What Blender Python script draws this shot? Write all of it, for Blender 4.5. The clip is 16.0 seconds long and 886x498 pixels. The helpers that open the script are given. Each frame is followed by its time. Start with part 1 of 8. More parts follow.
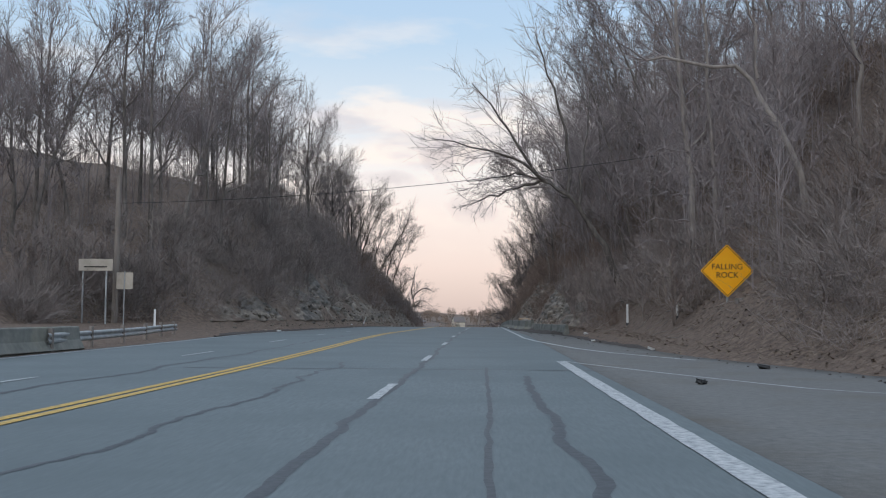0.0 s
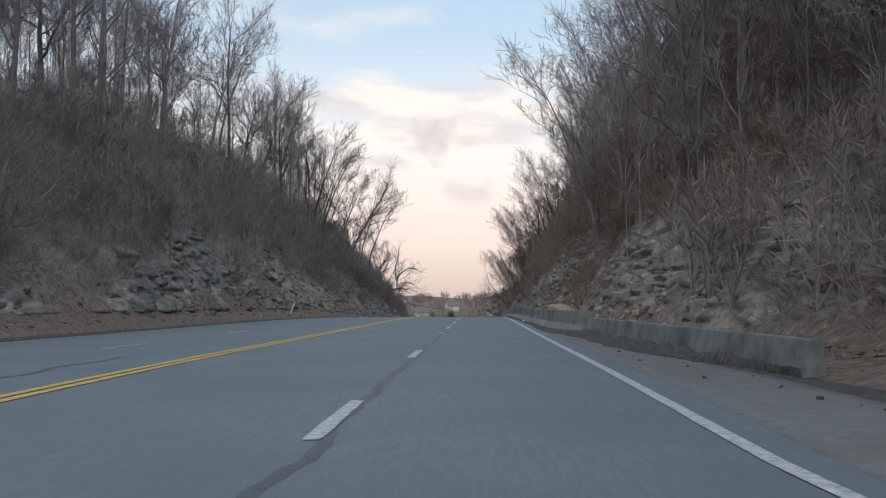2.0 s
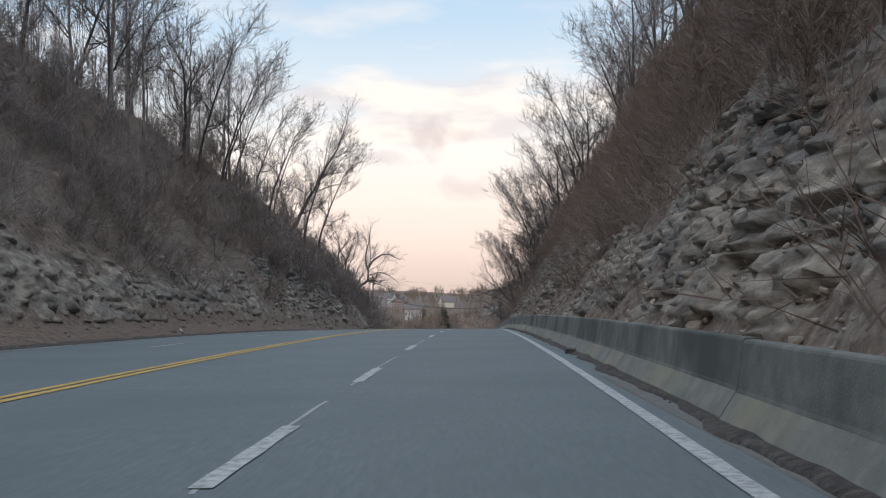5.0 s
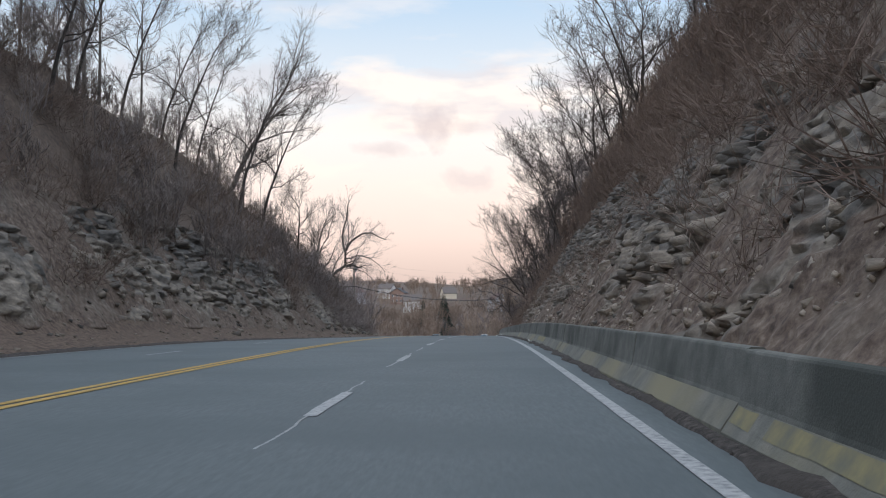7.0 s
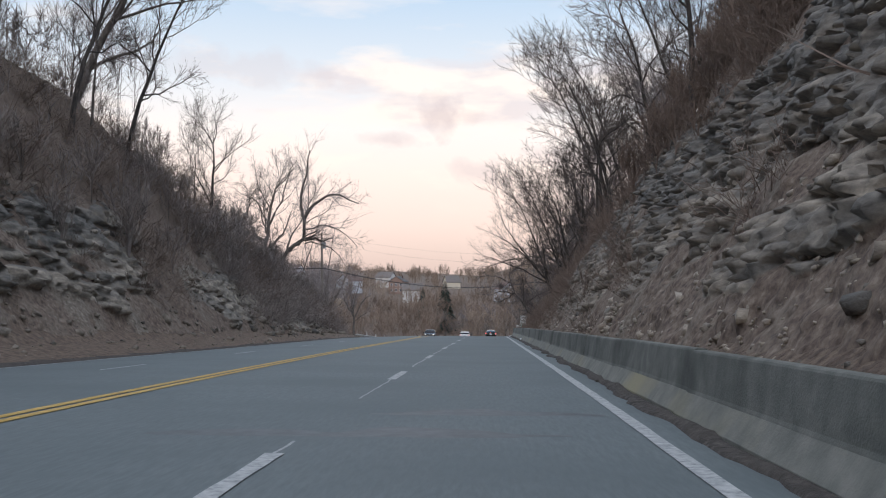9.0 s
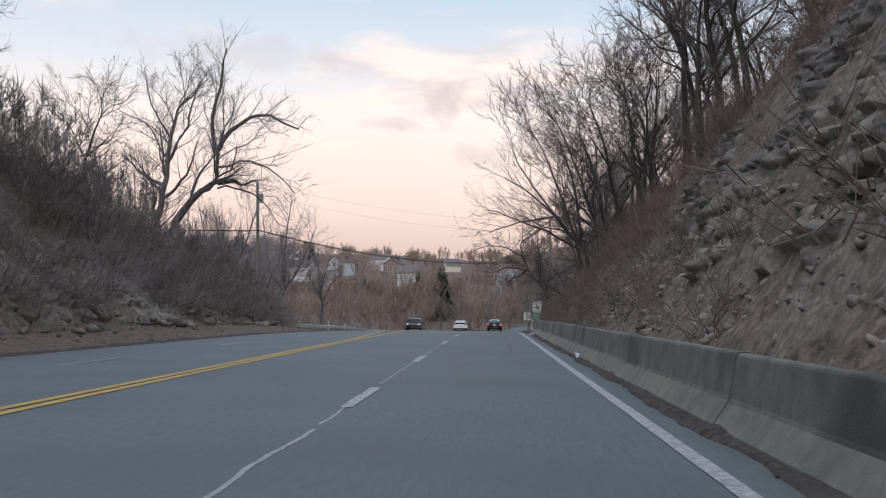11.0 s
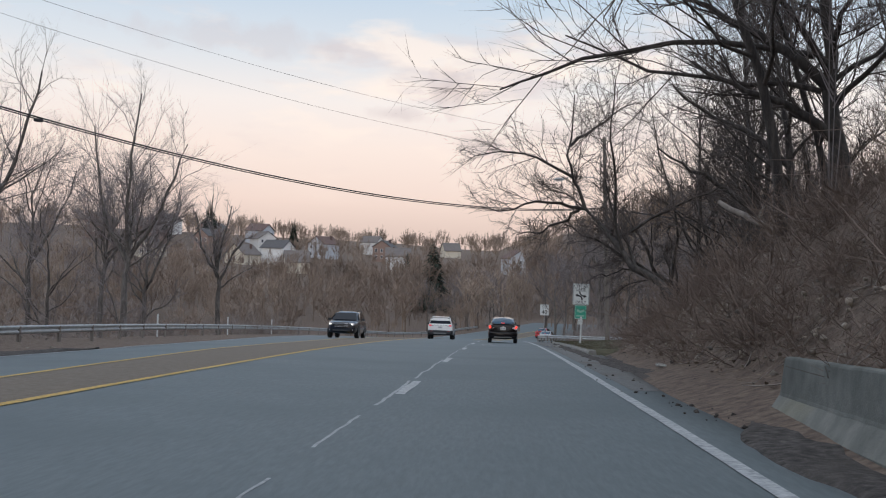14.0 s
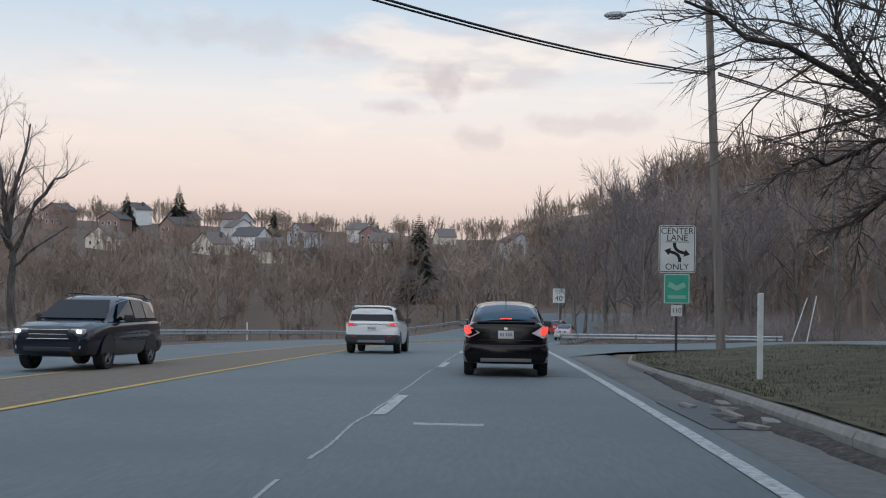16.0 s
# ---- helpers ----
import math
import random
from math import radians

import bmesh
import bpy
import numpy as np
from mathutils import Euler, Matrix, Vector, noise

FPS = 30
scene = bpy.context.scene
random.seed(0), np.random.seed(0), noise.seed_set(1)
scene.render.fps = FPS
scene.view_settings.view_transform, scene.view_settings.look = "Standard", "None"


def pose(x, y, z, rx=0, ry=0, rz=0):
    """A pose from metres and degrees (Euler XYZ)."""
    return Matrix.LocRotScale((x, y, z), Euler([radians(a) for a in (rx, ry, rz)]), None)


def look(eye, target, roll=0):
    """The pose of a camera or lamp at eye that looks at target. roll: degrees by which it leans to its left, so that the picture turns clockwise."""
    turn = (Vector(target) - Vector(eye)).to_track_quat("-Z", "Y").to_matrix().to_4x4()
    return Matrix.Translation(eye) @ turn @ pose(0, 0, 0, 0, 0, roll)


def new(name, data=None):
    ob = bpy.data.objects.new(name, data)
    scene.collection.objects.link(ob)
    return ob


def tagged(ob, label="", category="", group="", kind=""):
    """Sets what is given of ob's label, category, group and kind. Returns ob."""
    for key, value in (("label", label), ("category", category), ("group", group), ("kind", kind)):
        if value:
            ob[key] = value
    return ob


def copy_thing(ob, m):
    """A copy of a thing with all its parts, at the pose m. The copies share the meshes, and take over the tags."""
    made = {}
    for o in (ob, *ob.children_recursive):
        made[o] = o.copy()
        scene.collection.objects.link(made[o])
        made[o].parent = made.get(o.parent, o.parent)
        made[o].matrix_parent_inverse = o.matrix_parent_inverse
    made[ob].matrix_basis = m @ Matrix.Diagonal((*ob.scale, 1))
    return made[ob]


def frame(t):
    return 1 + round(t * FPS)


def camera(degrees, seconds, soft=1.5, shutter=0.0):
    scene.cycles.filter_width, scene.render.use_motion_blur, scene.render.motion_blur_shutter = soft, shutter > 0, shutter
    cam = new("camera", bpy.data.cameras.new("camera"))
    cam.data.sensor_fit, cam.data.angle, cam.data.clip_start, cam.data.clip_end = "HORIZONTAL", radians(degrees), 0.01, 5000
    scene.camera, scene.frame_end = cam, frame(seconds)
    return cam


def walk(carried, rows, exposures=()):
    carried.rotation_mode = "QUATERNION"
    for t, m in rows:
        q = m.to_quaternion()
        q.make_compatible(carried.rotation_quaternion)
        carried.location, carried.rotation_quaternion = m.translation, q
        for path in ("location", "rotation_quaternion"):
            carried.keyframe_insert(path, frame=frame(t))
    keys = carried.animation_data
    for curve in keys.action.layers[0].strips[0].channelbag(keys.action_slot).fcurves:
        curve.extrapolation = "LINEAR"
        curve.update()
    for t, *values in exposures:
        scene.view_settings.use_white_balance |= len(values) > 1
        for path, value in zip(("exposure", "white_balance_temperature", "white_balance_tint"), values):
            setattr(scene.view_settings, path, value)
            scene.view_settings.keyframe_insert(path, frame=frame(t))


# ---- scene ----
cam = camera(47.5, 16.0, 1.1)

# ---- the camera and its drive ----
PATH = [
    (0, pose(-0.206, 0.000, 1.120, 93.838, -0.314, 2.339)),
    (0.5, pose(-0.203, 10.535, 1.126, 93.632, -0.410, 2.402)),
    (1, pose(-0.301, 20.644, 1.141, 93.546, -0.271, 2.240)),
    (1.5, pose(-0.394, 30.512, 1.175, 93.181, 0.076, 2.172)),
    (2, pose(-0.386, 40.118, 1.231, 92.914, -0.067, 2.043)),
    (2.5, pose(-0.329, 49.458, 1.270, 92.842, 0.314, 2.035)),
    (3, pose(-0.296, 59.023, 1.259, 92.828, 0.511, 1.903)),
    (3.5, pose(-0.243, 68.825, 1.225, 92.692, 0.200, 1.877)),
    (4, pose(-0.175, 78.247, 1.204, 92.707, 0.240, 1.833)),
    (6.5, pose(0.096, 123.101, 0.959, 92.363, 0.154, 2.067)),
    (7, pose(0.090, 132.976, 0.804, 92.167, 0.053, 2.103)),
    (7.5, pose(0.098, 142.780, 0.607, 91.936, 0.084, 2.162)),
    (8, pose(0.079, 152.650, 0.370, 91.957, -0.054, 2.141)),
    (8.5, pose(0.068, 162.589, 0.094, 91.708, -0.240, 2.216)),
    (9, pose(0.025, 172.946, -0.247, 91.621, -0.187, 2.408)),
    (11.5, pose(-0.003, 220.800, -2.314, 90.670, -1.038, 2.652)),
    (12, pose(0.032, 230.926, -2.791, 90.573, -1.401, 2.782)),
    (12.5, pose(-0.013, 240.944, -3.266, 90.395, -1.987, 2.732)),
    (13, pose(-0.009, 250.561, -3.733, 90.428, -2.238, 2.756)),
    (13.5, pose(-0.002, 259.783, -4.196, 90.407, -2.181, 2.753)),
    (14, pose(0.041, 269.243, -4.706, 90.281, -1.796, 2.712)),
    (14.5, pose(0.161, 278.575, -5.263, 89.993, -1.345, 2.795)),
    (15, pose(0.277, 287.952, -5.860, 89.959, -1.251, 2.746)),
    (15.5, pose(0.417, 297.664, -6.495, 89.790, -0.742, 2.649)),
    (16, pose(0.538, 307.334, -7.147, 89.823, -0.536, 2.644)),
]
walk(cam, PATH, [(0, -0.10, 6350, 10), (3.5, 0.03, 6480, 9), (7, 0.03, 6550, 12), (9, 0.03, 6570, 13), (12.5, -0.12, 6640, 15), (14.5, -0.18, 6500, 11), (16, -0.22, 6320, 10)])

# ---- sky, low evening light ----
world = bpy.data.worlds.new("evening_sky")
scene.world = world
world.use_nodes = True


def wire(tree, a, b):
    tree.links.new(a, b)


def build_sky():
    t = world.node_tree
    t.nodes.clear()
    N = t.nodes.new
    out, bg = N("ShaderNodeOutputWorld"), N("ShaderNodeBackground")
    co = N("ShaderNodeTexCoord")
    sep = N("ShaderNodeSeparateXYZ")
    wire(t, co.outputs["Generated"], sep.inputs[0])
    # clear sky: cream and pink low down, pale blue above
    ramp = N("ShaderNodeValToRGB")
    cr = ramp.color_ramp
    cr.elements[0].position, cr.elements[0].color = 0.0, (0.80, 0.62, 0.56, 1)
    cr.elements[1].position, cr.elements[1].color = 1.0, (1.15, 1.28, 1.45, 1)
    for pos, col in ((0.05, (1.06, 0.84, 0.75, 1)), (0.10, (1.15, 0.97, 0.87, 1)), (0.145, (1.11, 1.03, 0.975, 1)), (0.19, (0.88, 0.94, 0.99, 1)), (0.23, (0.74, 0.86, 0.97, 1)), (0.27, (0.60, 0.78, 0.96, 1)), (0.36, (0.50, 0.70, 0.96, 1)), (0.55, (0.72, 0.90, 1.15, 1))):
        e = cr.elements.new(pos)
        e.color = col
    wire(t, sep.outputs["Z"], ramp.inputs[0])
    sky = N("ShaderNodeTexSky")
    sky.sky_type, sky.sun_disc = "NISHITA", False
    sky.sun_elevation, sky.sun_rotation = radians(19.0), radians(199)
    sky.air_density, sky.dust_density = 1.0, 1.0
    mulsky = N("ShaderNodeMixRGB")
    mulsky.blend_type = "MULTIPLY"
    mulsky.inputs[0].default_value = 1.0
    mulsky.inputs[2].default_value = (0.10, 0.10, 0.10, 1)
    wire(t, sky.outputs[0], mulsky.inputs[1])
    mix = N("ShaderNodeMixRGB")
    mix.inputs[0].default_value = 0.10
    wire(t, ramp.outputs[0], mix.inputs[1])
    wire(t, mulsky.outputs[0], mix.inputs[2])
    # clouds: flat sheets seen from below
    div = N("ShaderNodeVectorMath")
    div.operation = "MULTIPLY"
    div.inputs[1].default_value = (1.0, 1.0, 3.4)
    wire(t, co.outputs["Generated"], div.inputs[0])
    n1 = N("ShaderNodeTexNoise")
    n1.inputs["Scale"].default_value = 8.0
    n1.inputs["Detail"].default_value = 9
    n1.inputs["Roughness"].default_value = 0.56
    wire(t, div.outputs[0], n1.inputs["Vector"])
    # a bank of cumulus ahead, thinner streaks elsewhere
    cen = N("ShaderNodeVectorMath")
    cen.operation = "SUBTRACT"
    cen.inputs[1].default_value = (0.005, 0.98, 0.180)
    wire(t, co.outputs["Generated"], cen.inputs[0])
    squash = N("ShaderNodeVectorMath")
    squash.operation = "MULTIPLY"
    squash.inputs[1].default_value = (4.6, 0.4, 17.0)
    wire(t, cen.outputs[0], squash.inputs[0])
    far = N("ShaderNodeVectorMath")
    far.operation = "LENGTH"
    wire(t, squash.outputs[0], far.inputs[0])
    bank = N("ShaderNodeMapRange")
    bank.inputs["From Min"].default_value, bank.inputs["From Max"].default_value = 0.1, 1.0
    bank.inputs["To Min"].default_value, bank.inputs["To Max"].default_value = 0.30, -0.02
    wire(t, far.outputs["Value"], bank.inputs["Value"])
    plus = N("ShaderNodeMath")
    wire(t, n1.outputs["Fac"], plus.inputs[0])
    wire(t, bank.outputs[0], plus.inputs[1])
    cl = N("ShaderNodeMapRange")
    cl.inputs["From Min"].default_value, cl.inputs["From Max"].default_value = 0.50, 0.70
    wire(t, plus.outputs[0], cl.inputs["Value"])
    band = N("ShaderNodeValToRGB")
    b = band.color_ramp
    b.elements[0].position, b.elements[0].color = 0.04, (0, 0, 0, 1)
    b.elements[1].position, b.elements[1].color = 0.40, (0, 0, 0, 1)
    for pos, v in ((0.13, 0.7), (0.20, 0.65), (0.26, 0.3)):
        e = b.elements.new(pos)
        e.color = (v, v, v, 1)
    wire(t, sep.outputs["Z"], band.inputs[0])
    amt = N("ShaderNodeMath")
    amt.operation = "MULTIPLY"
    wire(t, cl.outputs[0], amt.inputs[0])
    wire(t, band.outputs[0], amt.inputs[1])
    n2 = N("ShaderNodeTexNoise")
    n2.inputs["Scale"].default_value = 11.0
    n2.inputs["Detail"].default_value = 5
    wire(t, div.outputs[0], n2.inputs["Vector"])
    ccol = N("ShaderNodeValToRGB")
    ccol.color_ramp.elements[0].position, ccol.color_ramp.elements[0].color = 0.40, (0.86, 0.77, 0.76, 1)
    ccol.color_ramp.elements[1].position, ccol.color_ramp.elements[1].color = 0.56, (1.22, 1.05, 0.91, 1)
    wire(t, n2.outputs["Fac"], ccol.inputs[0])
    mix2 = N("ShaderNodeMixRGB")
    wire(t, amt.outputs[0], mix2.inputs[0])
    wire(t, mix.outputs[0], mix2.inputs[1])
    wire(t, ccol.outputs[0], mix2.inputs[2])
    # small grey-mauve puffs low over the road
    soft = N("ShaderNodeTexNoise")
    soft.inputs["Scale"].default_value, soft.inputs["Detail"].default_value = 26.0, 6
    wire(t, co.outputs["Generated"], soft.inputs["Vector"])
    last = mix2.outputs[0]
    for centre, spread, dark in (((-0.045, 0.986, 0.160), (33, 1, 52), 0.65), ((-0.016, 0.99, 0.158), (40, 1, 90), 0.35), ((-0.012, 0.99, 0.106), (36, 1, 75), 0.4), ((-0.095, 0.98, 0.135), (30, 1, 95), 0.45), ((0.10, 0.98, 0.12), (16, 1, 80), 0.35), ((-0.24, 0.96, 0.20), (9, 1, 60), 0.3)):
        d1 = N("ShaderNodeVectorMath")
        d1.operation = "SUBTRACT"
        d1.inputs[1].default_value = centre
        wire(t, co.outputs["Generated"], d1.inputs[0])
        d2 = N("ShaderNodeVectorMath")
        d2.operation = "MULTIPLY"
        d2.inputs[1].default_value = spread
        wire(t, d1.outputs[0], d2.inputs[0])
        d3 = N("ShaderNodeVectorMath")
        d3.operation = "LENGTH"
        wire(t, d2.outputs[0], d3.inputs[0])
        d4 = N("ShaderNodeMath")
        d4.operation = "MULTIPLY_ADD"
        d4.inputs[1].default_value = 2.6
        wire(t, soft.outputs["Fac"], d4.inputs[0])
        wire(t, d3.outputs["Value"], d4.inputs[2])
        d5 = N("ShaderNodeMapRange")
        d5.inputs["From Min"].default_value, d5.inputs["From Max"].default_value = 2.35, 1.75
        d5.inputs["To Max"].default_value = dark
        wire(t, d4.outputs[0], d5.inputs["Value"])
        puff = N("ShaderNodeMixRGB")
        puff.inputs[2].default_value = (0.70, 0.61, 0.62, 1)
        wire(t, d5.outputs[0], puff.inputs[0])
        wire(t, last, puff.inputs[1])
        last = puff.outputs[0]
    # the sky grows brighter towards the sunset behind
    glow = N("ShaderNodeMapRange")
    glow.interpolation_type = "SMOOTHSTEP"
    glow.inputs["From Min"].default_value, glow.inputs["From Max"].default_value = 0.6, -0.9
    glow.inputs["To Min"].default_value, glow.inputs["To Max"].default_value = 1.0, 1.25
    wire(t, sep.outputs["Y"], glow.inputs["Value"])
    wire(t, last, bg.inputs["Color"])
    wire(t, glow.outputs[0], bg.inputs["Strength"])
    wire(t, bg.outputs[0], out.inputs[0])


build_sky()
sun_data = bpy.data.lights.new("low_sun", "SUN")
sun_data.energy, sun_data.angle, sun_data.color = 0.5, radians(45), (1.0, 0.90, 0.84)
sun = new("low_sun", sun_data)
sun.matrix_world = look((-60, -170, 62), (0, 0, 0))

# ---- materials ----


def material(name, stops, scale=4.0, detail=6, rough=0.8, bump=0.0, bump_scale=30.0, stain=None, stain_scale=0.4, stain_span=(0.5, 0.7), metal=0.0, vary=0.0, stretch=(1, 1, 1), spec=0.3):
    """Colour stops over a fine noise, a second large-scale stain, a bump and a change from object to object."""
    m = bpy.data.materials.new(name)
    m.use_nodes = True
    t = m.node_tree
    N = t.nodes.new
    bsdf = t.nodes["Principled BSDF"]
    bsdf.inputs["Roughness"].default_value = rough
    bsdf.inputs["Metallic"].default_value = metal
    bsdf.inputs["Specular IOR Level"].default_value = spec
    geo = N("ShaderNodeNewGeometry")
    st = N("ShaderNodeVectorMath")
    st.operation = "MULTIPLY"
    st.inputs[1].default_value = stretch
    wire(t, geo.outputs["Position"], st.inputs[0])
    n = N("ShaderNodeTexNoise")
    n.inputs["Scale"].default_value, n.inputs["Detail"].default_value, n.inputs["Roughness"].default_value = scale, detail, 0.62
    wire(t, st.outputs[0], n.inputs["Vector"])
    ramp = N("ShaderNodeValToRGB")
    cr = ramp.color_ramp
    lo, hi = 0.32, 0.68
    for i, col in enumerate(stops):
        pos = lo + (hi - lo) * i / max(1, len(stops) - 1)
        e = cr.elements[i] if i < 2 else cr.elements.new(pos)
        e.position, e.color = pos, (*col, 1)
    wire(t, n.outputs["Fac"], ramp.inputs[0])
    last = ramp.outputs[0]
    if stain:
        ns = N("ShaderNodeTexNoise")
        ns.inputs["Scale"].default_value, ns.inputs["Detail"].default_value = stain_scale, 5
        wire(t, geo.outputs["Position"], ns.inputs["Vector"])
        mr = N("ShaderNodeMapRange")
        mr.inputs["From Min"].default_value, mr.inputs["From Max"].default_value = stain_span
        wire(t, ns.outputs["Fac"], mr.inputs["Value"])
        mx = N("ShaderNodeMixRGB")
        mx.inputs[2].default_value = (*stain, 1)
        wire(t, mr.outputs[0], mx.inputs[0])
        wire(t, last, mx.inputs[1])
        last = mx.outputs[0]
    if vary:
        info = N("ShaderNodeObjectInfo")
        mr = N("ShaderNodeMapRange")
        mr.inputs["To Min"].default_value, mr.inputs["To Max"].default_value = 1 - vary, 1 + vary
        wire(t, info.outputs["Random"], mr.inputs["Value"])
        hsv = N("ShaderNodeHueSaturation")
        wire(t, mr.outputs[0], hsv.inputs["Value"])
        wire(t, last, hsv.inputs["Color"])
        last = hsv.outputs[0]
    wire(t, last, bsdf.inputs["Base Color"])
    if bump:
        nb = N("ShaderNodeTexNoise")
        nb.inputs["Scale"].default_value, nb.inputs["Detail"].default_value = bump_scale, 4
        wire(t, st.outputs[0], nb.inputs["Vector"])
        bp = N("ShaderNodeBump")
        bp.inputs["Strength"].default_value, bp.inputs["Distance"].default_value = bump, 0.05
        wire(t, nb.outputs["Fac"], bp.inputs["Height"])
        wire(t, bp.outputs[0], bsdf.inputs["Normal"])
    return m


def plain(name, col, rough=0.5, metal=0.0, emit=None, strength=0.0, coat=0.0):
    m = bpy.data.materials.new(name)
    m.use_nodes = True
    b = m.node_tree.nodes["Principled BSDF"]
    b.inputs["Base Color"].default_value = (*col, 1)
    b.inputs["Roughness"].default_value, b.inputs["Metallic"].default_value = rough, metal
    b.inputs["Coat Weight"].default_value = coat
    if emit:
        b.inputs["Emission Color"].default_value, b.inputs["Emission Strength"].default_value = (*emit, 1), strength
    return m


def rock_material(name):
    """Bedded rock and earth: the face's own shares of rock and of bed tone choose between sandstone, shale and soil."""
    m = bpy.data.materials.new(name)
    m.use_nodes = True
    t = m.node_tree
    N = t.nodes.new
    bsdf = t.nodes["Principled BSDF"]
    bsdf.inputs["Roughness"].default_value = 0.92
    bsdf.inputs["Specular IOR Level"].default_value = 0.2
    geo = N("ShaderNodeNewGeometry")

    def noisy(sc, stops, det=7, stretch=(1, 1, 1)):
        st = N("ShaderNodeVectorMath")
        st.operation = "MULTIPLY"
        st.inputs[1].default_value = stretch
        wire(t, geo.outputs["Position"], st.inputs[0])
        n = N("ShaderNodeTexNoise")
        n.inputs["Scale"].default_value, n.inputs["Detail"].default_value, n.inputs["Roughness"].default_value = sc, det, 0.66
        wire(t, st.outputs[0], n.inputs["Vector"])
        r = N("ShaderNodeValToRGB")
        for i, col in enumerate(stops):
            pos = 0.32 + 0.36 * i / (len(stops) - 1)
            e = r.color_ramp.elements[i] if i < 2 else r.color_ramp.elements.new(pos)
            e.position, e.color = pos, (*col, 1)
        wire(t, n.outputs["Fac"], r.inputs[0])
        return n, r.outputs[0]

    def blend(fac, a, b):
        mx = N("ShaderNodeMixRGB")
        wire(t, fac, mx.inputs[0])
        wire(t, a, mx.inputs[1])
        wire(t, b, mx.inputs[2])
        return mx.outputs[0]

    def share(name_of, lo, hi):
        at = N("ShaderNodeAttribute")
        at.attribute_name = name_of
        mr = N("ShaderNodeMapRange")
        mr.inputs["From Min"].default_value, mr.inputs["From Max"].default_value = lo, hi
        wire(t, at.outputs["Fac"], mr.inputs["Value"])
        return mr.outputs[0]

    _, sand = noisy(1.9, [(0.12, 0.103, 0.087), (0.205, 0.175, 0.145), (0.30, 0.257, 0.21), (0.42, 0.36, 0.292)], stretch=(1, 1, 1.8))
    _, shale = noisy(2.6, [(0.075, 0.070, 0.066), (0.15, 0.138, 0.125), (0.235, 0.215, 0.19)], stretch=(1, 1, 3.0))
    _, soil = noisy(4.5, [(0.068, 0.051, 0.042), (0.132, 0.098, 0.079), (0.195, 0.149, 0.118), (0.29, 0.235, 0.19)])
    _, scree = noisy(6.0, [(0.09, 0.075, 0.062), (0.20, 0.168, 0.138), (0.36, 0.31, 0.255)])
    patch, _ = noisy(0.28, [(0, 0, 0), (1, 1, 1)], 4)
    pr = N("ShaderNodeMapRange")
    pr.inputs["From Min"].default_value, pr.inputs["From Max"].default_value = 0.52, 0.68
    wire(t, patch.outputs["Fac"], pr.inputs["Value"])
    loose = blend(pr.outputs[0], soil, scree)
    rock = blend(share("bed_tone", 0.25, 0.75), sand, shale)
    # lichen and damp streaks
    damp, _ = noisy(0.8, [(0, 0, 0), (1, 1, 1)], 5, (1, 1, 0.35))
    dr = N("ShaderNodeMapRange")
    dr.inputs["From Min"].default_value, dr.inputs["From Max"].default_value, dr.inputs["To Max"].default_value = 0.54, 0.68, 0.65
    wire(t, damp.outputs["Fac"], dr.inputs["Value"])
    wet = N("ShaderNodeMixRGB")
    wet.inputs[2].default_value = (0.075, 0.072, 0.066, 1)
    wire(t, dr.outputs[0], wet.inputs[0])
    wire(t, rock, wet.inputs[1])
    wire(t, blend(share("rock_share", 0.25, 0.6), loose, wet.outputs[0]), bsdf.inputs["Base Color"])
    nn = N("ShaderNodeTexNoise")
    nn.inputs["Scale"].default_value, nn.inputs["Detail"].default_value = 6.0, 9
    wire(t, geo.outputs["Position"], nn.inputs["Vector"])
    bp = N("ShaderNodeBump")
    bp.inputs["Strength"].default_value, bp.inputs["Distance"].default_value = 0.6, 0.05
    wire(t, nn.outputs["Fac"], bp.inputs["Height"])
    wire(t, bp.outputs[0], bsdf.inputs["Normal"])
    return m


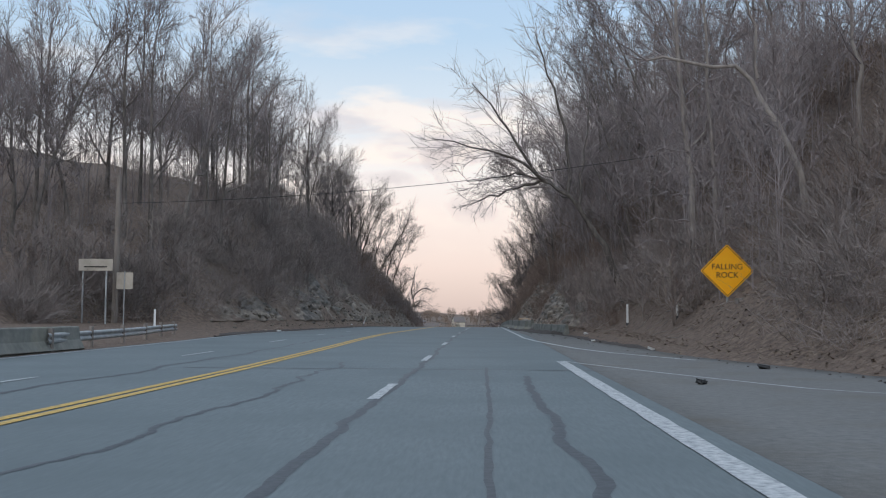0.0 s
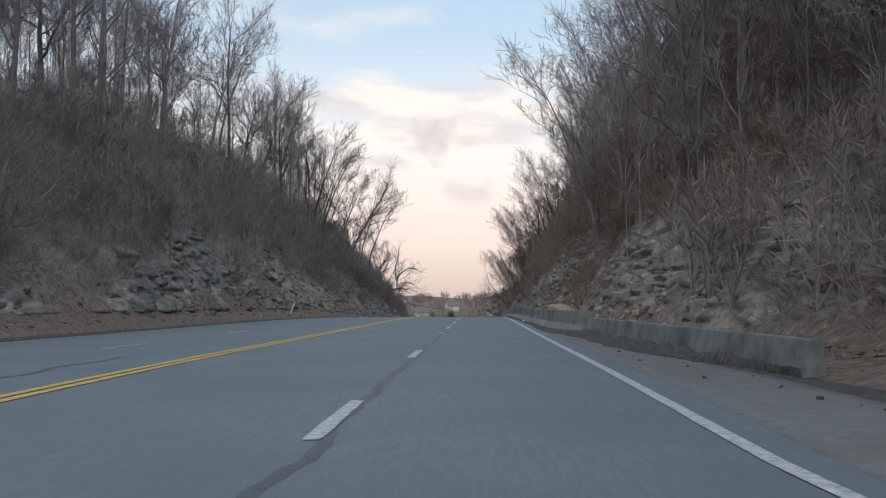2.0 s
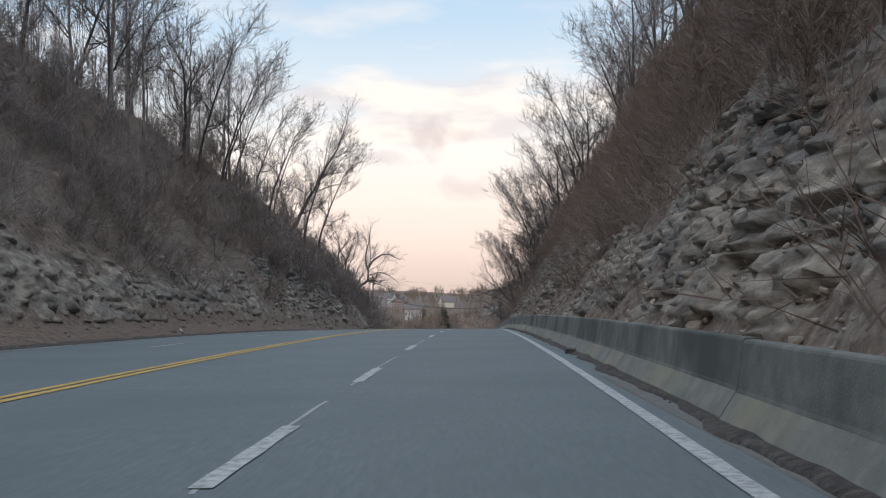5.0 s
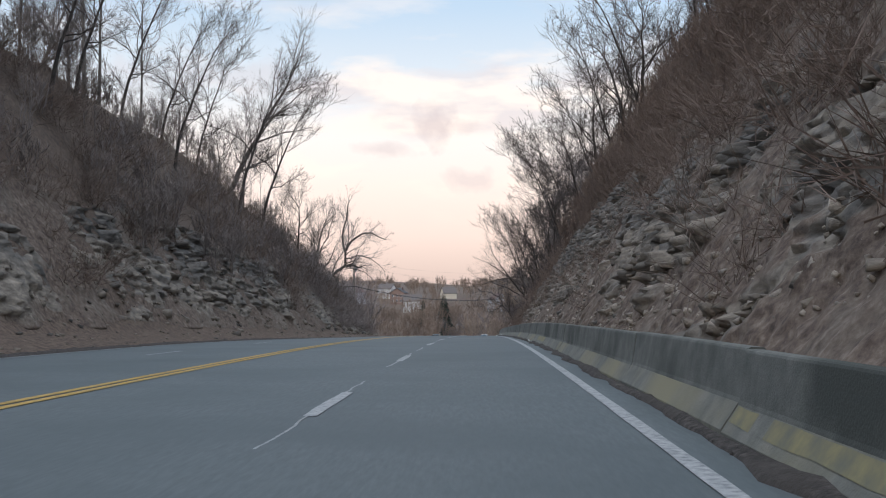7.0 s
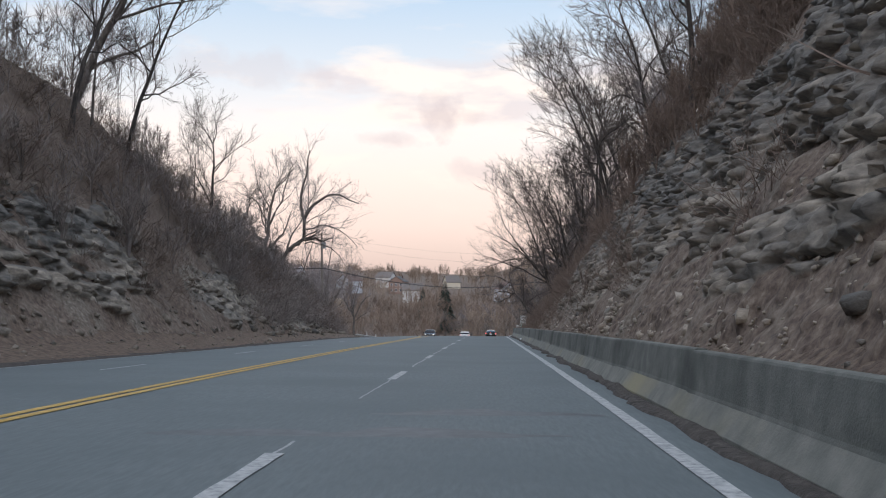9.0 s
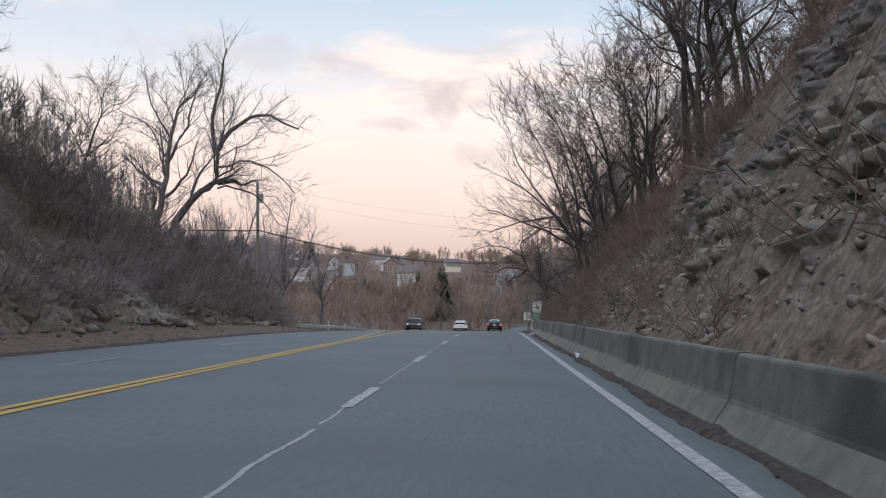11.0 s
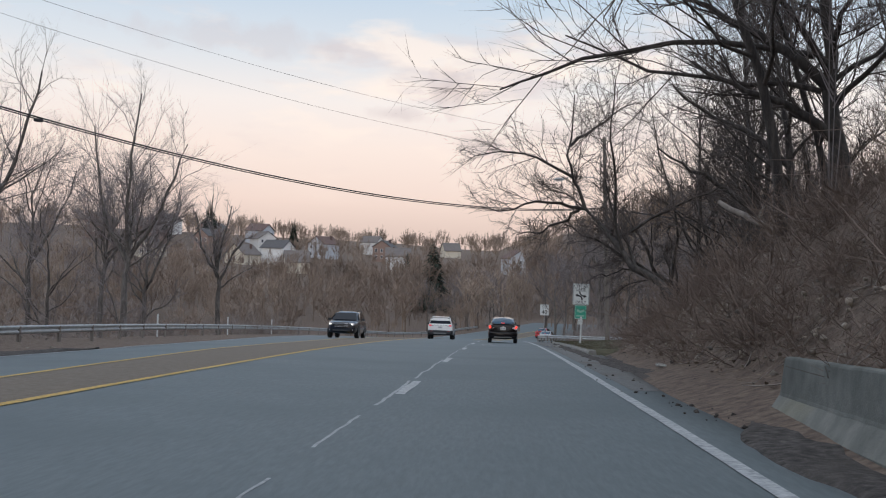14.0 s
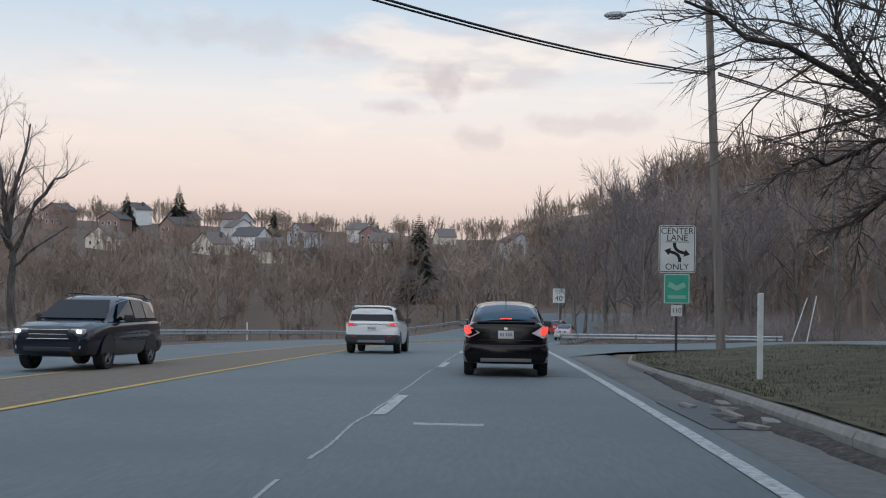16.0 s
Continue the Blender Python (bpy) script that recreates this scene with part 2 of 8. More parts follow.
def slope_material(name, flat_stops, steep_stops, scale, steep_stretch, band_col, rough=0.9, bump=0.6):
    """Earth and leaf litter where the ground lies flat, bedded rock where it stands steep."""
    m = bpy.data.materials.new(name)
    m.use_nodes = True
    t = m.node_tree
    N = t.nodes.new
    bsdf = t.nodes["Principled BSDF"]
    bsdf.inputs["Roughness"].default_value = rough
    bsdf.inputs["Specular IOR Level"].default_value = 0.2
    geo = N("ShaderNodeNewGeometry")
    sep = N("ShaderNodeSeparateXYZ")
    wire(t, geo.outputs["Normal"], sep.inputs[0])

    def noisy(sc, vec, stops, det=7):
        n = N("ShaderNodeTexNoise")
        n.inputs["Scale"].default_value, n.inputs["Detail"].default_value, n.inputs["Roughness"].default_value = sc, det, 0.65
        wire(t, vec, n.inputs["Vector"])
        r = N("ShaderNodeValToRGB")
        for i, col in enumerate(stops):
            pos = 0.3 + 0.4 * i / (len(stops) - 1)
            e = r.color_ramp.elements[i] if i < 2 else r.color_ramp.elements.new(pos)
            e.position, e.color = pos, (*col, 1)
        wire(t, n.outputs["Fac"], r.inputs[0])
        return n, r

    st = N("ShaderNodeVectorMath")
    st.operation = "MULTIPLY"
    st.inputs[1].default_value = steep_stretch
    wire(t, geo.outputs["Position"], st.inputs[0])
    _, flat = noisy(scale * 1.6, geo.outputs["Position"], flat_stops)
    nr, rock = noisy(scale, st.outputs[0], steep_stops)
    # dark seams that follow the beds
    nb, _ = noisy(0.35, st.outputs[0], [(0, 0, 0), (1, 1, 1)], 3)
    mr = N("ShaderNodeMapRange")
    mr.inputs["From Min"].default_value, mr.inputs["From Max"].default_value = 0.54, 0.66
    wire(t, nb.outputs["Fac"], mr.inputs["Value"])
    seam = N("ShaderNodeMixRGB")
    seam.inputs[2].default_value = (*band_col, 1)
    wire(t, mr.outputs[0], seam.inputs[0])
    wire(t, rock.outputs[0], seam.inputs[1])
    nz, _ = noisy(0.9, geo.outputs["Position"], [(0, 0, 0), (1, 1, 1)], 5)
    add = N("ShaderNodeMath")
    add.operation = "MULTIPLY_ADD"
    add.inputs[1].default_value = 0.9
    wire(t, nz.outputs["Fac"], add.inputs[0])
    wire(t, sep.outputs["Z"], add.inputs[2])
    fac = N("ShaderNodeMapRange")
    fac.inputs["From Min"].default_value, fac.inputs["From Max"].default_value = 0.90, 1.04
    wire(t, add.outputs[0], fac.inputs["Value"])
    mx = N("ShaderNodeMixRGB")
    wire(t, fac.outputs[0], mx.inputs[0])
    wire(t, seam.outputs[0], mx.inputs[1])
    wire(t, flat.outputs[0], mx.inputs[2])
    wire(t, mx.outputs[0], bsdf.inputs["Base Color"])
    nn = N("ShaderNodeTexNoise")
    nn.inputs["Scale"].default_value, nn.inputs["Detail"].default_value = 7.0, 8
    wire(t, geo.outputs["Position"], nn.inputs["Vector"])
    bp = N("ShaderNodeBump")
    bp.inputs["Strength"].default_value, bp.inputs["Distance"].default_value = bump, 0.10
    wire(t, nn.outputs["Fac"], bp.inputs["Height"])
    wire(t, bp.outputs[0], bsdf.inputs["Normal"])
    return m


ASPHALT = material("worn_asphalt", [(0.103, 0.123, 0.127), (0.120, 0.142, 0.146), (0.139, 0.162, 0.165)], 24, 6, 0.72, 0.02, 160, (0.094, 0.115, 0.119), 0.35, (0.42, 0.78), stretch=(1, 0.12, 1), spec=0.35)
OLDASPHALT = material("old_shoulder_asphalt", [(0.118, 0.118, 0.114), (0.175, 0.172, 0.163)], 9, 8, 0.9, 0.3, 60, (0.13, 0.12, 0.105), 0.5)
DAMP = material("damp_dark_asphalt", [(0.05, 0.055, 0.058), (0.095, 0.104, 0.108)], 5, 6, 0.5)
TAR = material("tar_seal", [(0.045, 0.05, 0.055), (0.08, 0.085, 0.09)], 12, 4, 0.6)
WHITEPAINT = material("worn_white_paint", [(0.20, 0.21, 0.215), (0.38, 0.39, 0.39), (0.52, 0.52, 0.51)], 12, 8, 0.7, 0.1, 60)
FADED = material("faded_paint", [(0.24, 0.25, 0.255), (0.42, 0.43, 0.43)], 10, 8, 0.75)
YELLOWPAINT = material("worn_yellow_paint", [(0.27, 0.20, 0.10), (0.48, 0.31, 0.08), (0.60, 0.385, 0.095)], 10, 8, 0.7)
MEDIAN = material("brown_median_asphalt", [(0.13, 0.105, 0.08), (0.20, 0.165, 0.13)], 9, 7, 0.9, 0.2, 60)
EARTH = slope_material("bank_earth", [(0.075, 0.056, 0.045), (0.145, 0.107, 0.084), (0.23, 0.175, 0.135)], [(0.08, 0.061, 0.049), (0.145, 0.109, 0.086), (0.22, 0.172, 0.135)], 3.0, (1, 1, 1.3), (0.055, 0.046, 0.040), 0.95, 1.0)
ROCK = rock_material("bedded_rock")
STONE = material("sandstone_block", [(0.145, 0.124, 0.104), (0.25, 0.213, 0.173), (0.37, 0.315, 0.255)], 2.6, 8, 0.9, 0.6, 14, (0.09, 0.083, 0.075), 0.7, (0.5, 0.66), vary=0.3, stretch=(1, 1, 1.4))
TANSTONE = material("tan_boulder_stone", [(0.24, 0.17, 0.11), (0.42, 0.31, 0.20)], 2.2, 7, 0.9, 0.5, 12)
GREYSTONE = material("grey_block_stone", [(0.21, 0.195, 0.175), (0.36, 0.335, 0.30)], 2.6, 7, 0.9, 0.5, 12)
DIRT = material("roadside_dirt", [(0.028, 0.024, 0.022), (0.060, 0.052, 0.047), (0.12, 0.105, 0.092)], 9, 8, 0.95, 0.5, 35, (0.07, 0.06, 0.052), 0.6)
CONCRETE = material("stained_concrete", [(0.12, 0.125, 0.112), (0.16, 0.163, 0.146), (0.21, 0.21, 0.188)], 3, 8, 0.9, 0.2, 40, (0.075, 0.080, 0.071), 0.55, (0.48, 0.66))
BARRIERFOOT = material("pale_worn_concrete", [(0.14, 0.142, 0.127), (0.185, 0.185, 0.164), (0.235, 0.23, 0.204)], 3, 8, 0.9, 0.2, 40, (0.27, 0.245, 0.165), 0.30, (0.52, 0.70))
BARRIERPAINT = material("worn_barrier_paint", [(0.17, 0.165, 0.13), (0.23, 0.21, 0.13), (0.31, 0.27, 0.14)], 3.5, 8, 0.85)
KERBSTONE = material("kerb_concrete", [(0.20, 0.19, 0.17), (0.30, 0.285, 0.26)], 5, 7, 0.9, 0.2, 40)
BARK = material("grey_brown_bark", [(0.085, 0.073, 0.065), (0.155, 0.134, 0.117), (0.23, 0.20, 0.175)], 6, 6, 0.95, 0.6, 20, vary=0.3, stretch=(1, 1, 0.25))
# dark-barked trees; their backlit silhouette tone is put into the colour
DARKTWIG = material("dark_twigs", [(0.075, 0.062, 0.057), (0.135, 0.112, 0.10)], 0.8, 3, 0.95, vary=0.3)
DARKBARK = material("dark_silhouette_bark", [(0.035, 0.030, 0.028), (0.062, 0.053, 0.047), (0.10, 0.084, 0.073)], 6, 6, 0.9, 0.6, 20, stretch=(1, 1, 0.25))
TWIG = material("twig_bark", [(0.165, 0.140, 0.135), (0.275, 0.235, 0.222)], 0.8, 3, 0.95, vary=0.3)
PALEBARK = material("pale_dead_wood", [(0.19, 0.16, 0.14), (0.34, 0.295, 0.255)], 6, 6, 0.9, 0.5, 20, stretch=(1, 1, 0.25))
BRUSH = material("dry_brush", [(0.16, 0.135, 0.124), (0.245, 0.206, 0.186), (0.33, 0.28, 0.245)], 0.35, 5, 0.95)
BRUSHRED = material("rusty_dry_brush", [(0.125, 0.092, 0.077), (0.185, 0.138, 0.113), (0.245, 0.184, 0.15)], 0.35, 5, 0.95)
LEAVES = material("dead_leaves", [(0.09, 0.066, 0.052), (0.17, 0.125, 0.095), (0.26, 0.20, 0.15)], 6, 4, 0.95)
# brown of far bare crowns, with distance haze lightened into the colour
FARTWIG = material("far_bare_crowns_hazed", [(0.195, 0.145, 0.115), (0.27, 0.203, 0.158), (0.35, 0.268, 0.208)], 0.05, 4, 0.95)
EVERGREEN = material("spruce_needles", [(0.025, 0.035, 0.025), (0.055, 0.07, 0.05)], 0.8, 4, 0.95)
GRASS = material("short_winter_grass", [(0.048, 0.046, 0.025), (0.080, 0.072, 0.040), (0.12, 0.10, 0.062)], 3, 6, 0.95)
GALV = material("galvanised_steel", [(0.32, 0.33, 0.33), (0.46, 0.47, 0.47)], 3, 6, 0.55, metal=0.5)
WOODPOLE = material("weathered_pole", [(0.17, 0.145, 0.125), (0.29, 0.25, 0.215)], 5, 6, 0.95, 0.4, 20, stretch=(1, 1, 0.1))
DARKPOST = plain("dark_steel_post", (0.07, 0.07, 0.07), 0.7)
CABLE = plain("black_cable", (0.02, 0.02, 0.022), 0.7)
SIGNYELLOW = material("sign_yellow", [(0.96, 0.42, 0.006), (0.99, 0.46, 0.008)], 2, 3, 0.45)
SIGNWHITE = material("sign_white", [(0.66, 0.66, 0.62), (0.76, 0.76, 0.72)], 2, 3, 0.5)
SIGNGREEN = material("sign_green", [(0.05, 0.36, 0.24), (0.08, 0.42, 0.29)], 2, 3, 0.5)
SIGNBLACK = plain("sign_black", (0.015, 0.013, 0.012), 0.6)
SIGNBACK = material("sign_back", [(0.40, 0.35, 0.28), (0.52, 0.46, 0.38)], 2, 4, 0.6)
WHITEPLASTIC = material("white_delineator", [(0.60, 0.60, 0.58), (0.76, 0.76, 0.74)], 4, 4, 0.6)

# ---- the lie of the land ----
SLOPE_Y = [-200, -20, 0, 20, 40, 60, 80, 100, 120, 140, 160, 180, 200, 220, 240, 260, 280, 300, 340, 370, 395, 425, 480, 4000]
SLOPE_V = [0.0, 0.0, 0.0, 0.002, 0.007, -0.004, -0.002, -0.003, -0.012, -0.021, -0.028, -0.040, -0.045, -0.047, -0.047, -0.051, -0.063, -0.067, -0.079, -0.088, -0.085, -0.02, 0.0, 0.0]
RY = np.arange(-200, 4001, 1.0)
RZ = np.cumsum(np.interp(RY, SLOPE_Y, SLOPE_V))
RZ -= np.interp(0, RY, RZ)
TURN_Y = [-200, 180, 200, 220, 240, 260, 280, 300, 345, 365, 385, 405, 425, 480, 520, 4000]
TURN_V = [0, 0, 0.0015, 0.0028, 0.0047, 0.0084, 0.0118, 0.013, 0.0113, 0.06, 0.14, 0.22, 0.30, 0.34, 0.0, 0.0]
RC = np.cumsum(np.interp(RY, TURN_Y, TURN_V))
RC -= np.interp(0, RY, RC)


def road_z(y):
    return np.interp(y, RY, RZ)


def road_c(y):
    """How far the road has swung to the right."""
    return np.interp(y, RY, RC)


def fall(d, y):
    """How far the oncoming side drops below the crown of the road."""
    q = np.clip(-6.0 - np.asarray(d, float), 0, 11)
    k = np.interp(y, [100, 130, 160, 185, 215, 300, 380], [0.0, 0.008, 0.014, 0.022, 0.036, 0.036, 0.0])
    return -k * np.where(q < 2, q * q / 4, q - 1)


def step(a, b, v):
    u = np.clip((v - a) / (b - a), 0, 1)
    return u * u * (3 - 2 * u)


def hashed(ix, iy, seed):
    """A repeatable random number for each cell."""
    h = np.sin(ix * 127.1 + iy * 311.7 + seed * 74.7) * 43758.5453
    return h - np.floor(h)


def vnoise(x, y, seed=0):
    """Smooth noise of two coordinates, 0 to 1."""
    ix, iy = np.floor(x), np.floor(y)
    fx, fy = x - ix, y - iy
    fx, fy = fx * fx * (3 - 2 * fx), fy * fy * (3 - 2 * fy)
    a, b = hashed(ix, iy, seed), hashed(ix + 1, iy, seed)
    c, d = hashed(ix, iy + 1, seed), hashed(ix + 1, iy + 1, seed)
    return (a * (1 - fx) + b * fx) * (1 - fy) + (c * (1 - fx) + d * fx) * fy


def fbm(x, y, seed=0, octaves=4):
    out, amp, tot = 0, 1.0, 0
    for o in range(octaves):
        out = out + amp * vnoise(x * 2 ** o, y * 2 ** o, seed + o)
        tot += amp
        amp *= 0.5
    return out / tot


# the right side: edge of the asphalt, foot of the bank, its steepness and its height
def edge_right(y):
    return np.interp(y, [-200, 12, 20, 28, 40, 70, 110, 285, 297, 306, 318, 400], [9.5, 9.0, 7.3, 5.6, 4.5, 3.1, 2.35, 2.35, 2.9, 3.4, 3.5, 3.5])


def foot_right(y):
    return np.interp(y, [-200, 10, 30, 60, 80, 120, 255, 280, 300, 309, 316, 323, 330, 345, 360], [10.5, 9.5, 6.6, 5.6, 4.3, 3.7, 3.7, 3.9, 4.1, 4.5, 5.7, 10, 18, 26, 30])


def steep_right(y):
    return np.interp(y, [-200, 20, 45, 80, 230, 265, 285, 300, 330], [0.55, 0.7, 1.05, 1.55, 1.6, 1.3, 1.15, 0.9, 0.4])


def top_right(y):
    return np.interp(y, [-200, 0, 50, 90, 175, 200, 218, 232, 255, 270, 285, 300, 309, 316, 322, 335], [9, 10, 14, 19, 21, 20, 16.5, 13.5, 10.2, 8.6, 6.4, 3.9, 2.7, 1.7, 0.5, 0.4])


def edge_left(y):
    return np.interp(y, [-200, 40, 60, 90, 125, 255, 272, 290, 315, 340, 360, 420], [12.1, 12.3, 13.0, 12.7, 12.0, 12.0, 11.9, 12.3, 13.5, 15.6, 16.4, 16.4])


def foot_left(y):
    return np.interp(y, [-200, 50, 58, 70, 90, 250, 280, 292, 310], [22, 21.5, 17, 15.0, 14.6, 15.0, 16.4, 18.4, 20])


def top_left(y):
    return np.interp(y, [-200, 20, 50, 60, 80, 100, 150, 215, 235, 258, 281, 299, 312, 330, 360], [1.0, 1.0, 1.3, 4, 9, 12.5, 15.5, 15.5, 13.5, 7, 5, 2.4, 0.2, -2.5, -4])


STEEP_LEFT = ([20, 55, 90, 240, 270, 320], [0.3, 0.9, 1.45, 1.45, 0.9, 0.5])


def rise(run, steep, top, after):
    """Height of a bank at a run from its foot: steep, then easing over at the top."""
    run = np.maximum(run, 0)
    up = np.sign(top) * np.minimum(steep * run, np.abs(top))
    over = np.maximum(run - np.abs(top) / steep, 0)
    return up + after * over


def ground_z(x, y):
    x, y = np.asarray(x, float), np.asarray(y, float)
    d = x - road_c(y)
    z = road_z(y) + 0 * d
    er, el = edge_right(y), edge_left(y)
    inside = step(-0.2, 0.35, np.minimum(er - d, d + el))
    rel = -0.14 * inside
    # right
    fr = foot_right(y)
    rel = rel + 0.35 * step(0, 1, (d - er) / np.maximum(fr - er, 0.5)) * np.interp(y, [300, 320], [1, 0])
    rr = rise(d - fr, steep_right(y), top_right(y), np.interp(y, [60, 190, 240, 300], [0.28, 0.22, 0.05, 0.02]))
    # left
    fl = foot_left(y)
    rel = rel + 0.55 * step(0, 1, (-d - el) / np.maximum(fl - el, 0.5)) * np.interp(y, [290, 310], [1, 0])
    rl = rise(-d - fl, np.interp(y, *STEEP_LEFT), top_left(y), np.interp(y, [60, 230, 280, 330], [0.2, 0.15, -0.05, -0.12]))
    hill = np.minimum(rr + rl, 34 + 0 * d)
    lump = (fbm(x * 0.35, y * 0.35, 3) - 0.5) * np.clip(np.abs(hill) * 0.35, 0, 1.4)
    z = z + rel + hill + lump + fall(d, y)
    # the valley ahead and the hillside beyond it
    far = step(372, 430, y) * step(18, 30, np.abs(d)) + step(470, 500, y)
    far = np.clip(far, 0, 1)
    v = road_z(400) - 3.0 + 14.0 * step(460, 830, y) + 9.0 * step(-40, -190, x) * step(500, 760, y) - 7.0 * step(-10, -45, x) * (1 - step(420, 520, y)) + 9 * step(900, 2500, y) + 13.0 * step(14, 46, x) * step(415, 500, y)
    v = v + (fbm(x * 0.015, y * 0.015, 9) - 0.5) * 6 * step(430, 600, y)
    return z * (1 - far) + v * far


# ---- mesh helpers ----
def mk(name, V, F, mat, smooth=False):
    """A mesh object from arrays of points and of faces of one size."""
    V, F = np.asarray(V, np.float32), np.asarray(F, np.int32)
    me = bpy.data.meshes.new(name)
    me.vertices.add(len(V))
    me.vertices.foreach_set("co", V.ravel())
    k = F.shape[1]
    me.loops.add(F.size)
    me.loops.foreach_set("vertex_index", F.ravel())
    me.polygons.add(len(F))
    me.polygons.foreach_set("loop_start", np.arange(0, F.size, k, dtype=np.int32))
    me.polygons.foreach_set("loop_total", np.full(len(F), k, np.int32))
    me.update(calc_edges=True)
    me.validate()
    me.materials.append(mat)
    if smooth:
        me.polygons.foreach_set("use_smooth", np.ones(len(F), bool))
    return me


def grid_faces(nr, nc):
    i = np.arange(nr - 1)[:, None] * nc + np.arange(nc - 1)[None, :]
    i = i.ravel()
    return np.stack([i, i + 1, i + nc + 1, i + nc], 1)


def part(name, bm, mat, parent=None, label=""):
    """One bmesh as one mesh object, under a thing or a part."""
    me = bpy.data.meshes.new(name)
    bm.normal_update()
    bm.to_mesh(me)
    bm.free()
    me.materials.append(mat)
    ob = new(name, me)
    if parent:
        ob.parent = parent
    if label:
        ob["label"] = label
    return ob


def part_me(name, me, parent=None, label=""):
    ob = new(name, me)
    if parent:
        ob.parent = parent
    if label:
        ob["label"] = label
    return ob


def thing(name, label, category, group="", at=None, kind=""):
    ob = new(name)
    ob.empty_display_size = 0.2
    if at is not None:
        ob.matrix_world = at
    return tagged(ob, label, category, group, kind)


def box(sx, sy, sz, at=(0, 0, 0), bevel=0.0, turn=None, taper=1.0):
    """A bevelled block, its middle at a point."""
    bm = bmesh.new()
    bmesh.ops.create_cube(bm, size=1.0)
    for v in bm.verts:
        k = taper if v.co.z > 0 else 1.0
        v.co = Vector((v.co.x * sx * k, v.co.y * sy * k, v.co.z * sz))
    if bevel:
        bmesh.ops.bevel(bm, geom=bm.edges[:], offset=bevel, segments=2, affect="EDGES", profile=0.6)
    m = Matrix.Translation(at)
    if turn:
        m = m @ turn.to_4x4()
    bm.transform(m)
    return bm


def join(*bms):
    out = bms[0]
    for b in bms[1:]:
        me = bpy.data.meshes.new("tmp")
        b.to_mesh(me)
        out.from_mesh(me)
        bpy.data.meshes.remove(me)
        b.free()
    return out


def tube(points, radii, sides=8, cap=True):
    """A bmesh tube along points."""
    bm = bmesh.new()
    rings = []
    pts = [Vector(p) for p in points]
    for i, p in enumerate(pts):
        d = (pts[min(i + 1, len(pts) - 1)] - pts[max(i - 1, 0)]).normalized()
        a = d.cross(Vector((0, 0, 1)))
        if a.length < 1e-3:
            a = Vector((1, 0, 0))
        a.normalize()
        b = d.cross(a).normalized()
        r = radii[i] if isinstance(radii, (list, tuple)) else radii
        rings.append([bm.verts.new(p + (a * math.cos(2 * math.pi * k / sides) + b * math.sin(2 * math.pi * k / sides)) * r) for k in range(sides)])
    for r0, r1 in zip(rings, rings[1:]):
        for k in range(sides):
            bm.faces.new((r0[k], r0[(k + 1) % sides], r1[(k + 1) % sides], r1[k]))
    if cap:
        bm.faces.new(rings[0][::-1])
        bm.faces.new(rings[-1])
    bmesh.ops.recalc_face_normals(bm, faces=bm.faces[:])
    return bm


# ---- ground ----
def build_ground():
    fine_l, fine_r = np.arange(-32, -11, 0.7), np.arange(1.2, 30, 0.7)
    xs = np.concatenate([-np.geomspace(3000, 70, 16), np.arange(-66, -32, 4.0), fine_l, np.arange(-11, 1.2, 2.0), fine_r, np.arange(30, 68, 4.0), np.geomspace(70, 3000, 16)])
    ys = np.concatenate([np.arange(-400, -60, 40.0), np.arange(-60, -8, 4.0), np.arange(-8, 372, 1.5), np.arange(372, 480, 4.0), np.arange(480, 1000, 12.0), np.geomspace(1000, 4000, 14)])
    X, Y = np.meshgrid(xs, ys)
    Z = ground_z(X + road_c(np.minimum(Y, 372)) * (np.abs(X) < 70), Y)
    X = X + road_c(np.minimum(Y, 372)) * (np.abs(X) < 70)
    me = mk("ground", np.stack([X.ravel(), Y.ravel(), Z.ravel()], 1), grid_faces(len(ys), len(xs)), EARTH, True)
    return tagged(new("ground", me), "brown wooded ground with banks beside the road", "ground", kind="structure")


build_ground()


def ribbon(name, left, right, ys, lift, mat, thick=0.0, crown=None, parent=None, n=2):
    """A strip along the road between two offsets, which may be functions of y."""
    ys = np.asarray(ys, float)
    a = left(ys) if callable(left) else np.full(len(ys), float(left))
    b = right(ys) if callable(right) else np.full(len(ys), float(right))
    u = np.linspace(0, 1, n)
    X = a[:, None] * (1 - u) + b[:, None] * u + road_c(ys)[:, None]
    Z = (road_z(ys) + lift)[:, None] + fall(X - road_c(ys)[:, None], ys[:, None])
    Yg = np.repeat(ys[:, None], n, 1)
    V = np.stack([X.ravel(), Yg.ravel(), Z.ravel()], 1)
    F = grid_faces(len(ys), n)
    if thick:
        k = len(V)
        low = V.copy()
        low[:, 2] -= thick
        r = len(ys)
        lo = np.arange(r - 1) * n
        sides = np.concatenate([np.stack([lo, lo + n, lo + n + k, lo + k], 1), np.stack([lo + n - 1, lo + n - 1 + k, lo + 2 * n - 1 + k, lo + 2 * n - 1], 1)])
        V, F = np.concatenate([V, low]), np.concatenate([F, sides])
    ob = new(name, mk(name, V, F, mat))
    if parent:
        ob.parent = parent
    return ob


ROAD_Y = np.arange(-60, 466, 2.0)
road = tagged(ribbon("road", lambda y: -edge_left(y), lambda y: np.minimum(edge_right(y), 2.6 + 0 * y), ROAD_Y, 0, ASPHALT, 0.12, n=26), "worn grey asphalt four-lane road with sealed cracks", "road", kind="structure")


def wobble(y, amp, seed):
    return (fbm(np.asarray(y) * 0.55, np.asarray(y) * 0 + seed, seed, 4) - 0.5) * 2 * amp


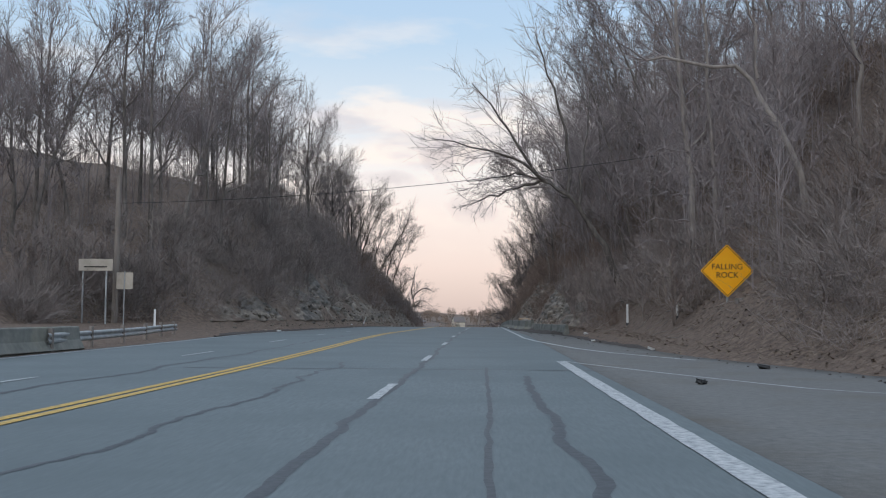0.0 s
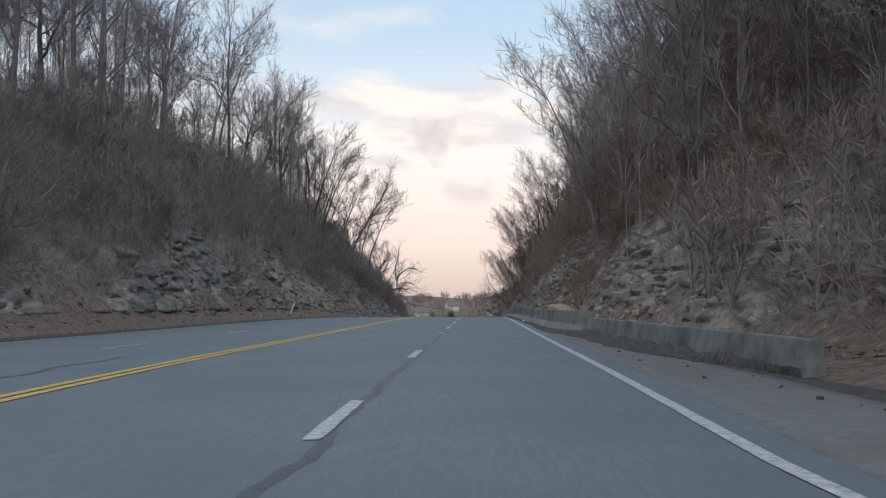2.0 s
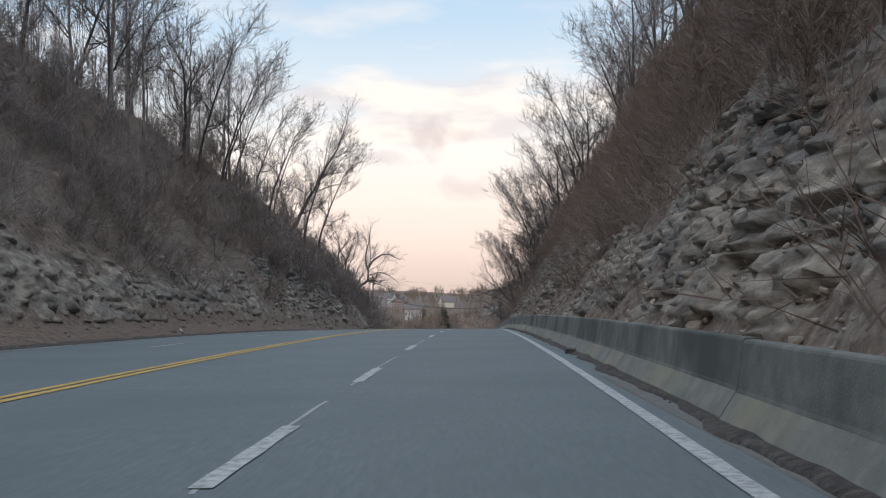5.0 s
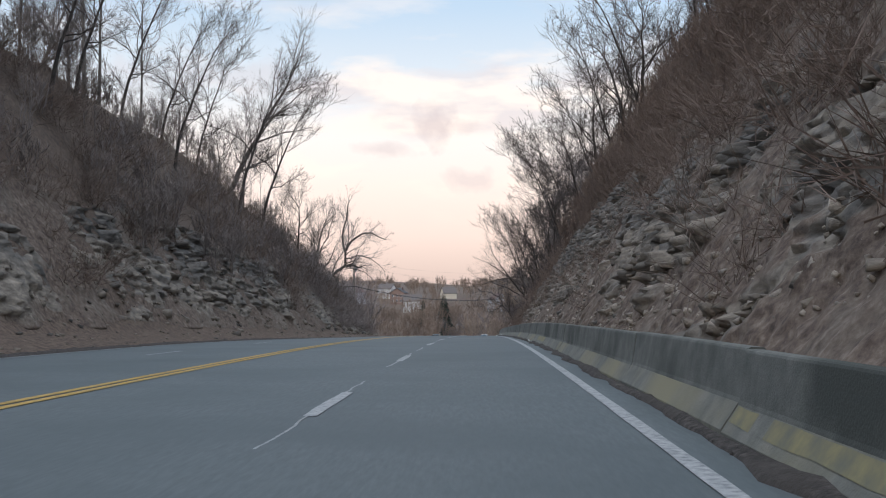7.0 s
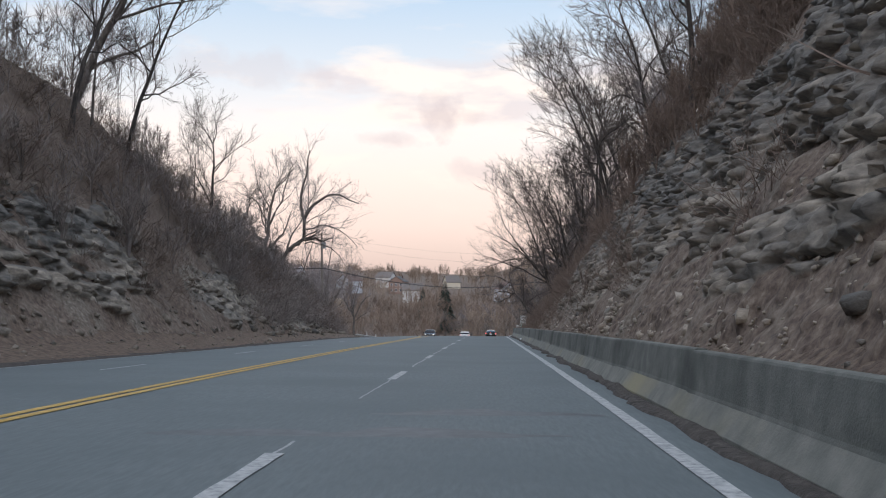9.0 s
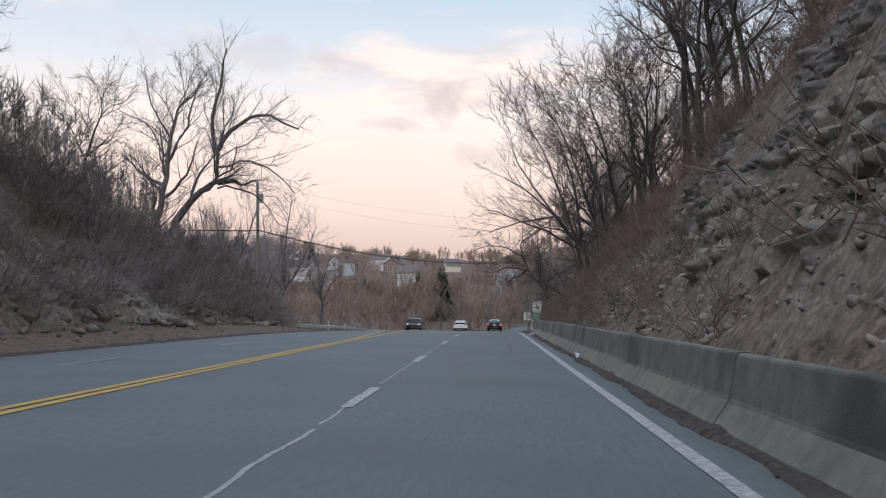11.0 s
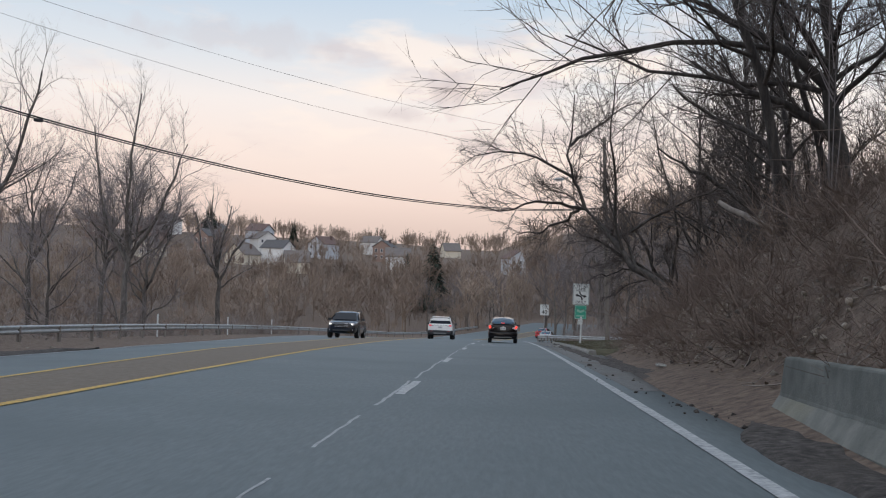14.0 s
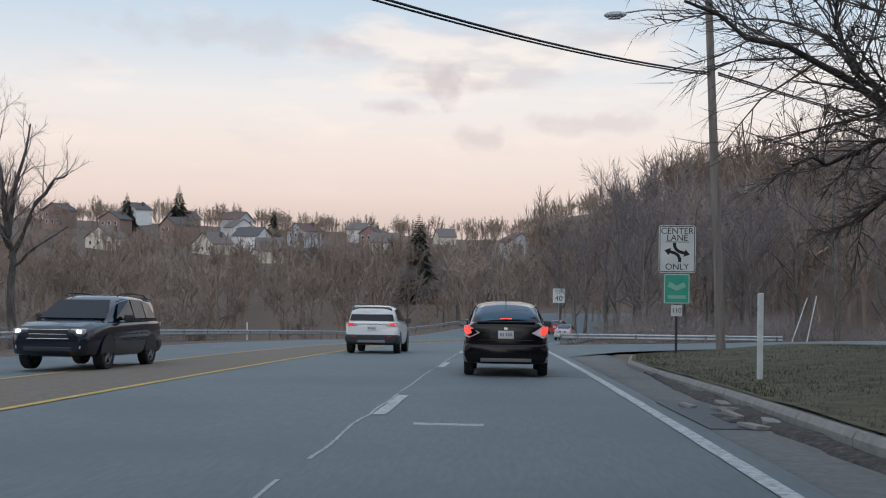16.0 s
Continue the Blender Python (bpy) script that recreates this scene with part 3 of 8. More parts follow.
# painted lines, each with worn edges
def line(name, x, w, y0, y1, mat, label, lift=0.009, stepy=0.7, wear=0.012, seed=1):
    ys = np.linspace(y0, y1, max(3, int((y1 - y0) / stepy)))
    f = x if callable(x) else (lambda y: x + 0 * y)
    ob = ribbon(name, lambda y: f(y) - w / 2 + wobble(y * 3, wear, seed), lambda y: f(y) + w / 2 + wobble(y * 3, wear, seed + 5), ys, lift, mat)
    return tagged(ob, label, "road marking", kind="structure")


def yellow_near(y):
    return np.interp(y, [-60, 20, 60, 90, 144, 173, 255, 300, 480], [-5.1, -5.1, -5.56, -5.45, -5.28, -5.06, -5.08, -6.05, -6.05])


def yellow_far(y):
    return np.minimum(yellow_near(y) - 0.23, np.interp(y, [250, 268, 300, 480], [-5.3, -6.3, -9.2, -9.2]))


line("right_edge_line", lambda y: np.interp(y, [26, 30.5, 34, 38, 42, 47, 440], [5.2, 3.6, 2.85, 2.36, 1.9, 1.6, 1.6]), 0.15, 26, 440, WHITEPAINT, "worn white edge line painted on asphalt")
line("wide_edge_line", 1.68, 0.24, -40, 24.8, WHITEPAINT, "broad white edge line painted beside a gravel gore", wear=0.02)
line("gore_line", lambda y: np.interp(y, [13, 15.4, 16.2, 19.8, 23.8, 25], [8.6, 5.6, 4.9, 3.5, 2.1, 1.75]), 0.10, 13, 25, FADED, "thin faded white line along a side lane", stepy=0.3)
line("near_yellow_line", yellow_near, 0.15, -60, 440, YELLOWPAINT, "worn yellow centre line", seed=3)
line("far_yellow_line", yellow_far, 0.15, -60, 440, YELLOWPAINT, "worn yellow centre line", seed=7)
line("left_edge_line", lambda y: -edge_left(y) + 0.35, 0.12, -60, 440, FADED, "faded white edge line beside the far shoulder", seed=9)
DASHES = [3.1, 15, 26.2, 37.9, 49.4, 60.7, 82.5, 93.5, 103.5, 111.5, 121.6, 133.4, 144.9, 156.5, 168.9, 179.6, 192.7, 203.4, 214.1, 224.2, 234.7, 247.3, 259.7, 272.2, 284.8, 295.8, 308.3, 320.4, 332.5, 344.6, 356.7, 368.8, 381]
for yc in DASHES:
    line("lane_dash", -1.68, 0.15, yc - 1.5, yc + 1.5, WHITEPAINT, "worn white lane dash painted on asphalt", stepy=0.3, wear=0.025, seed=yc % 17)
line("lane_dash", -1.68, 0.17, 74.6, 75.5, WHITEPAINT, "short leftover of a white lane dash", stepy=0.2)
for k in range(32):
    yc = -20 + 12 * k
    line("lane_dash", float(np.interp(yc, [20, 75, 180, 250], [-8.05, -9.05, -8.3, -8.5])) if yc < 262 else -12.9, 0.12, yc - 1.5, yc + 1.5, FADED, "faded white lane dash of the oncoming lanes", stepy=0.5, wear=0.02, seed=k)
ribbon_median = ribbon("median", lambda y: yellow_far(y) + 0.1, lambda y: yellow_near(y) - 0.1, np.arange(262, 440, 2.0), 0.006, MEDIAN, n=8)
tagged(ribbon_median, "brownish centre turn lane between yellow lines", "road", kind="structure")

# tar seals and cracks
def seal(x, w, y0, y1, mat, label, amp, seed, lift=0.003):
    ys = np.arange(y0, y1, 0.16)
    f = x if callable(x) else (lambda y: x + 0 * y)
    ob = ribbon("crack_seal", lambda y: f(y) + wobble(y, amp, seed) + wobble(y * 5, amp * 0.35, seed + 9) - w / 2 - np.abs(wobble(y * 4, w * 0.4, seed + 3)), lambda y: f(y) + wobble(y, amp, seed) + wobble(y * 5, amp * 0.35, seed + 9) + w / 2 + np.abs(wobble(y * 4, w * 0.4, seed + 6)), ys, lift, mat)
    return tagged(ob, label, "road repair", kind="structure")


seal(-1.62, 0.10, -10, 78, TAR, "dark tar seal along the lane joint", 0.10, 11)
seal(0.55, 0.10, -10, 19, TAR, "dark tar seal in a wheel track", 0.10, 12)
seal(-0.15, 0.05, -10, 22, TAR, "thin tar seal in the lane", 0.05, 13)
seal(-3.4, 0.07, -12, 24, TAR, "dark tar seal wandering across the lane", 0.28, 14)
seal(-7.0, 0.10, -10, 60, TAR, "dark tar seal in the oncoming lane", 0.25, 15)
seal(0.6, 0.06, 240, 262, TAR, "dark tar seal in a wheel track", 0.05, 16)
crack_rng = random.Random(6)
y = 84.0
while y < 400:
    ln = crack_rng.uniform(2.5, 9)
    seal(-1.70 if y < 262 else -1.80, crack_rng.uniform(0.018, 0.04), y, y + ln, FADED, "pale crack along the lane joint", 0.055, int(y), 0.0035)
    y += ln + crack_rng.uniform(0.3, 5 if y < 200 else 1.5)
for y0, x0, x1, s in ((21, -6.5, 3.0, 1), (182.5, -3.2, 0.9, 2), (184.6, -1.3, 1.5, 4), (318, -1.2, -0.3, 5), (327.5, 0.1, 1.6, 8)):
    xs = np.arange(x0, x1, 0.15)
    yy = y0 + wobble(xs * 2, 0.10, s)
    w = 0.05 + 0.03 * vnoise(xs * 3, xs * 0, s) if s not in (2, 4) else 0.55 * vnoise(xs * 2.1, xs * 0, s) * np.sin(np.pi * np.linspace(0.02, 0.98, len(xs))) + 0.03
    V = np.concatenate([np.stack([xs + road_c(y0), yy - w, road_z(yy) + 0.0045], 1), np.stack([xs + road_c(y0), yy + w, road_z(yy) + 0.0045], 1)])
    n = len(xs)
    i = np.arange(n - 1)
    tagged(new("cross_crack", mk("cross_crack", V, np.stack([i, i + 1, i + 1 + n, i + n], 1), FADED if s == 5 else DAMP if s in (2, 4) else TAR)), "tar-sealed crack across the lane", "road repair", kind="structure")

# shoulders: gravelly old asphalt and a strip of dirt at the barrier's foot
ribbon_sh = ribbon("shoulder", lambda y: np.minimum(edge_right(y), 2.6 + 0 * y) - 0.55, edge_right, np.arange(-60, 112, 1.5), 0.006, OLDASPHALT, 0.12, n=6)
tagged(ribbon_sh, "pale gritty asphalt gore and shoulder", "road", kind="structure")
ribbon_sh2 = ribbon("shoulder", lambda y: 1.9 + 0 * y, edge_right, np.arange(286, 345, 1.5), 0.006, OLDASPHALT, 0.12, n=4)
tagged(ribbon_sh2, "pale worn shoulder beside a grassy kerb", "road", kind="structure")


def dirt_strip(y0, y1, inner, outer, seed, mound=1.0):
    ys = np.arange(y0, y1, 0.4)
    n = 9
    u = np.linspace(0, 1, n)
    a = inner(ys) + wobble(ys * 1.6, 0.16, seed)
    b = outer(ys)
    taper = step(y0, y0 + 9, ys) * step(y1, y1 - 6, ys)
    a = b + (a - b) * taper
    X = a[:, None] * (1 - u) + b[:, None] * u
    Y = np.repeat(ys[:, None], n, 1)
    H = 0.012 + (fbm(X * 2.2, Y * 1.2, seed, 4) ** 1.5) * 0.13 * np.sin(np.pi * np.clip(u * 0.75 + 0.02, 0, 1))[None, :]
    H = H * np.interp(Y, [70, 80], [mound, 1.0])
    H[:, 0] = -0.02
    H[:, -1] = -0.02
    Z = road_z(Y) + H + fall(X, Y)
    me = mk("dirt_strip", np.stack([(X + road_c(Y)).ravel(), Y.ravel(), Z.ravel()], 1), grid_faces(len(ys), n), DIRT, True)
    return tagged(new("dirt_strip", me), "dark gritty dirt washed along the roadside", "dirt", kind="structure")


def barrier_x(y):
    """Offset of the barrier's foot: the first sections stand back from the rest."""
    return np.interp(y, [50, 74.3, 75.4, 84, 95, 268, 283], [4.0, 3.25, 2.62, 2.35, 2.14, 2.14, 3.05])


dirt_strip(54, 284, lambda y: np.minimum(np.maximum(1.98, barrier_x(y) - 0.85), barrier_x(y) - 0.1), lambda y: barrier_x(y) + 0.1, 21, 2.4)
dirt_strip(26, 66, lambda y: edge_right(y) - 0.25, lambda y: foot_right(y) + 0.2, 22)
dirt_strip(283, 310, lambda y: edge_right(y) - 0.1, lambda y: edge_right(y) + 1.6, 23)
dirt_strip(286, 330, lambda y: np.interp(y, [286, 302, 330], [2.6, 2.42, 2.55]), lambda y: np.interp(y, [286, 302, 330], [3.6, 2.86, 2.86]), 25)
dirt_strip(45, 300, lambda y: -edge_left(y) - 1.6 + 0 * y, lambda y: -edge_left(y) + 0.12, 24)


# ---- bedded rock of the two cuttings ----
# where rock stands out of the slopes: distance, height, half length, half height, boldness
OUTCROPS = {
    1: [(64, 1.4, 13, 1.9, 0.5), (80, 2.0, 11, 2.0, 0.5), (100, 4.6, 8, 5.2, 1.0), (113, 2.4, 13, 2.4, 0.6), (124, 4.8, 9, 2.0, 0.6), (131, 1.7, 14, 1.7, 0.5), (147, 2.8, 9, 2.6, 0.6), (158.5, 3.2, 6, 3.2, 1.0), (171, 4.2, 9, 2.5, 0.55), (190, 6.2, 15, 3.8, 0.7), (206, 6.8, 18, 4.6, 0.9), (222, 7.4, 15, 4.8, 0.8), (231, 3.9, 11, 2.0, 0.6), (246, 5.6, 5, 2.0, 0.8)],
    -1: [(68, 1.0, 7, 1.0, 0.35), (86, 1.5, 9, 1.4, 0.45), (104, 2.2, 13, 2.0, 0.5), (118, 3.0, 11, 2.8, 0.6), (138, 1.6, 12, 1.4, 0.4), (160, 1.8, 12, 1.5, 0.4), (182, 3.0, 12, 2.0, 0.5), (196, 5.4, 16, 2.0, 1.0), (204, 2.7, 24, 1.3, 0.8), (218, 4.6, 10, 1.6, 0.6), (238, 2.8, 12, 1.6, 0.5), (256, 1.5, 10, 1.2, 0.4)],
}


def rockiness(side, Y, H, seed):
    """How far bare rock shows at a place of a slope, 0 to 1, and how boldly it stands out."""
    rag = (fbm(Y * 0.26, H * 0.6, seed + 7, 4) - 0.5) * 2.6
    share, bold = 0 * Y, 0 * Y
    for yc, hc, ry, rh, b in OUTCROPS[side]:
        r = np.sqrt(((Y - yc) / ry) ** 2 + ((H - hc) / rh) ** 2) + rag
        m = step(1.02, 0.74, r)
        share = np.maximum(share, m)
        bold = np.maximum(bold, m * b)
    return share, bold


def fracture(Y, H, sy, sh, seed):
    """Broken blocks on a face: each cell's own offset and tilt, its row and its place from bottom to top."""
    wy = Y + 0.9 * sy * (fbm(Y / sy * 0.5, H / sh * 0.4, seed + 1, 2) - 0.5)
    wh = H + 1.1 * sh * (fbm(Y / sy * 0.35, H / sh * 0.3, seed + 2, 2) - 0.5)
    row = np.floor(wh / sh + 0.35 * vnoise(wy / sy * 0.3, wh * 0, seed + 3))
    pos = wy / sy * (0.7 + 0.8 * hashed(row, row * 0, seed + 4)) + 9 * hashed(row, row * 0, seed + 5)
    col = np.floor(pos)
    u, v = pos - col - 0.5, wh / sh - np.floor(wh / sh) - 0.5
    out = hashed(row, col, seed + 6) - 0.5
    tilt = (hashed(row, col, seed + 7) - 0.5) * u + (hashed(row, col, seed + 8) - 0.35) * v
    return out, tilt, row, col, v


def cutting(name, side, y0, y1, dy, dh, reach, label, seed):
    """A face of broken beds: angular blocks at three sizes with undercut ledges, between slopes of loose earth."""
    ys = np.arange(y0, y1, dy)
    hs = np.arange(-0.25, reach, dh)
    Y, H0 = np.meshgrid(ys, hs, indexing="ij")
    # edges wander a little, so that no joint runs straight
    Y = Y + 0.35 * dy * (hashed(np.round(Y / dy), np.round(H0 / dh), seed + 40) - 0.5)
    top = np.maximum(top_right(Y) if side > 0 else top_left(Y), 0.6)
    H = H0 * np.clip((top + 0.5) / reach, 0.05, 1)
    foot, steep = (foot_right(Y), steep_right(Y)) if side > 0 else (foot_left(Y), np.interp(Y, *STEEP_LEFT))
    D = foot + np.maximum(H, 0) / steep
    share, bold = rockiness(side, Y, H, seed)
    ob, tb, rb, cb, vb = fracture(Y, H, 2.1, 0.85, seed + 50)
    om, tm, rm, cm, vm = fracture(Y, H, 0.62, 0.30, seed + 70)
    os_, ts, rs, cs, vs = fracture(Y, H, 0.30, 0.14, seed + 90)
    face = bold * (0.62 * ob + 0.30 * tb + 0.48 * om + 0.28 * tm) + (0.10 + 0.14 * bold) * (os_ + ts) + 0.10
    face = face - 0.42 * bold * (vb < -0.36) * (hashed(rb, cb, seed + 13) > 0.5) - 0.16 * bold * (vm < -0.30) * (hashed(rm, cm, seed + 14) > 0.55)
    loose = 0.55 * (fbm(Y * 0.5, H * 0.6, seed + 11, 4) - 0.42) + 0.14 * (fbm(Y * 2.6, H * 2.8, seed + 12, 3) - 0.5) + 0.07 * (os_ + ts)
    push = share * face + (1 - share) * loose + 0.10
    push = np.where(H < 0.0, -0.25, push)
    end = step(y0, y0 + 7, Y) * step(y1, y1 - 9, Y) * step(reach, reach - 1.2, H0)
    push = push * end - 1.6 * (1 - end)
    X = side * (D - push) + road_c(Y)
    base = 0.35 if side > 0 else 0.55
    Z = road_z(Y) + base + H + fall(side * D, Y)
    F = grid_faces(len(ys), len(hs))
    if side > 0:
        F = F[:, ::-1]
    me = mk(name, np.stack([X.ravel(), Y.ravel(), Z.ravel()], 1), F, ROCK)
    shade = 0.28 + 0.22 * step(125, 90, Y) + 0.42 * step(3.2, 5.2, H) + 0.55 * (hashed(rb, np.floor(cb / 3), seed + 15) - 0.5) + 0.5 * (hashed(rm, cm, seed + 16) - 0.5)
    for nm, val in (("rock_share", share), ("bed_tone", shade)):
        at = me.attributes.new(nm, "FLOAT", "POINT")
        at.data.foreach_set("value", val.astype(np.float32).ravel())
    return tagged(new(name, me), label, "rock face", kind="structure")


rock_right = cutting("rock_face_right", 1, 52, 258, 0.15, 0.095, 11.5, "steep cutting of bedded grey and tan sandstone with loose scree", 31)
rock_left = cutting("rock_face_left", -1, 54, 270, 0.26, 0.12, 8.0, "cutting of dark bedded rock under dry brush", 57)


# ---- jersey barrier along the right ----
def barrier_segments():
    y, k = 54.0, 0
    while y < 281:
        length = 6.1 if y < 262 else 3.0
        y1 = min(y + length - 0.012, 283)
        if y < 74.4 < y1:
            y1 = 74.6
        early, late = y < 74.4, y > 262
        seg = thing("concrete_barrier", "short leaning grey concrete barrier section" if late else "half-buried grey concrete barrier section" if early else "weathered grey concrete road barrier with a pale foot", "barrier", "barriers along the rock cutting")
        rng = random.Random(k)
        tilt = rng.uniform(-0.06, 0.03) if late else rng.uniform(-0.008, 0.008)
        sink = 0.22 if early else rng.uniform(-0.012, 0.012)
        ys = np.linspace(y, y1, 8)
        foot = [(0.0, -0.2), (0.0, 0.07), (0.15, 0.30), (0.30, 0.30), (0.45, 0.30), (0.60, 0.07), (0.60, -0.2)]
        upper = [(0.15, 0.30), (0.155, 0.315), (0.165, 0.34), (0.225, 0.745), (0.235, 0.765), (0.255, 0.775), (0.355, 0.775), (0.375, 0.765), (0.385, 0.745), (0.45, 0.30)]
        for nm, pr, mat in (("upper_face", upper, CONCRETE), ("foot", foot, BARRIERFOOT)):
            V = []
            for yy in ys:
                j = rng.uniform(-0.004, 0.004)
                for px, pz in pr:
                    V.append((float(road_c(yy) + barrier_x(yy)) + px + tilt * pz * 2 + j, yy, float(road_z(yy)) + pz - sink))
            n = len(pr)
            bm = bmesh.new()
            vs = [bm.verts.new(p) for p in V]
            for f in grid_faces(len(ys), n).tolist():
                bm.faces.new([vs[i] for i in f])
            bm.faces.new(vs[:n])
            bm.faces.new(vs[-n:][::-1])
            bmesh.ops.recalc_face_normals(bm, faces=bm.faces[:])
            part(nm, bm, mat, seg)
        # worn yellow paint on some feet
        for ya, yb in ((138.2, 140.6), (141.0, 144.8), (166.6, 170.4)):
            if y <= ya < y1:
                q = np.linspace(ya, min(yb, y1 - 0.05), 9)
                lo, hi = 0.30 + 0.10 * vnoise(q * 2.0, q * 0, 3), 0.92 + 0.08 * vnoise(q * 2.3, q * 0, 5)
                L = [(float(road_c(a) + barrier_x(a)) + 0.15 * u - 0.005, a, float(road_z(a)) + 0.07 + 0.23 * u - sink + 0.003) for a, u in zip(q, lo)]
                U = [(float(road_c(a) + barrier_x(a)) + 0.15 * u - 0.005, a, float(road_z(a)) + 0.07 + 0.23 * u - sink + 0.003) for a, u in zip(q, hi)]
                i = np.arange(8)
                part_me("paint_patch", mk("paint_patch", L + U, np.stack([i, i + 9, i + 10, i + 1], 1), BARRIERPAINT), seg, "worn yellow paint")
        y = y1 + 0.012
        k += 1


barrier_segments()


# ---- loose stones ----
def stone_mesh(name, seed, mat, flat=0.5):
    """An angular block with chipped corners."""
    rng = random.Random(seed)
    bm = bmesh.new()
    bmesh.ops.create_cube(bm, size=1.0)
    for v in bm.verts:
        v.co = Vector((v.co.x * rng.uniform(0.6, 1.25), v.co.y * rng.uniform(0.6, 1.25), v.co.z * flat * rng.uniform(0.6, 1.3)))
    for _ in range(3):
        n = Vector((rng.gauss(0, 1), rng.gauss(0, 1), rng.gauss(0, 0.7))).normalized()
        cutp = bmesh.ops.bisect_plane(bm, geom=bm.verts[:] + bm.edges[:] + bm.faces[:], plane_co=n * rng.uniform(0.30, 0.42) * (0.6 + 0.4 * flat), plane_no=n, clear_outer=True)
        edge = [e for e in cutp["geom_cut"] if isinstance(e, bmesh.types.BMEdge)]
        if edge:
            bmesh.ops.contextual_create(bm, geom=edge)
    bmesh.ops.recalc_face_normals(bm, faces=bm.faces[:])
    me = bpy.data.meshes.new(name)
    bm.to_mesh(me)
    bm.free()
    me.materials.append(mat)
    return me


SMALL = []
for s in range(6):
    rs = random.Random(s + 40)
    bm = bmesh.new()
    bmesh.ops.create_cube(bm, size=1.0)
    for v in bm.verts:
        v.co = Vector((v.co.x * rs.uniform(0.6, 1.2), v.co.y * rs.uniform(0.6, 1.2), v.co.z * rs.uniform(0.4, 0.9)))
    me = bpy.data.meshes.new("chip")
    bm.to_mesh(me)
    bm.free()
    me.materials.append(STONE)
    SMALL.append(me)
STONES = [stone_mesh("stone", s, STONE, 0.26 + 0.15 * (s % 3)) for s in range(8)]


def face_point(side, y, h):
    if side > 0:
        d = foot_right(y) + h / steep_right(y)
    else:
        d = foot_left(y) + h / np.interp(y, *STEEP_LEFT)
    return float(road_c(y) + side * d), float(road_z(y) + h + (0.35 if side > 0 else 0.55) + fall(side * d, y))


def blocks(side, parent, count, seed, as_parts=True):
    """Blocks that stand out along the beds of the outcrops, in courses."""
    rng = random.Random(seed)
    data = []
    while len(data) < count:
        yc, hc, ry, rh, bold = rng.choice(OUTCROPS[side])
        y, h = yc + rng.uniform(-1, 1) * ry, hc + rng.uniform(-1, 1) * rh
        if h < 0.2:
            continue
        h = round(h / 0.45) * 0.45 + rng.uniform(-0.08, 0.08)
        for k in range(rng.randint(1, 4)):
            s = rng.uniform(0.15, 0.36) if rng.random() < 0.85 else rng.uniform(0.36, 0.62)
            share, b = rockiness(side, np.float64(y), np.float64(h), 31 if side > 0 else 57)
            if share > 0.6:
                x, z = face_point(side, y, h)
                m = Matrix.Translation((x - side * (0.05 + 0.22 * float(b) * rng.random()), y, z)) @ Euler((rng.gauss(0, 0.12), rng.gauss(0, 0.12), rng.gauss(0, 0.3))).to_matrix().to_4x4() @ Matrix.Diagonal((s * rng.uniform(0.8, 1.3), s * rng.uniform(0.9, 1.5), s * rng.uniform(0.7, 1.4), 1))
                data.append((rng.randrange(len(STONES)), m))
            y += s * rng.uniform(0.95, 1.1)
    if as_parts:
        for i, m in data[:count]:
            ob = part_me("stone", STONES[i], parent)
            ob.matrix_basis = m
        return
    return data


def merged(name, data, meshes, mat, label, category, kind="stuff"):
    """Many small copies joined in one mesh."""
    src = []
    for me in meshes:
        v = np.empty(len(me.vertices) * 3, np.float32)
        me.vertices.foreach_get("co", v)
        me.calc_loop_triangles()
        f = np.empty(len(me.loop_triangles) * 3, np.int32)
        me.loop_triangles.foreach_get("vertices", f)
        src.append((v.reshape(-1, 3), f.reshape(-1, 3)))
    V, F, o = [], [], 0
    for i, m in data:
        v, f = src[i]
        a = np.array(m)
        V.append(v @ a[:3, :3].T + a[:3, 3])
        F.append(f + o)
        o += len(v)
    me = mk(name, np.concatenate(V), np.concatenate(F), mat)
    return tagged(new(name, me), label, category, kind=kind)


def scatter_stones(count, seed, pick):
    rng = random.Random(seed)
    out = []
    for _ in range(count):
        x, y, z, s = pick(rng)
        m = Matrix.Translation((x, y, z)) @ Euler((rng.uniform(-0.6, 0.6), rng.uniform(-0.6, 0.6), rng.uniform(0, 6.3))).to_matrix().to_4x4() @ Matrix.Diagonal((s * rng.uniform(0.7, 1.3), s, s * rng.uniform(0.6, 1.2), 1))
        out.append((rng.randrange(len(SMALL)), m))
    return out


def scree_right(rng):
    y = rng.uniform(66, 318)
    h = abs(rng.gauss(0, 1.9)) * (0.5 + float(vnoise(np.float64(y * 0.07), np.float64(2.0), 5)))
    x, z = face_point(1, y, min(h, float(top_right(y)) * 0.8))
    return x - 0.12, y, z - 0.02, min(0.075 * math.exp(rng.gauss(0, 0.6)), 0.34 if y < 250 else 0.16) * (1.0 if y < 250 else 0.6)


def scree_left(rng):
    y = rng.uniform(48, 300)
    h = abs(rng.gauss(0, 1.1))
    if rng.random() < 0.35:
        d = rng.uniform(float(edge_left(y)) + 0.3, float(foot_left(y)))
        x = float(road_c(y)) - d
        return x, y, float(ground_z(x, y)), min(0.10 * math.exp(rng.gauss(0, 0.5)), 0.4)
    x, z = face_point(-1, y, min(h, max(0.2, float(top_left(y)) * 0.8)))
    return x + 0.12, y, z - 0.02, min(0.13 * math.exp(rng.gauss(0, 0.6)), 0.6)


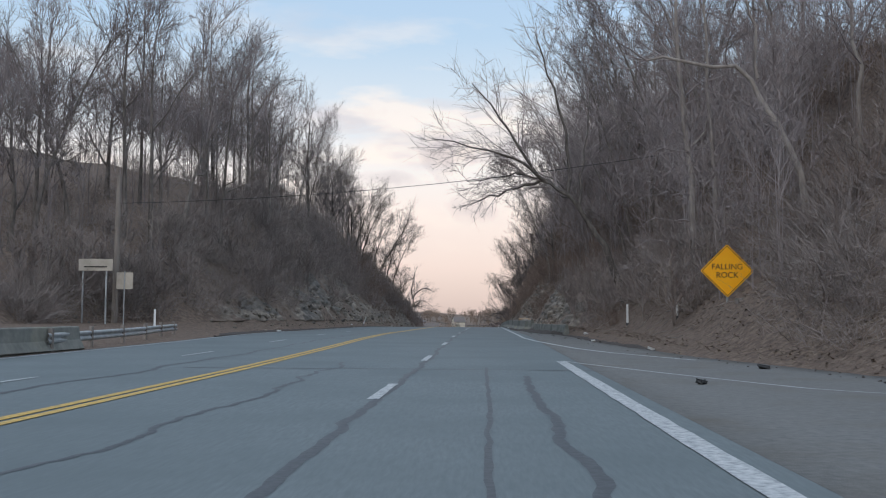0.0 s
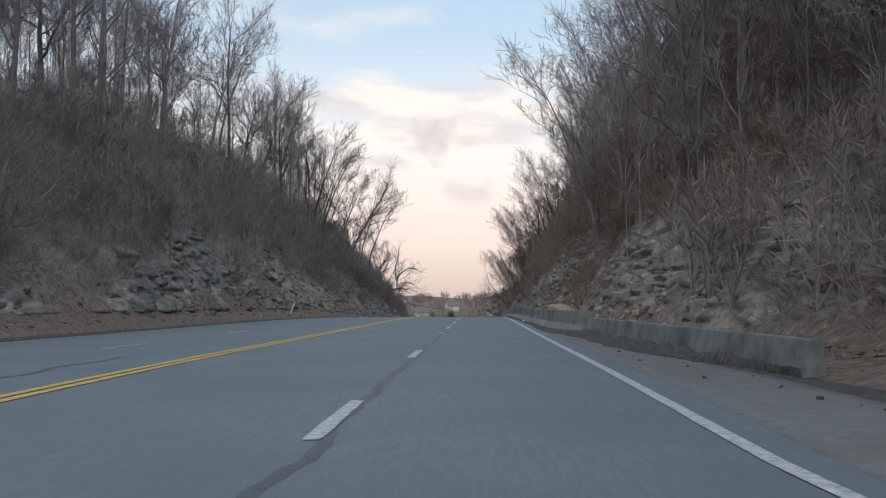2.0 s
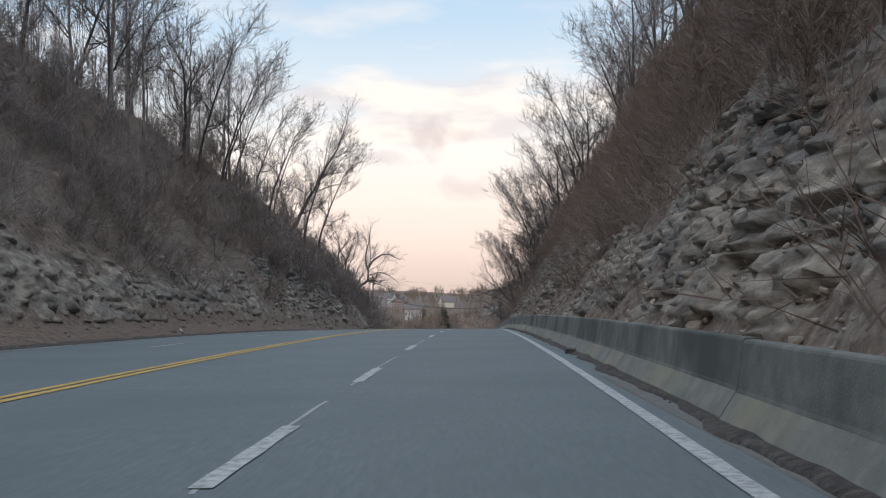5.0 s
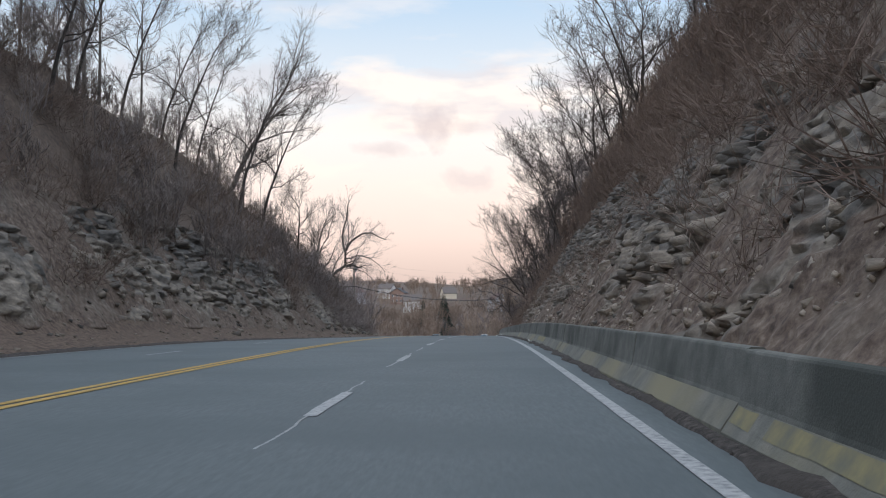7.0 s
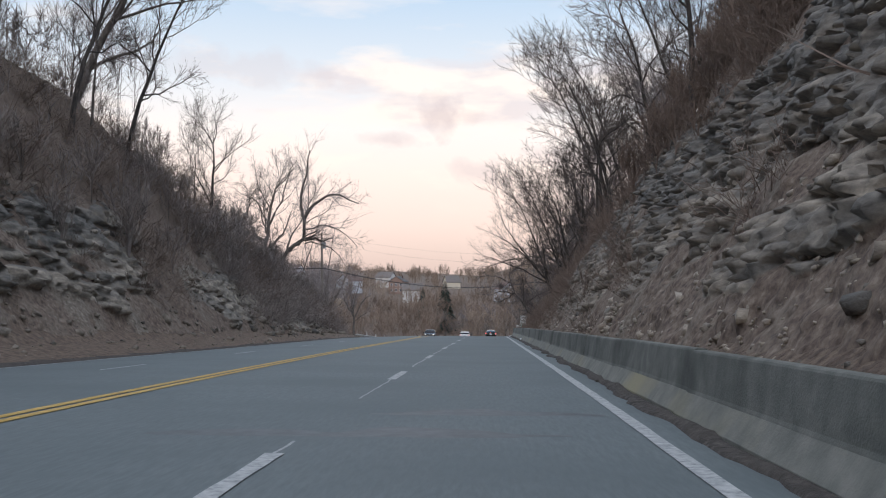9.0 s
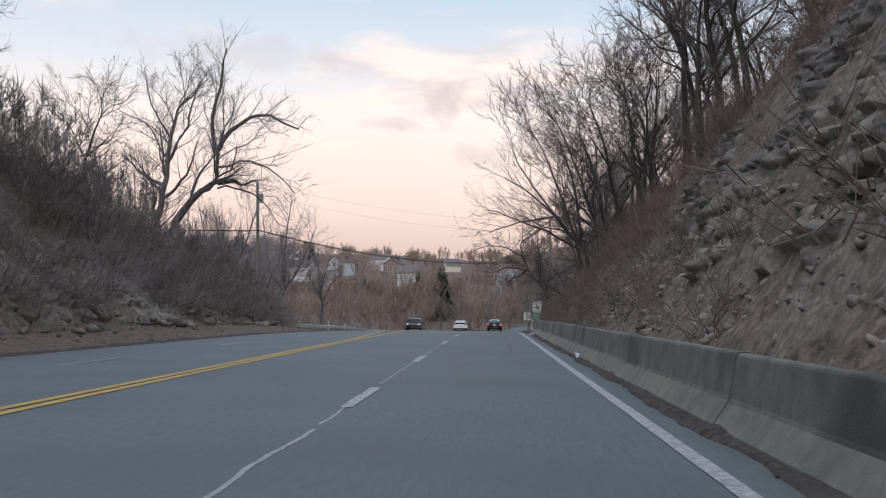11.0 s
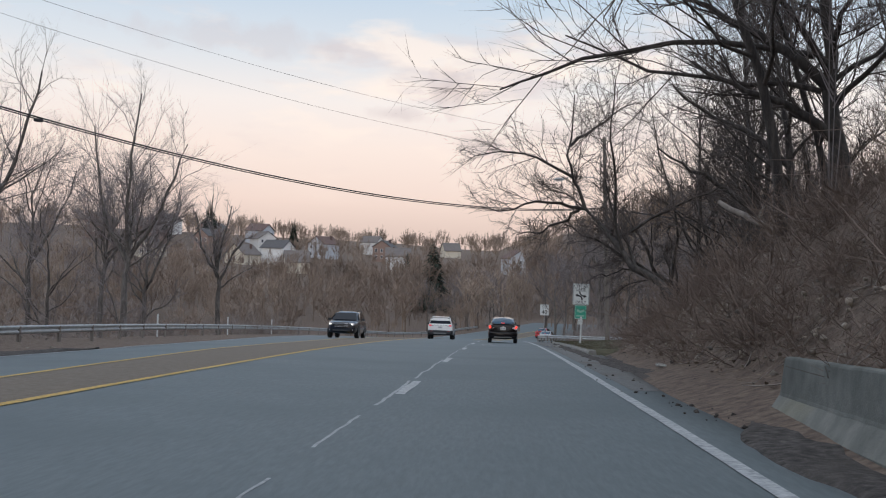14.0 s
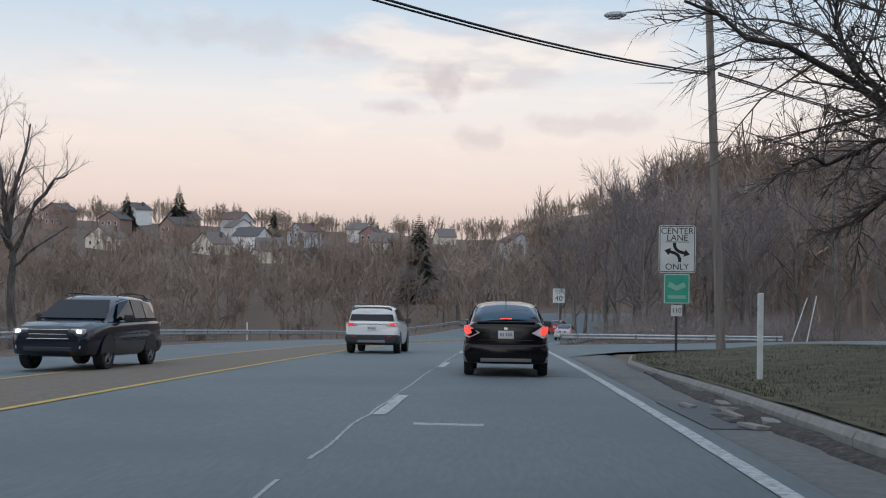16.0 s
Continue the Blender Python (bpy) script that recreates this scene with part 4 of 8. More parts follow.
def grit_right(rng):
    y = rng.uniform(10, 318)
    e = float(edge_right(y))
    x = float(road_c(y)) + e + rng.uniform(-1.0, 2.2) * (1 if y < 66 or y > 284 else 0.2) - 0.15
    return x, y, max(float(ground_z(x, y)), float(road_z(y)) + 0.01), min(0.028 * math.exp(rng.gauss(0, 0.55)), 0.14)


# ---- bare trees ----
class Points(list):
    """A list of point arrays that knows how many points it holds."""
    total = 0

    def append(self, v):
        self.total += len(v)
        list.append(self, v)


def size(V):
    return V.total


def add_tube(P, R, sides, V, F):
    P, R = np.asarray(P, float), np.asarray(R, float)
    d = np.gradient(P, axis=0)
    d /= np.linalg.norm(d, axis=1)[:, None] + 1e-9
    ref = np.where(np.abs(d[:, 2:3]) > 0.9, np.array([[1.0, 0, 0]]), np.array([[0, 0, 1.0]]))
    a = np.cross(d, ref)
    a /= np.linalg.norm(a, axis=1)[:, None] + 1e-9
    b = np.cross(d, a)
    t = np.arange(sides) * 2 * np.pi / sides
    ring = P[:, None, :] + R[:, None, None] * (a[:, None, :] * np.cos(t)[None, :, None] + b[:, None, :] * np.sin(t)[None, :, None])
    o = size(V)
    V.append(ring.reshape(-1, 3))
    n = len(P)
    i = (np.arange(n - 1)[:, None] * sides + np.arange(sides)[None, :]).ravel()
    j = (np.arange(n - 1)[:, None] * sides + (np.arange(sides)[None, :] + 1) % sides).ravel()
    F.append(np.concatenate([np.stack([i, j, j + sides], 1), np.stack([i, j + sides, i + sides], 1)]) + o)


def add_strip(P, R, V, F, rng):
    """A fine twig: a narrow bent strip that ends in a point."""
    R = np.asarray(R)
    s = np.cross(P[-1] - P[0], rng.normal(0, 1, 3))
    s /= np.linalg.norm(s) + 1e-9
    o = size(V)
    n = len(P) - 1
    V.append(np.concatenate([P[:-1] - s * R[:-1, None], P[:-1] + s * R[:-1, None], P[-1:]]))
    i = np.arange(n - 1)
    F.append(np.concatenate([np.stack([i, i + n, i + n + 1], 1), np.stack([i, i + n + 1, i + 1], 1), [[n - 1, 2 * n - 1, 2 * n]]]) + o)


def add_tips(A, B, per, reach, wide, lift, V, F, rng):
    """Many pointed tips along the twigs from A to B, all at once."""
    n = len(A) * per
    if not n:
        return
    A, B = np.repeat(np.array(A), per, 0), np.repeat(np.array(B), per, 0)
    d = B - A
    L = np.linalg.norm(d, axis=1)[:, None] + 1e-9
    p = A + d * rng.uniform(0.1, 1.0, (n, 1))
    g = d / L + rng.normal(0, 0.42, (n, 3))
    g[:, 2] += lift
    g *= L * rng.uniform(0.35, 0.8, (n, 1)) * reach
    s = np.cross(g, rng.normal(0, 1, (n, 3)))
    s *= wide / (np.linalg.norm(s, axis=1)[:, None] + 1e-9)
    o = size(V)
    V.append(np.concatenate([p - s, p + s, p + g]))
    i = np.arange(n)
    F.append(np.stack([i, i + n, i + 2 * n], 1) + o)


def grow(rng, p, d, length, n, crook, lift):
    """A crooked branch line that bends towards the light."""
    pts = [np.array(p, float)]
    d = np.array(d, float)
    for _ in range(n):
        d = d + rng.normal(0, crook, 3) + np.array([0, 0, lift])
        d /= np.linalg.norm(d)
        pts.append(pts[-1] + d * length / n)
    return np.array(pts)


def along(P, f):
    i = f * (len(P) - 1)
    k = min(int(i), len(P) - 2)
    return P[k] + (P[k + 1] - P[k]) * (i - k), P[k + 1] - P[k]


def off_axis(rng, d, angle):
    d = d / (np.linalg.norm(d) + 1e-9)
    a = np.cross(d, rng.normal(0, 1, 3))
    a /= np.linalg.norm(a) + 1e-9
    return d * math.cos(angle) + a * math.sin(angle)


def limb_line(rng, pts, n):
    """A hand-placed limb, evenly stepped and made a little crooked."""
    T = np.array(pts, float)
    s = np.linspace(0, len(T) - 1, n)
    P = np.stack([np.interp(s, np.arange(len(T)), T[:, k]) for k in range(3)], 1)
    P[1:-1] = (P[:-2] + 2 * P[1:-1] + P[2:]) / 4
    P[1:-1] += rng.normal(0, 0.07, (n - 2, 3))
    return P


def boughs(rng, B, rb, V, F, n2, n3, n4, crook, lift, twig, droop):
    """Branches, twigs and fine tips along a limb."""
    L = np.linalg.norm(np.diff(B, axis=0), axis=1).sum()
    starts, ends = [], []
    for j in range(n2):
        f2 = 0.18 + 0.82 * (j + rng.uniform(0, 0.9)) / n2
        p2, d2 = along(B, min(f2, 0.99))
        c = off_axis(rng, d2, rng.uniform(0.30, 0.95))
        c[2] += 0.12
        L2 = max(L * rng.uniform(0.30, 0.55) * (1.15 - 0.5 * f2), 0.5)
        C = grow(rng, p2, c, L2, 2, crook * 1.8, lift - droop * 0.5)
        r2 = min(max(rb * 0.36 * (1.05 - 0.65 * f2), twig * 1.4), 0.05)
        add_tube(C, r2 * np.array([1, 0.7, 0.3]), 3, V, F)
        for k in range(n3):
            f3 = 0.12 + 0.88 * (k + rng.uniform(0, 0.9)) / n3
            p3, d3 = along(C, min(f3, 0.99))
            e = off_axis(rng, d3, rng.uniform(0.3, 0.9))
            L3 = L2 * rng.uniform(0.32, 0.62) * (1.15 - 0.4 * f3)
            D = grow(rng, p3, e, L3, 2, crook * 2.0, lift - droop)
            add_strip(D, [twig * 1.2, twig * 0.9, 0], V, F, rng)
            starts.append(D[0])
            ends.append(D[2])
    add_tips(starts, ends, n4, 1.0, twig * 0.75, lift * 2 - droop, V, F, rng)


def tree_parts(seed, height=15, r0=0.2, lean=(0, 0), start=0.35, n1=10, n2=7, n3=6, n4=4, spread=0.34, crook=0.10, lift=0.06, trunk=None, bias=None, twig=0.011, limbs=(), droop=0.0, stem=0.72, leaders=3):
    """A trunk that parts into leaders and limbs, and a crown of branches and twigs."""
    rng = np.random.default_rng(seed)
    TV, TF, CV, CF = Points(), [], Points(), []
    if trunk is None:
        n = 9
        u = np.linspace(0, 1, n)
        P = np.stack([lean[0] * u ** 1.5 * height * stem, lean[1] * u ** 1.5 * height * stem, u * height * stem], 1)
        P[1:, :2] += np.cumsum(rng.normal(0, crook * 0.9, (n - 1, 2)), 0) * 0.45
        P[0, 2] = -0.6
    else:
        P = limb_line(rng, trunk, 12)
    n = len(P)
    u = np.linspace(0, 1, n)
    R = r0 * (1 - 0.72 * u ** 0.9)
    R[0] *= 1.35
    add_tube(P, R, 7, TV, TF)
    lines = []
    for i in range(n1 + leaders):
        if i >= n1:
            p, d = P[-1], P[-1] - P[-2]
            b = off_axis(rng, d, rng.uniform(0.15, 0.55))
            L = height * (0.30 if trunk is None else spread) * rng.uniform(0.8, 1.15)
            rb = R[-1] * rng.uniform(0.6, 0.9)
        else:
            f = start + (0.97 - start) * ((i + rng.uniform(0, 0.9)) / n1)
            p, d = along(P, f)
            b = off_axis(rng, d, rng.uniform(0.5, 1.1))
            b[2] = abs(b[2]) * 0.8 + 0.15
            L = height * spread * rng.uniform(0.7, 1.2)
            rb = np.interp(f, u, R) * rng.uniform(0.40, 0.66)
        if bias is not None:
            b = b + np.array(bias) * rng.uniform(0.3, 1.2)
        lines.append((grow(rng, p, b / np.linalg.norm(b), L, 7, crook * 1.6, lift), rb))
    for pts, ra in limbs:
        lines.append((limb_line(rng, pts, 9), ra))
    for B, rb in lines:
        add_tube(B, rb * np.linspace(1, 0.28, len(B)), 5, TV if rb > 0.05 else CV, TF if rb > 0.05 else CF)
        boughs(rng, B, rb, CV, CF, n2, n3, n4, crook, lift, twig, droop)
    return (np.concatenate(TV), np.concatenate(TF)), (np.concatenate(CV), np.concatenate(CF))


def tree(label, group="", bark=BARK, at=None, seed=0, **kw):
    (tv, tf), (cv, cf) = tree_parts(seed, **kw)
    ob = thing("bare_tree", label, "tree", group, at)
    part_me("trunk", mk("trunk", tv, tf, bark, True), ob)
    part_me("crown", mk("crown", cv, cf, DARKTWIG if bark is DARKBARK else TWIG), ob)
    return ob


def stand(x, y, turn=0.0, scale=1.0, sink=0.15):
    return Matrix.Translation((x, y, float(ground_z(x, y)) - sink)) @ Matrix.Rotation(turn, 4, "Z") @ Matrix.Diagonal((scale, scale, scale, 1))


# kinds of forest tree, first one of each placed where it is built
KINDS = [
    dict(n2=8, n3=6, n4=3, height=16, r0=0.17, start=0.34, n1=10, spread=0.27, crook=0.11, lift=0.10, stem=0.72, seed=101),
    dict(n2=7, n3=6, n4=3, height=17, r0=0.14, start=0.42, n1=9, spread=0.22, crook=0.10, lift=0.12, stem=0.76, leaders=3, seed=102),
    dict(n2=8, n3=6, n4=3, height=14, r0=0.20, start=0.28, n1=9, spread=0.36, crook=0.13, lift=0.08, stem=0.56, leaders=4, seed=103),
    dict(n2=8, n3=6, n4=3, height=15, r0=0.15, start=0.32, n1=10, spread=0.29, crook=0.13, lift=0.08, lean=(0.30, 0.02), stem=0.68, seed=104),
    dict(n2=8, n3=6, n4=3, height=13, r0=0.18, start=0.26, n1=9, spread=0.37, crook=0.15, lift=0.05, lean=(-0.26, 0.0), stem=0.58, leaders=4, seed=105),
    dict(n2=7, n3=5, n4=4, height=12, r0=0.09, start=0.22, n1=9, spread=0.27, crook=0.12, lift=0.11, stem=0.66, leaders=3, seed=106),
]
TREE_LABELS = ["tall bare forest tree with upswept grey branches", "slim tall bare tree with a narrow crown", "broad bare tree with spreading limbs", "slender leaning bare tree", "crooked wide-crowned bare tree", "young bare tree with fine upright twigs"]
PROTOS = {}


def plant(kind, x, y, turn, scale, group, bark=BARK):
    m = stand(x, y, turn, scale)
    key = (kind, bark.name)
    if key not in PROTOS:
        PROTOS[key] = tree(TREE_LABELS[kind] if bark is BARK else TREE_LABELS[kind].replace("bare", "dark bare"), group, bark, None, **KINDS[kind])
        PROTOS[key].matrix_basis = m
        return PROTOS[key]
    ob = copy_thing(PROTOS[key], Matrix.Identity(4))
    ob.matrix_basis = m
    ob["group"] = group
    return ob


def forest(seed, count, y_span, d_span, side, kinds, group, gap=2.2, scales=(0.8, 1.15), to_road=False, bark=BARK):
    rng = random.Random(seed)
    placed = []
    tries = 0
    while len(placed) < count and tries < 6000:
        tries += 1
        y = rng.uniform(*y_span)
        lo, hi = d_span(y)
        d = lo + (hi - lo) * rng.random() ** 1.5
        x = float(road_c(y if count == 9 and y > 440 else min(y, 372))) + side * d
        if any((x - a) ** 2 + (y - b) ** 2 < gap * gap for a, b in placed):
            continue
        placed.append((x, y))
        kind = rng.choice(kinds)
        turn = rng.uniform(0, 6.28)
        if to_road and kind in (3, 4):
            turn = rng.gauss(0, 0.5) + (math.pi if (kind == 3) == (side > 0) else 0.0)
        plant(kind, x, y, turn, rng.uniform(*scales), group, bark)


def crest_r(y):
    return float(foot_right(y) + top_right(y) / steep_right(y))


def crest_l(y):
    return float(foot_left(y) + max(float(top_left(y)), 0) / np.interp(y, *STEEP_LEFT))


forest(1, 46, (44, 236), lambda y: (crest_l(y) - (3.0 if y > 110 else max(0.0, crest_l(y) - 19.5)), crest_l(y) + 14), -1, (0, 1, 3, 5, 0, 2), "bare trees on the left bank")
forest(10, 16, (52, 140), lambda y: (max(crest_l(y) - 1.5, 19.0), crest_l(y) + 7), -1, (0, 2, 3, 0), "bare trees on the left bank", 2.4, (0.85, 1.15))
forest(2, 10, (238, 282), lambda y: (crest_l(y) - 1.0, crest_l(y) + 9), -1, (2, 4, 3, 2), "bare trees on the left bank", 3.0, (0.6, 0.85), bark=DARKBARK)
forest(9, 28, (58, 125), lambda y: (float(foot_right(y)) + 2.2, crest_r(y)), 1, (5, 5, 3), "young bare trees on the rocky slope", 1.8, (0.5, 0.9), True)
forest(3, 32, (38, 196), lambda y: (max(9.5, crest_r(y) * (0.55 if y < 75 else 0.78)), crest_r(y) + 7), 1, (0, 1, 3, 0, 2, 5), "bare trees on the right bank")
forest(4, 28, (196, 262), lambda y: (crest_r(y) - 2.2, crest_r(y) + 7), 1, (2, 3, 4, 3, 4), "bare trees on the right bank", 2.4, (0.85, 1.2), True, DARKBARK)
forest(8, 26, (250, 308), lambda y: (max(crest_r(y) - 1.5, 7.4), crest_r(y) + 7), 1, (2, 3, 4, 3, 4, 0), "bare trees on the right bank", 2.0, (0.95, 1.35), True, DARKBARK)
forest(15, 14, (150, 236), lambda y: (crest_l(y) - 2.5, crest_l(y) + 3), -1, (3, 4, 3, 2), "bare trees on the left bank", 3.2, (0.85, 1.15), True, DARKBARK)
forest(16, 13, (112, 200), lambda y: (crest_r(y) - 3.0, crest_r(y) + 2), 1, (3, 4, 2), "bare trees on the right bank", 3.2, (1.0, 1.3), True)
forest(14, 14, (56, 100), lambda y: (float(foot_right(y)) + 2.5, crest_r(y) * 0.75), 1, (0, 3, 2, 3), "bare trees on the right bank", 2.6, (0.8, 1.1), True)
forest(5, 14, (308, 420), lambda y: (25, 58), -1, (2, 4, 2, 5), "bare trees below the guard rail", 4.5, (0.6, 0.9))
forest(6, 19, (368, 425), lambda y: (20, 72), 1, (0, 2, 2, 2), "bare trees beyond the side street", 3.0, (0.95, 1.3))
forest(11, 16, (388, 428), lambda y: (6.0, 22), 1, (2,), "bare trees beyond the side street", 3.0, (1.0, 1.25))
forest(12, 9, (311, 334), lambda y: (11.5, 19), 1, (0, 2, 4, 0), "bare trees beside the verge", 2.6, (1.05, 1.35), bark=DARKBARK)
forest(13, 9, (446, 476), lambda y: (20, 34), -1, (2, 2, 4), "bare trees outside the bend", 3.4, (0.75, 1.0))
forest(7, 14, (314, 350), lambda y: (20, 46), 1, (2, 4, 0), "bare trees beyond the side street", 3.0, (0.95, 1.2))


def at_road(d, y, h):
    return float(road_c(y)) + d, y, float(road_z(y)) + h


def special(label, base, pts, r0, seed, limbs=(), **kw):
    """A tree whose trunk and main limbs are bent; points are road offset, distance and height over the road."""
    x, y, _ = at_road(*base)
    z = float(ground_z(x, y))

    def rel(p):
        a = at_road(*p)
        return (a[0] - x, a[1] - y, a[2] - z)

    t = [(0, 0, -0.6)] + [rel(p) for p in pts]
    return tree(label, "", kw.pop("bark", BARK), Matrix.Translation((x, y, z)), seed, trunk=t, r0=r0, limbs=[([rel(p) for p in q], ra) for ra, q in limbs], **kw)


special("bare tree leaning far out over the road", (7.2, 53, 2.2), [(6.6, 53, 3.6), (6.0, 53.1, 4.8), (4.95, 53.2, 6.7), (3.9, 53.3, 7.75), (2.8, 53.5, 8.25)], 0.23, 201, [(0.10, [(2.8, 53.5, 8.25), (1.7, 53.6, 7.9), (0.3, 53.8, 7.5), (-1.0, 54, 7.0)]), (0.10, [(2.8, 53.5, 8.25), (1.6, 53.5, 10.0), (0.4, 53.6, 11.9), (-0.9, 54, 13.6)]), (0.10, [(3.2, 53.5, 8.1), (1.6, 53.2, 9.2), (-0.2, 53, 9.8), (-3.0, 53, 10.4)]), (0.11, [(4.2, 53.3, 7.5), (4.2, 53.6, 10.6), (3.4, 54, 13.6), (2.6, 54, 16)]), (0.09, [(4.8, 53.2, 6.8), (5.2, 54, 10), (5.6, 55, 13.5)]), (0.08, [(3.4, 53.4, 8.0), (2.4, 54.4, 8.6), (0.8, 55.5, 8.8), (-1.2, 56.5, 8.6)])], height=11, start=0.6, n1=5, n2=12, n3=8, n4=4, spread=0.34, bias=(-0.5, 0.1, 0.0), lift=0.02, crook=0.13, leaders=2)
DEAD = [(0.035, [(8.5, 42.3, h), (7.4, 42.0, h + 0.12), (6.4, 41.8, h - 0.1), (5.4 + 0.13 * h, 41.6, h - 0.35)]) for h in (3.3, 4.2, 5.0, 6.1, 6.9, 7.9)]
special("pale twin-trunked tree with dead side branches behind a warning sign", (8.68, 42.4, 2), [(8.6, 42.4, 4), (8.45, 42.4, 6), (8.0, 42.4, 11.3), (7.9, 42.4, 15)], 0.22, 202, DEAD, height=15, start=0.55, n1=8, n2=6, n3=3, n4=2, spread=0.26, bark=PALEBARK)
special("pale tall trunk behind a warning sign", (9.65, 43, 3), [(9.6, 43, 6), (9.3, 43, 11.5), (9.2, 43, 15)], 0.13, 216, height=14, start=0.4, n1=8, spread=0.26, bark=PALEBARK)
special("pale slender tree bending over the bank", (10.5, 33, 3.2), [(10.04, 33, 5.4), (9.5, 33, 7.2), (8.75, 33, 8.9), (7.8, 33.1, 9.3), (6.4, 33.2, 9.4), (5.2, 33.3, 9.6)], 0.14, 203, [(0.06, [(8.75, 33, 8.9), (8.6, 33, 11), (8.2, 33, 14)])], height=8, start=0.55, n1=6, n2=6, n3=5, spread=0.28, bark=PALEBARK)
special("pale thin trunk on the wooded slope", (13.2, 36, 6), [(13.2, 36, 9), (13.0, 36, 12), (12.6, 36, 16)], 0.11, 222, height=12, start=0.4, n1=8, spread=0.26, bark=PALEBARK)
special("pale leaning tree on the wooded slope", (10.2, 66, 6), [(9.6, 66, 10), (8.4, 66, 14), (7.6, 66.4, 19)], 0.16, 213, height=13, start=0.4, n1=8, spread=0.28, bark=PALEBARK)
special("large bare tree leaning towards the road", (-25.5, 233, 13), [(-23.8, 232.5, 17), (-21.2, 232, 21.5), (-18.8, 231, 25)], 0.32, 204, height=15, start=0.25, n1=12, n2=9, spread=0.36, bias=(0.2, 0, 0.1))
special("bare tree with a heavy crooked limb above the guard rail", (-25.2, 285.9, 5), [(-24.5, 285.9, 7.6), (-22.4, 285.9, 10.0), (-20.9, 285.9, 10.8), (-20.9, 285.9, 13.3)], 0.40, 205, [(0.20, [(-20.9, 285.9, 10.8), (-19.8, 285.7, 11.1), (-19.0, 285.5, 10.5), (-17.6, 285, 10.9)]), (0.22, [(-20.9, 285.9, 13.3), (-19.6, 285.9, 15.3), (-17.7, 285.9, 16.2), (-14.8, 285.9, 14.9)]), (0.2, [(-20.9, 285.9, 12.8), (-21.6, 286, 15.6), (-20.8, 286, 18.5), (-20.4, 286, 21)]), (0.10, [(-20.9, 285.9, 12.0), (-18.6, 285.5, 12.6), (-16.6, 285.2, 11.8), (-14.8, 285, 9.9)]), (0.08, [(-20.9, 285.9, 10.4), (-18.8, 285, 10.4), (-17.0, 284.6, 9.2), (-15.8, 284.4, 7.4)])], height=15, start=0.45, n1=6, n2=10, n3=7, spread=0.32, crook=0.14)
special("tall forked bare tree above the guard rail", (-26.8, 288.9, 4.5), [(-26.5, 288.9, 8), (-26.0, 288.9, 11.0), (-25.6, 288.9, 14.3), (-25.0, 288.9, 17.0)], 0.36, 206, [(0.17, [(-26.0, 288.9, 11.0), (-27.7, 288.9, 11.8), (-29.4, 288.9, 13.5)]), (0.16, [(-25.8, 288.9, 12.5), (-24.2, 288.5, 15.5), (-23.0, 288, 19)]), (0.15, [(-26.0, 288.9, 10.0), (-23.8, 287.5, 11.5), (-22.5, 286, 14.0)])], height=15, start=0.4, n1=8, n2=9, n3=7, spread=0.34, crook=0.13)
special("fan-shaped dark tree reaching over the road", (6.9, 285, 4.8), [(6.8, 285, 5.4), (6.2, 285, 6.4), (5.7, 285, 7.4)], 0.22, 223, [(0.11, [(6.2, 285, 6.4), (4.6, 285, 8.2), (2.6, 285, 10.3), (0.6, 285, 11.3)]), (0.10, [(6.4, 285, 6.0), (4.0, 285, 7.2), (1.4, 285, 8.4), (-0.8, 285, 8.9)]), (0.11, [(6.2, 285, 6.6), (6.2, 285, 8.9), (5.4, 285, 11.7), (4.6, 285, 14)]), (0.09, [(5.3, 285, 7.5), (3.6, 286, 9.6), (1.8, 286, 12.2), (1.0, 286, 14)])], height=10, start=0.5, n1=4, n2=11, n3=8, n4=3, spread=0.30, crook=0.12, lift=0.04, leaders=2, bark=DARKBARK)
special("dark bare tree leaning low over the verge", (7.3, 309.6, 1.6), [(6.8, 310, 2.1), (5.9, 311.0, 2.9), (4.8, 312.0, 4.1), (4.3, 313.0, 4.9), (3.3, 314.5, 6.3)], 0.23, 207, [(0.09, [(3.3, 314.5, 6.3), (2.8, 315.0, 7.6), (2.5, 315.0, 8.8), (2.7, 315.0, 11.5)]), (0.085, [(3.3, 314.5, 6.3), (2.2, 315.0, 6.5), (1.1, 315.0, 6.7), (0.2, 314.5, 6.1), (-1.4, 314.0, 6.2)]), (0.08, [(3.0, 314.5, 6.2), (2.2, 315.0, 5.7), (1.5, 315.5, 5.3), (0.3, 316.0, 5.2)]), (0.085, [(4.5, 313.0, 4.8), (5.9, 314.0, 5.8), (7.8, 315.0, 6.7), (9.4, 315.0, 7.6)]), (0.075, [(2.7, 315, 7.8), (1.2, 315, 8.6), (-0.3, 315, 8.9), (-1.8, 315, 8.6)]), (0.08, [(2.6, 315, 9.2), (4.2, 316, 10.6), (5.6, 317, 11.6)]), (0.08, [(4.3, 313, 4.9), (4.6, 312.6, 7.0), (3.9, 312.0, 9.2), (4.2, 312, 11.5)])], height=9, start=0.45, n1=5, n2=15, n3=9, n4=4, spread=0.30, crook=0.14, lift=0.02, droop=0.05, leaders=2, twig=0.010, bark=DARKBARK)
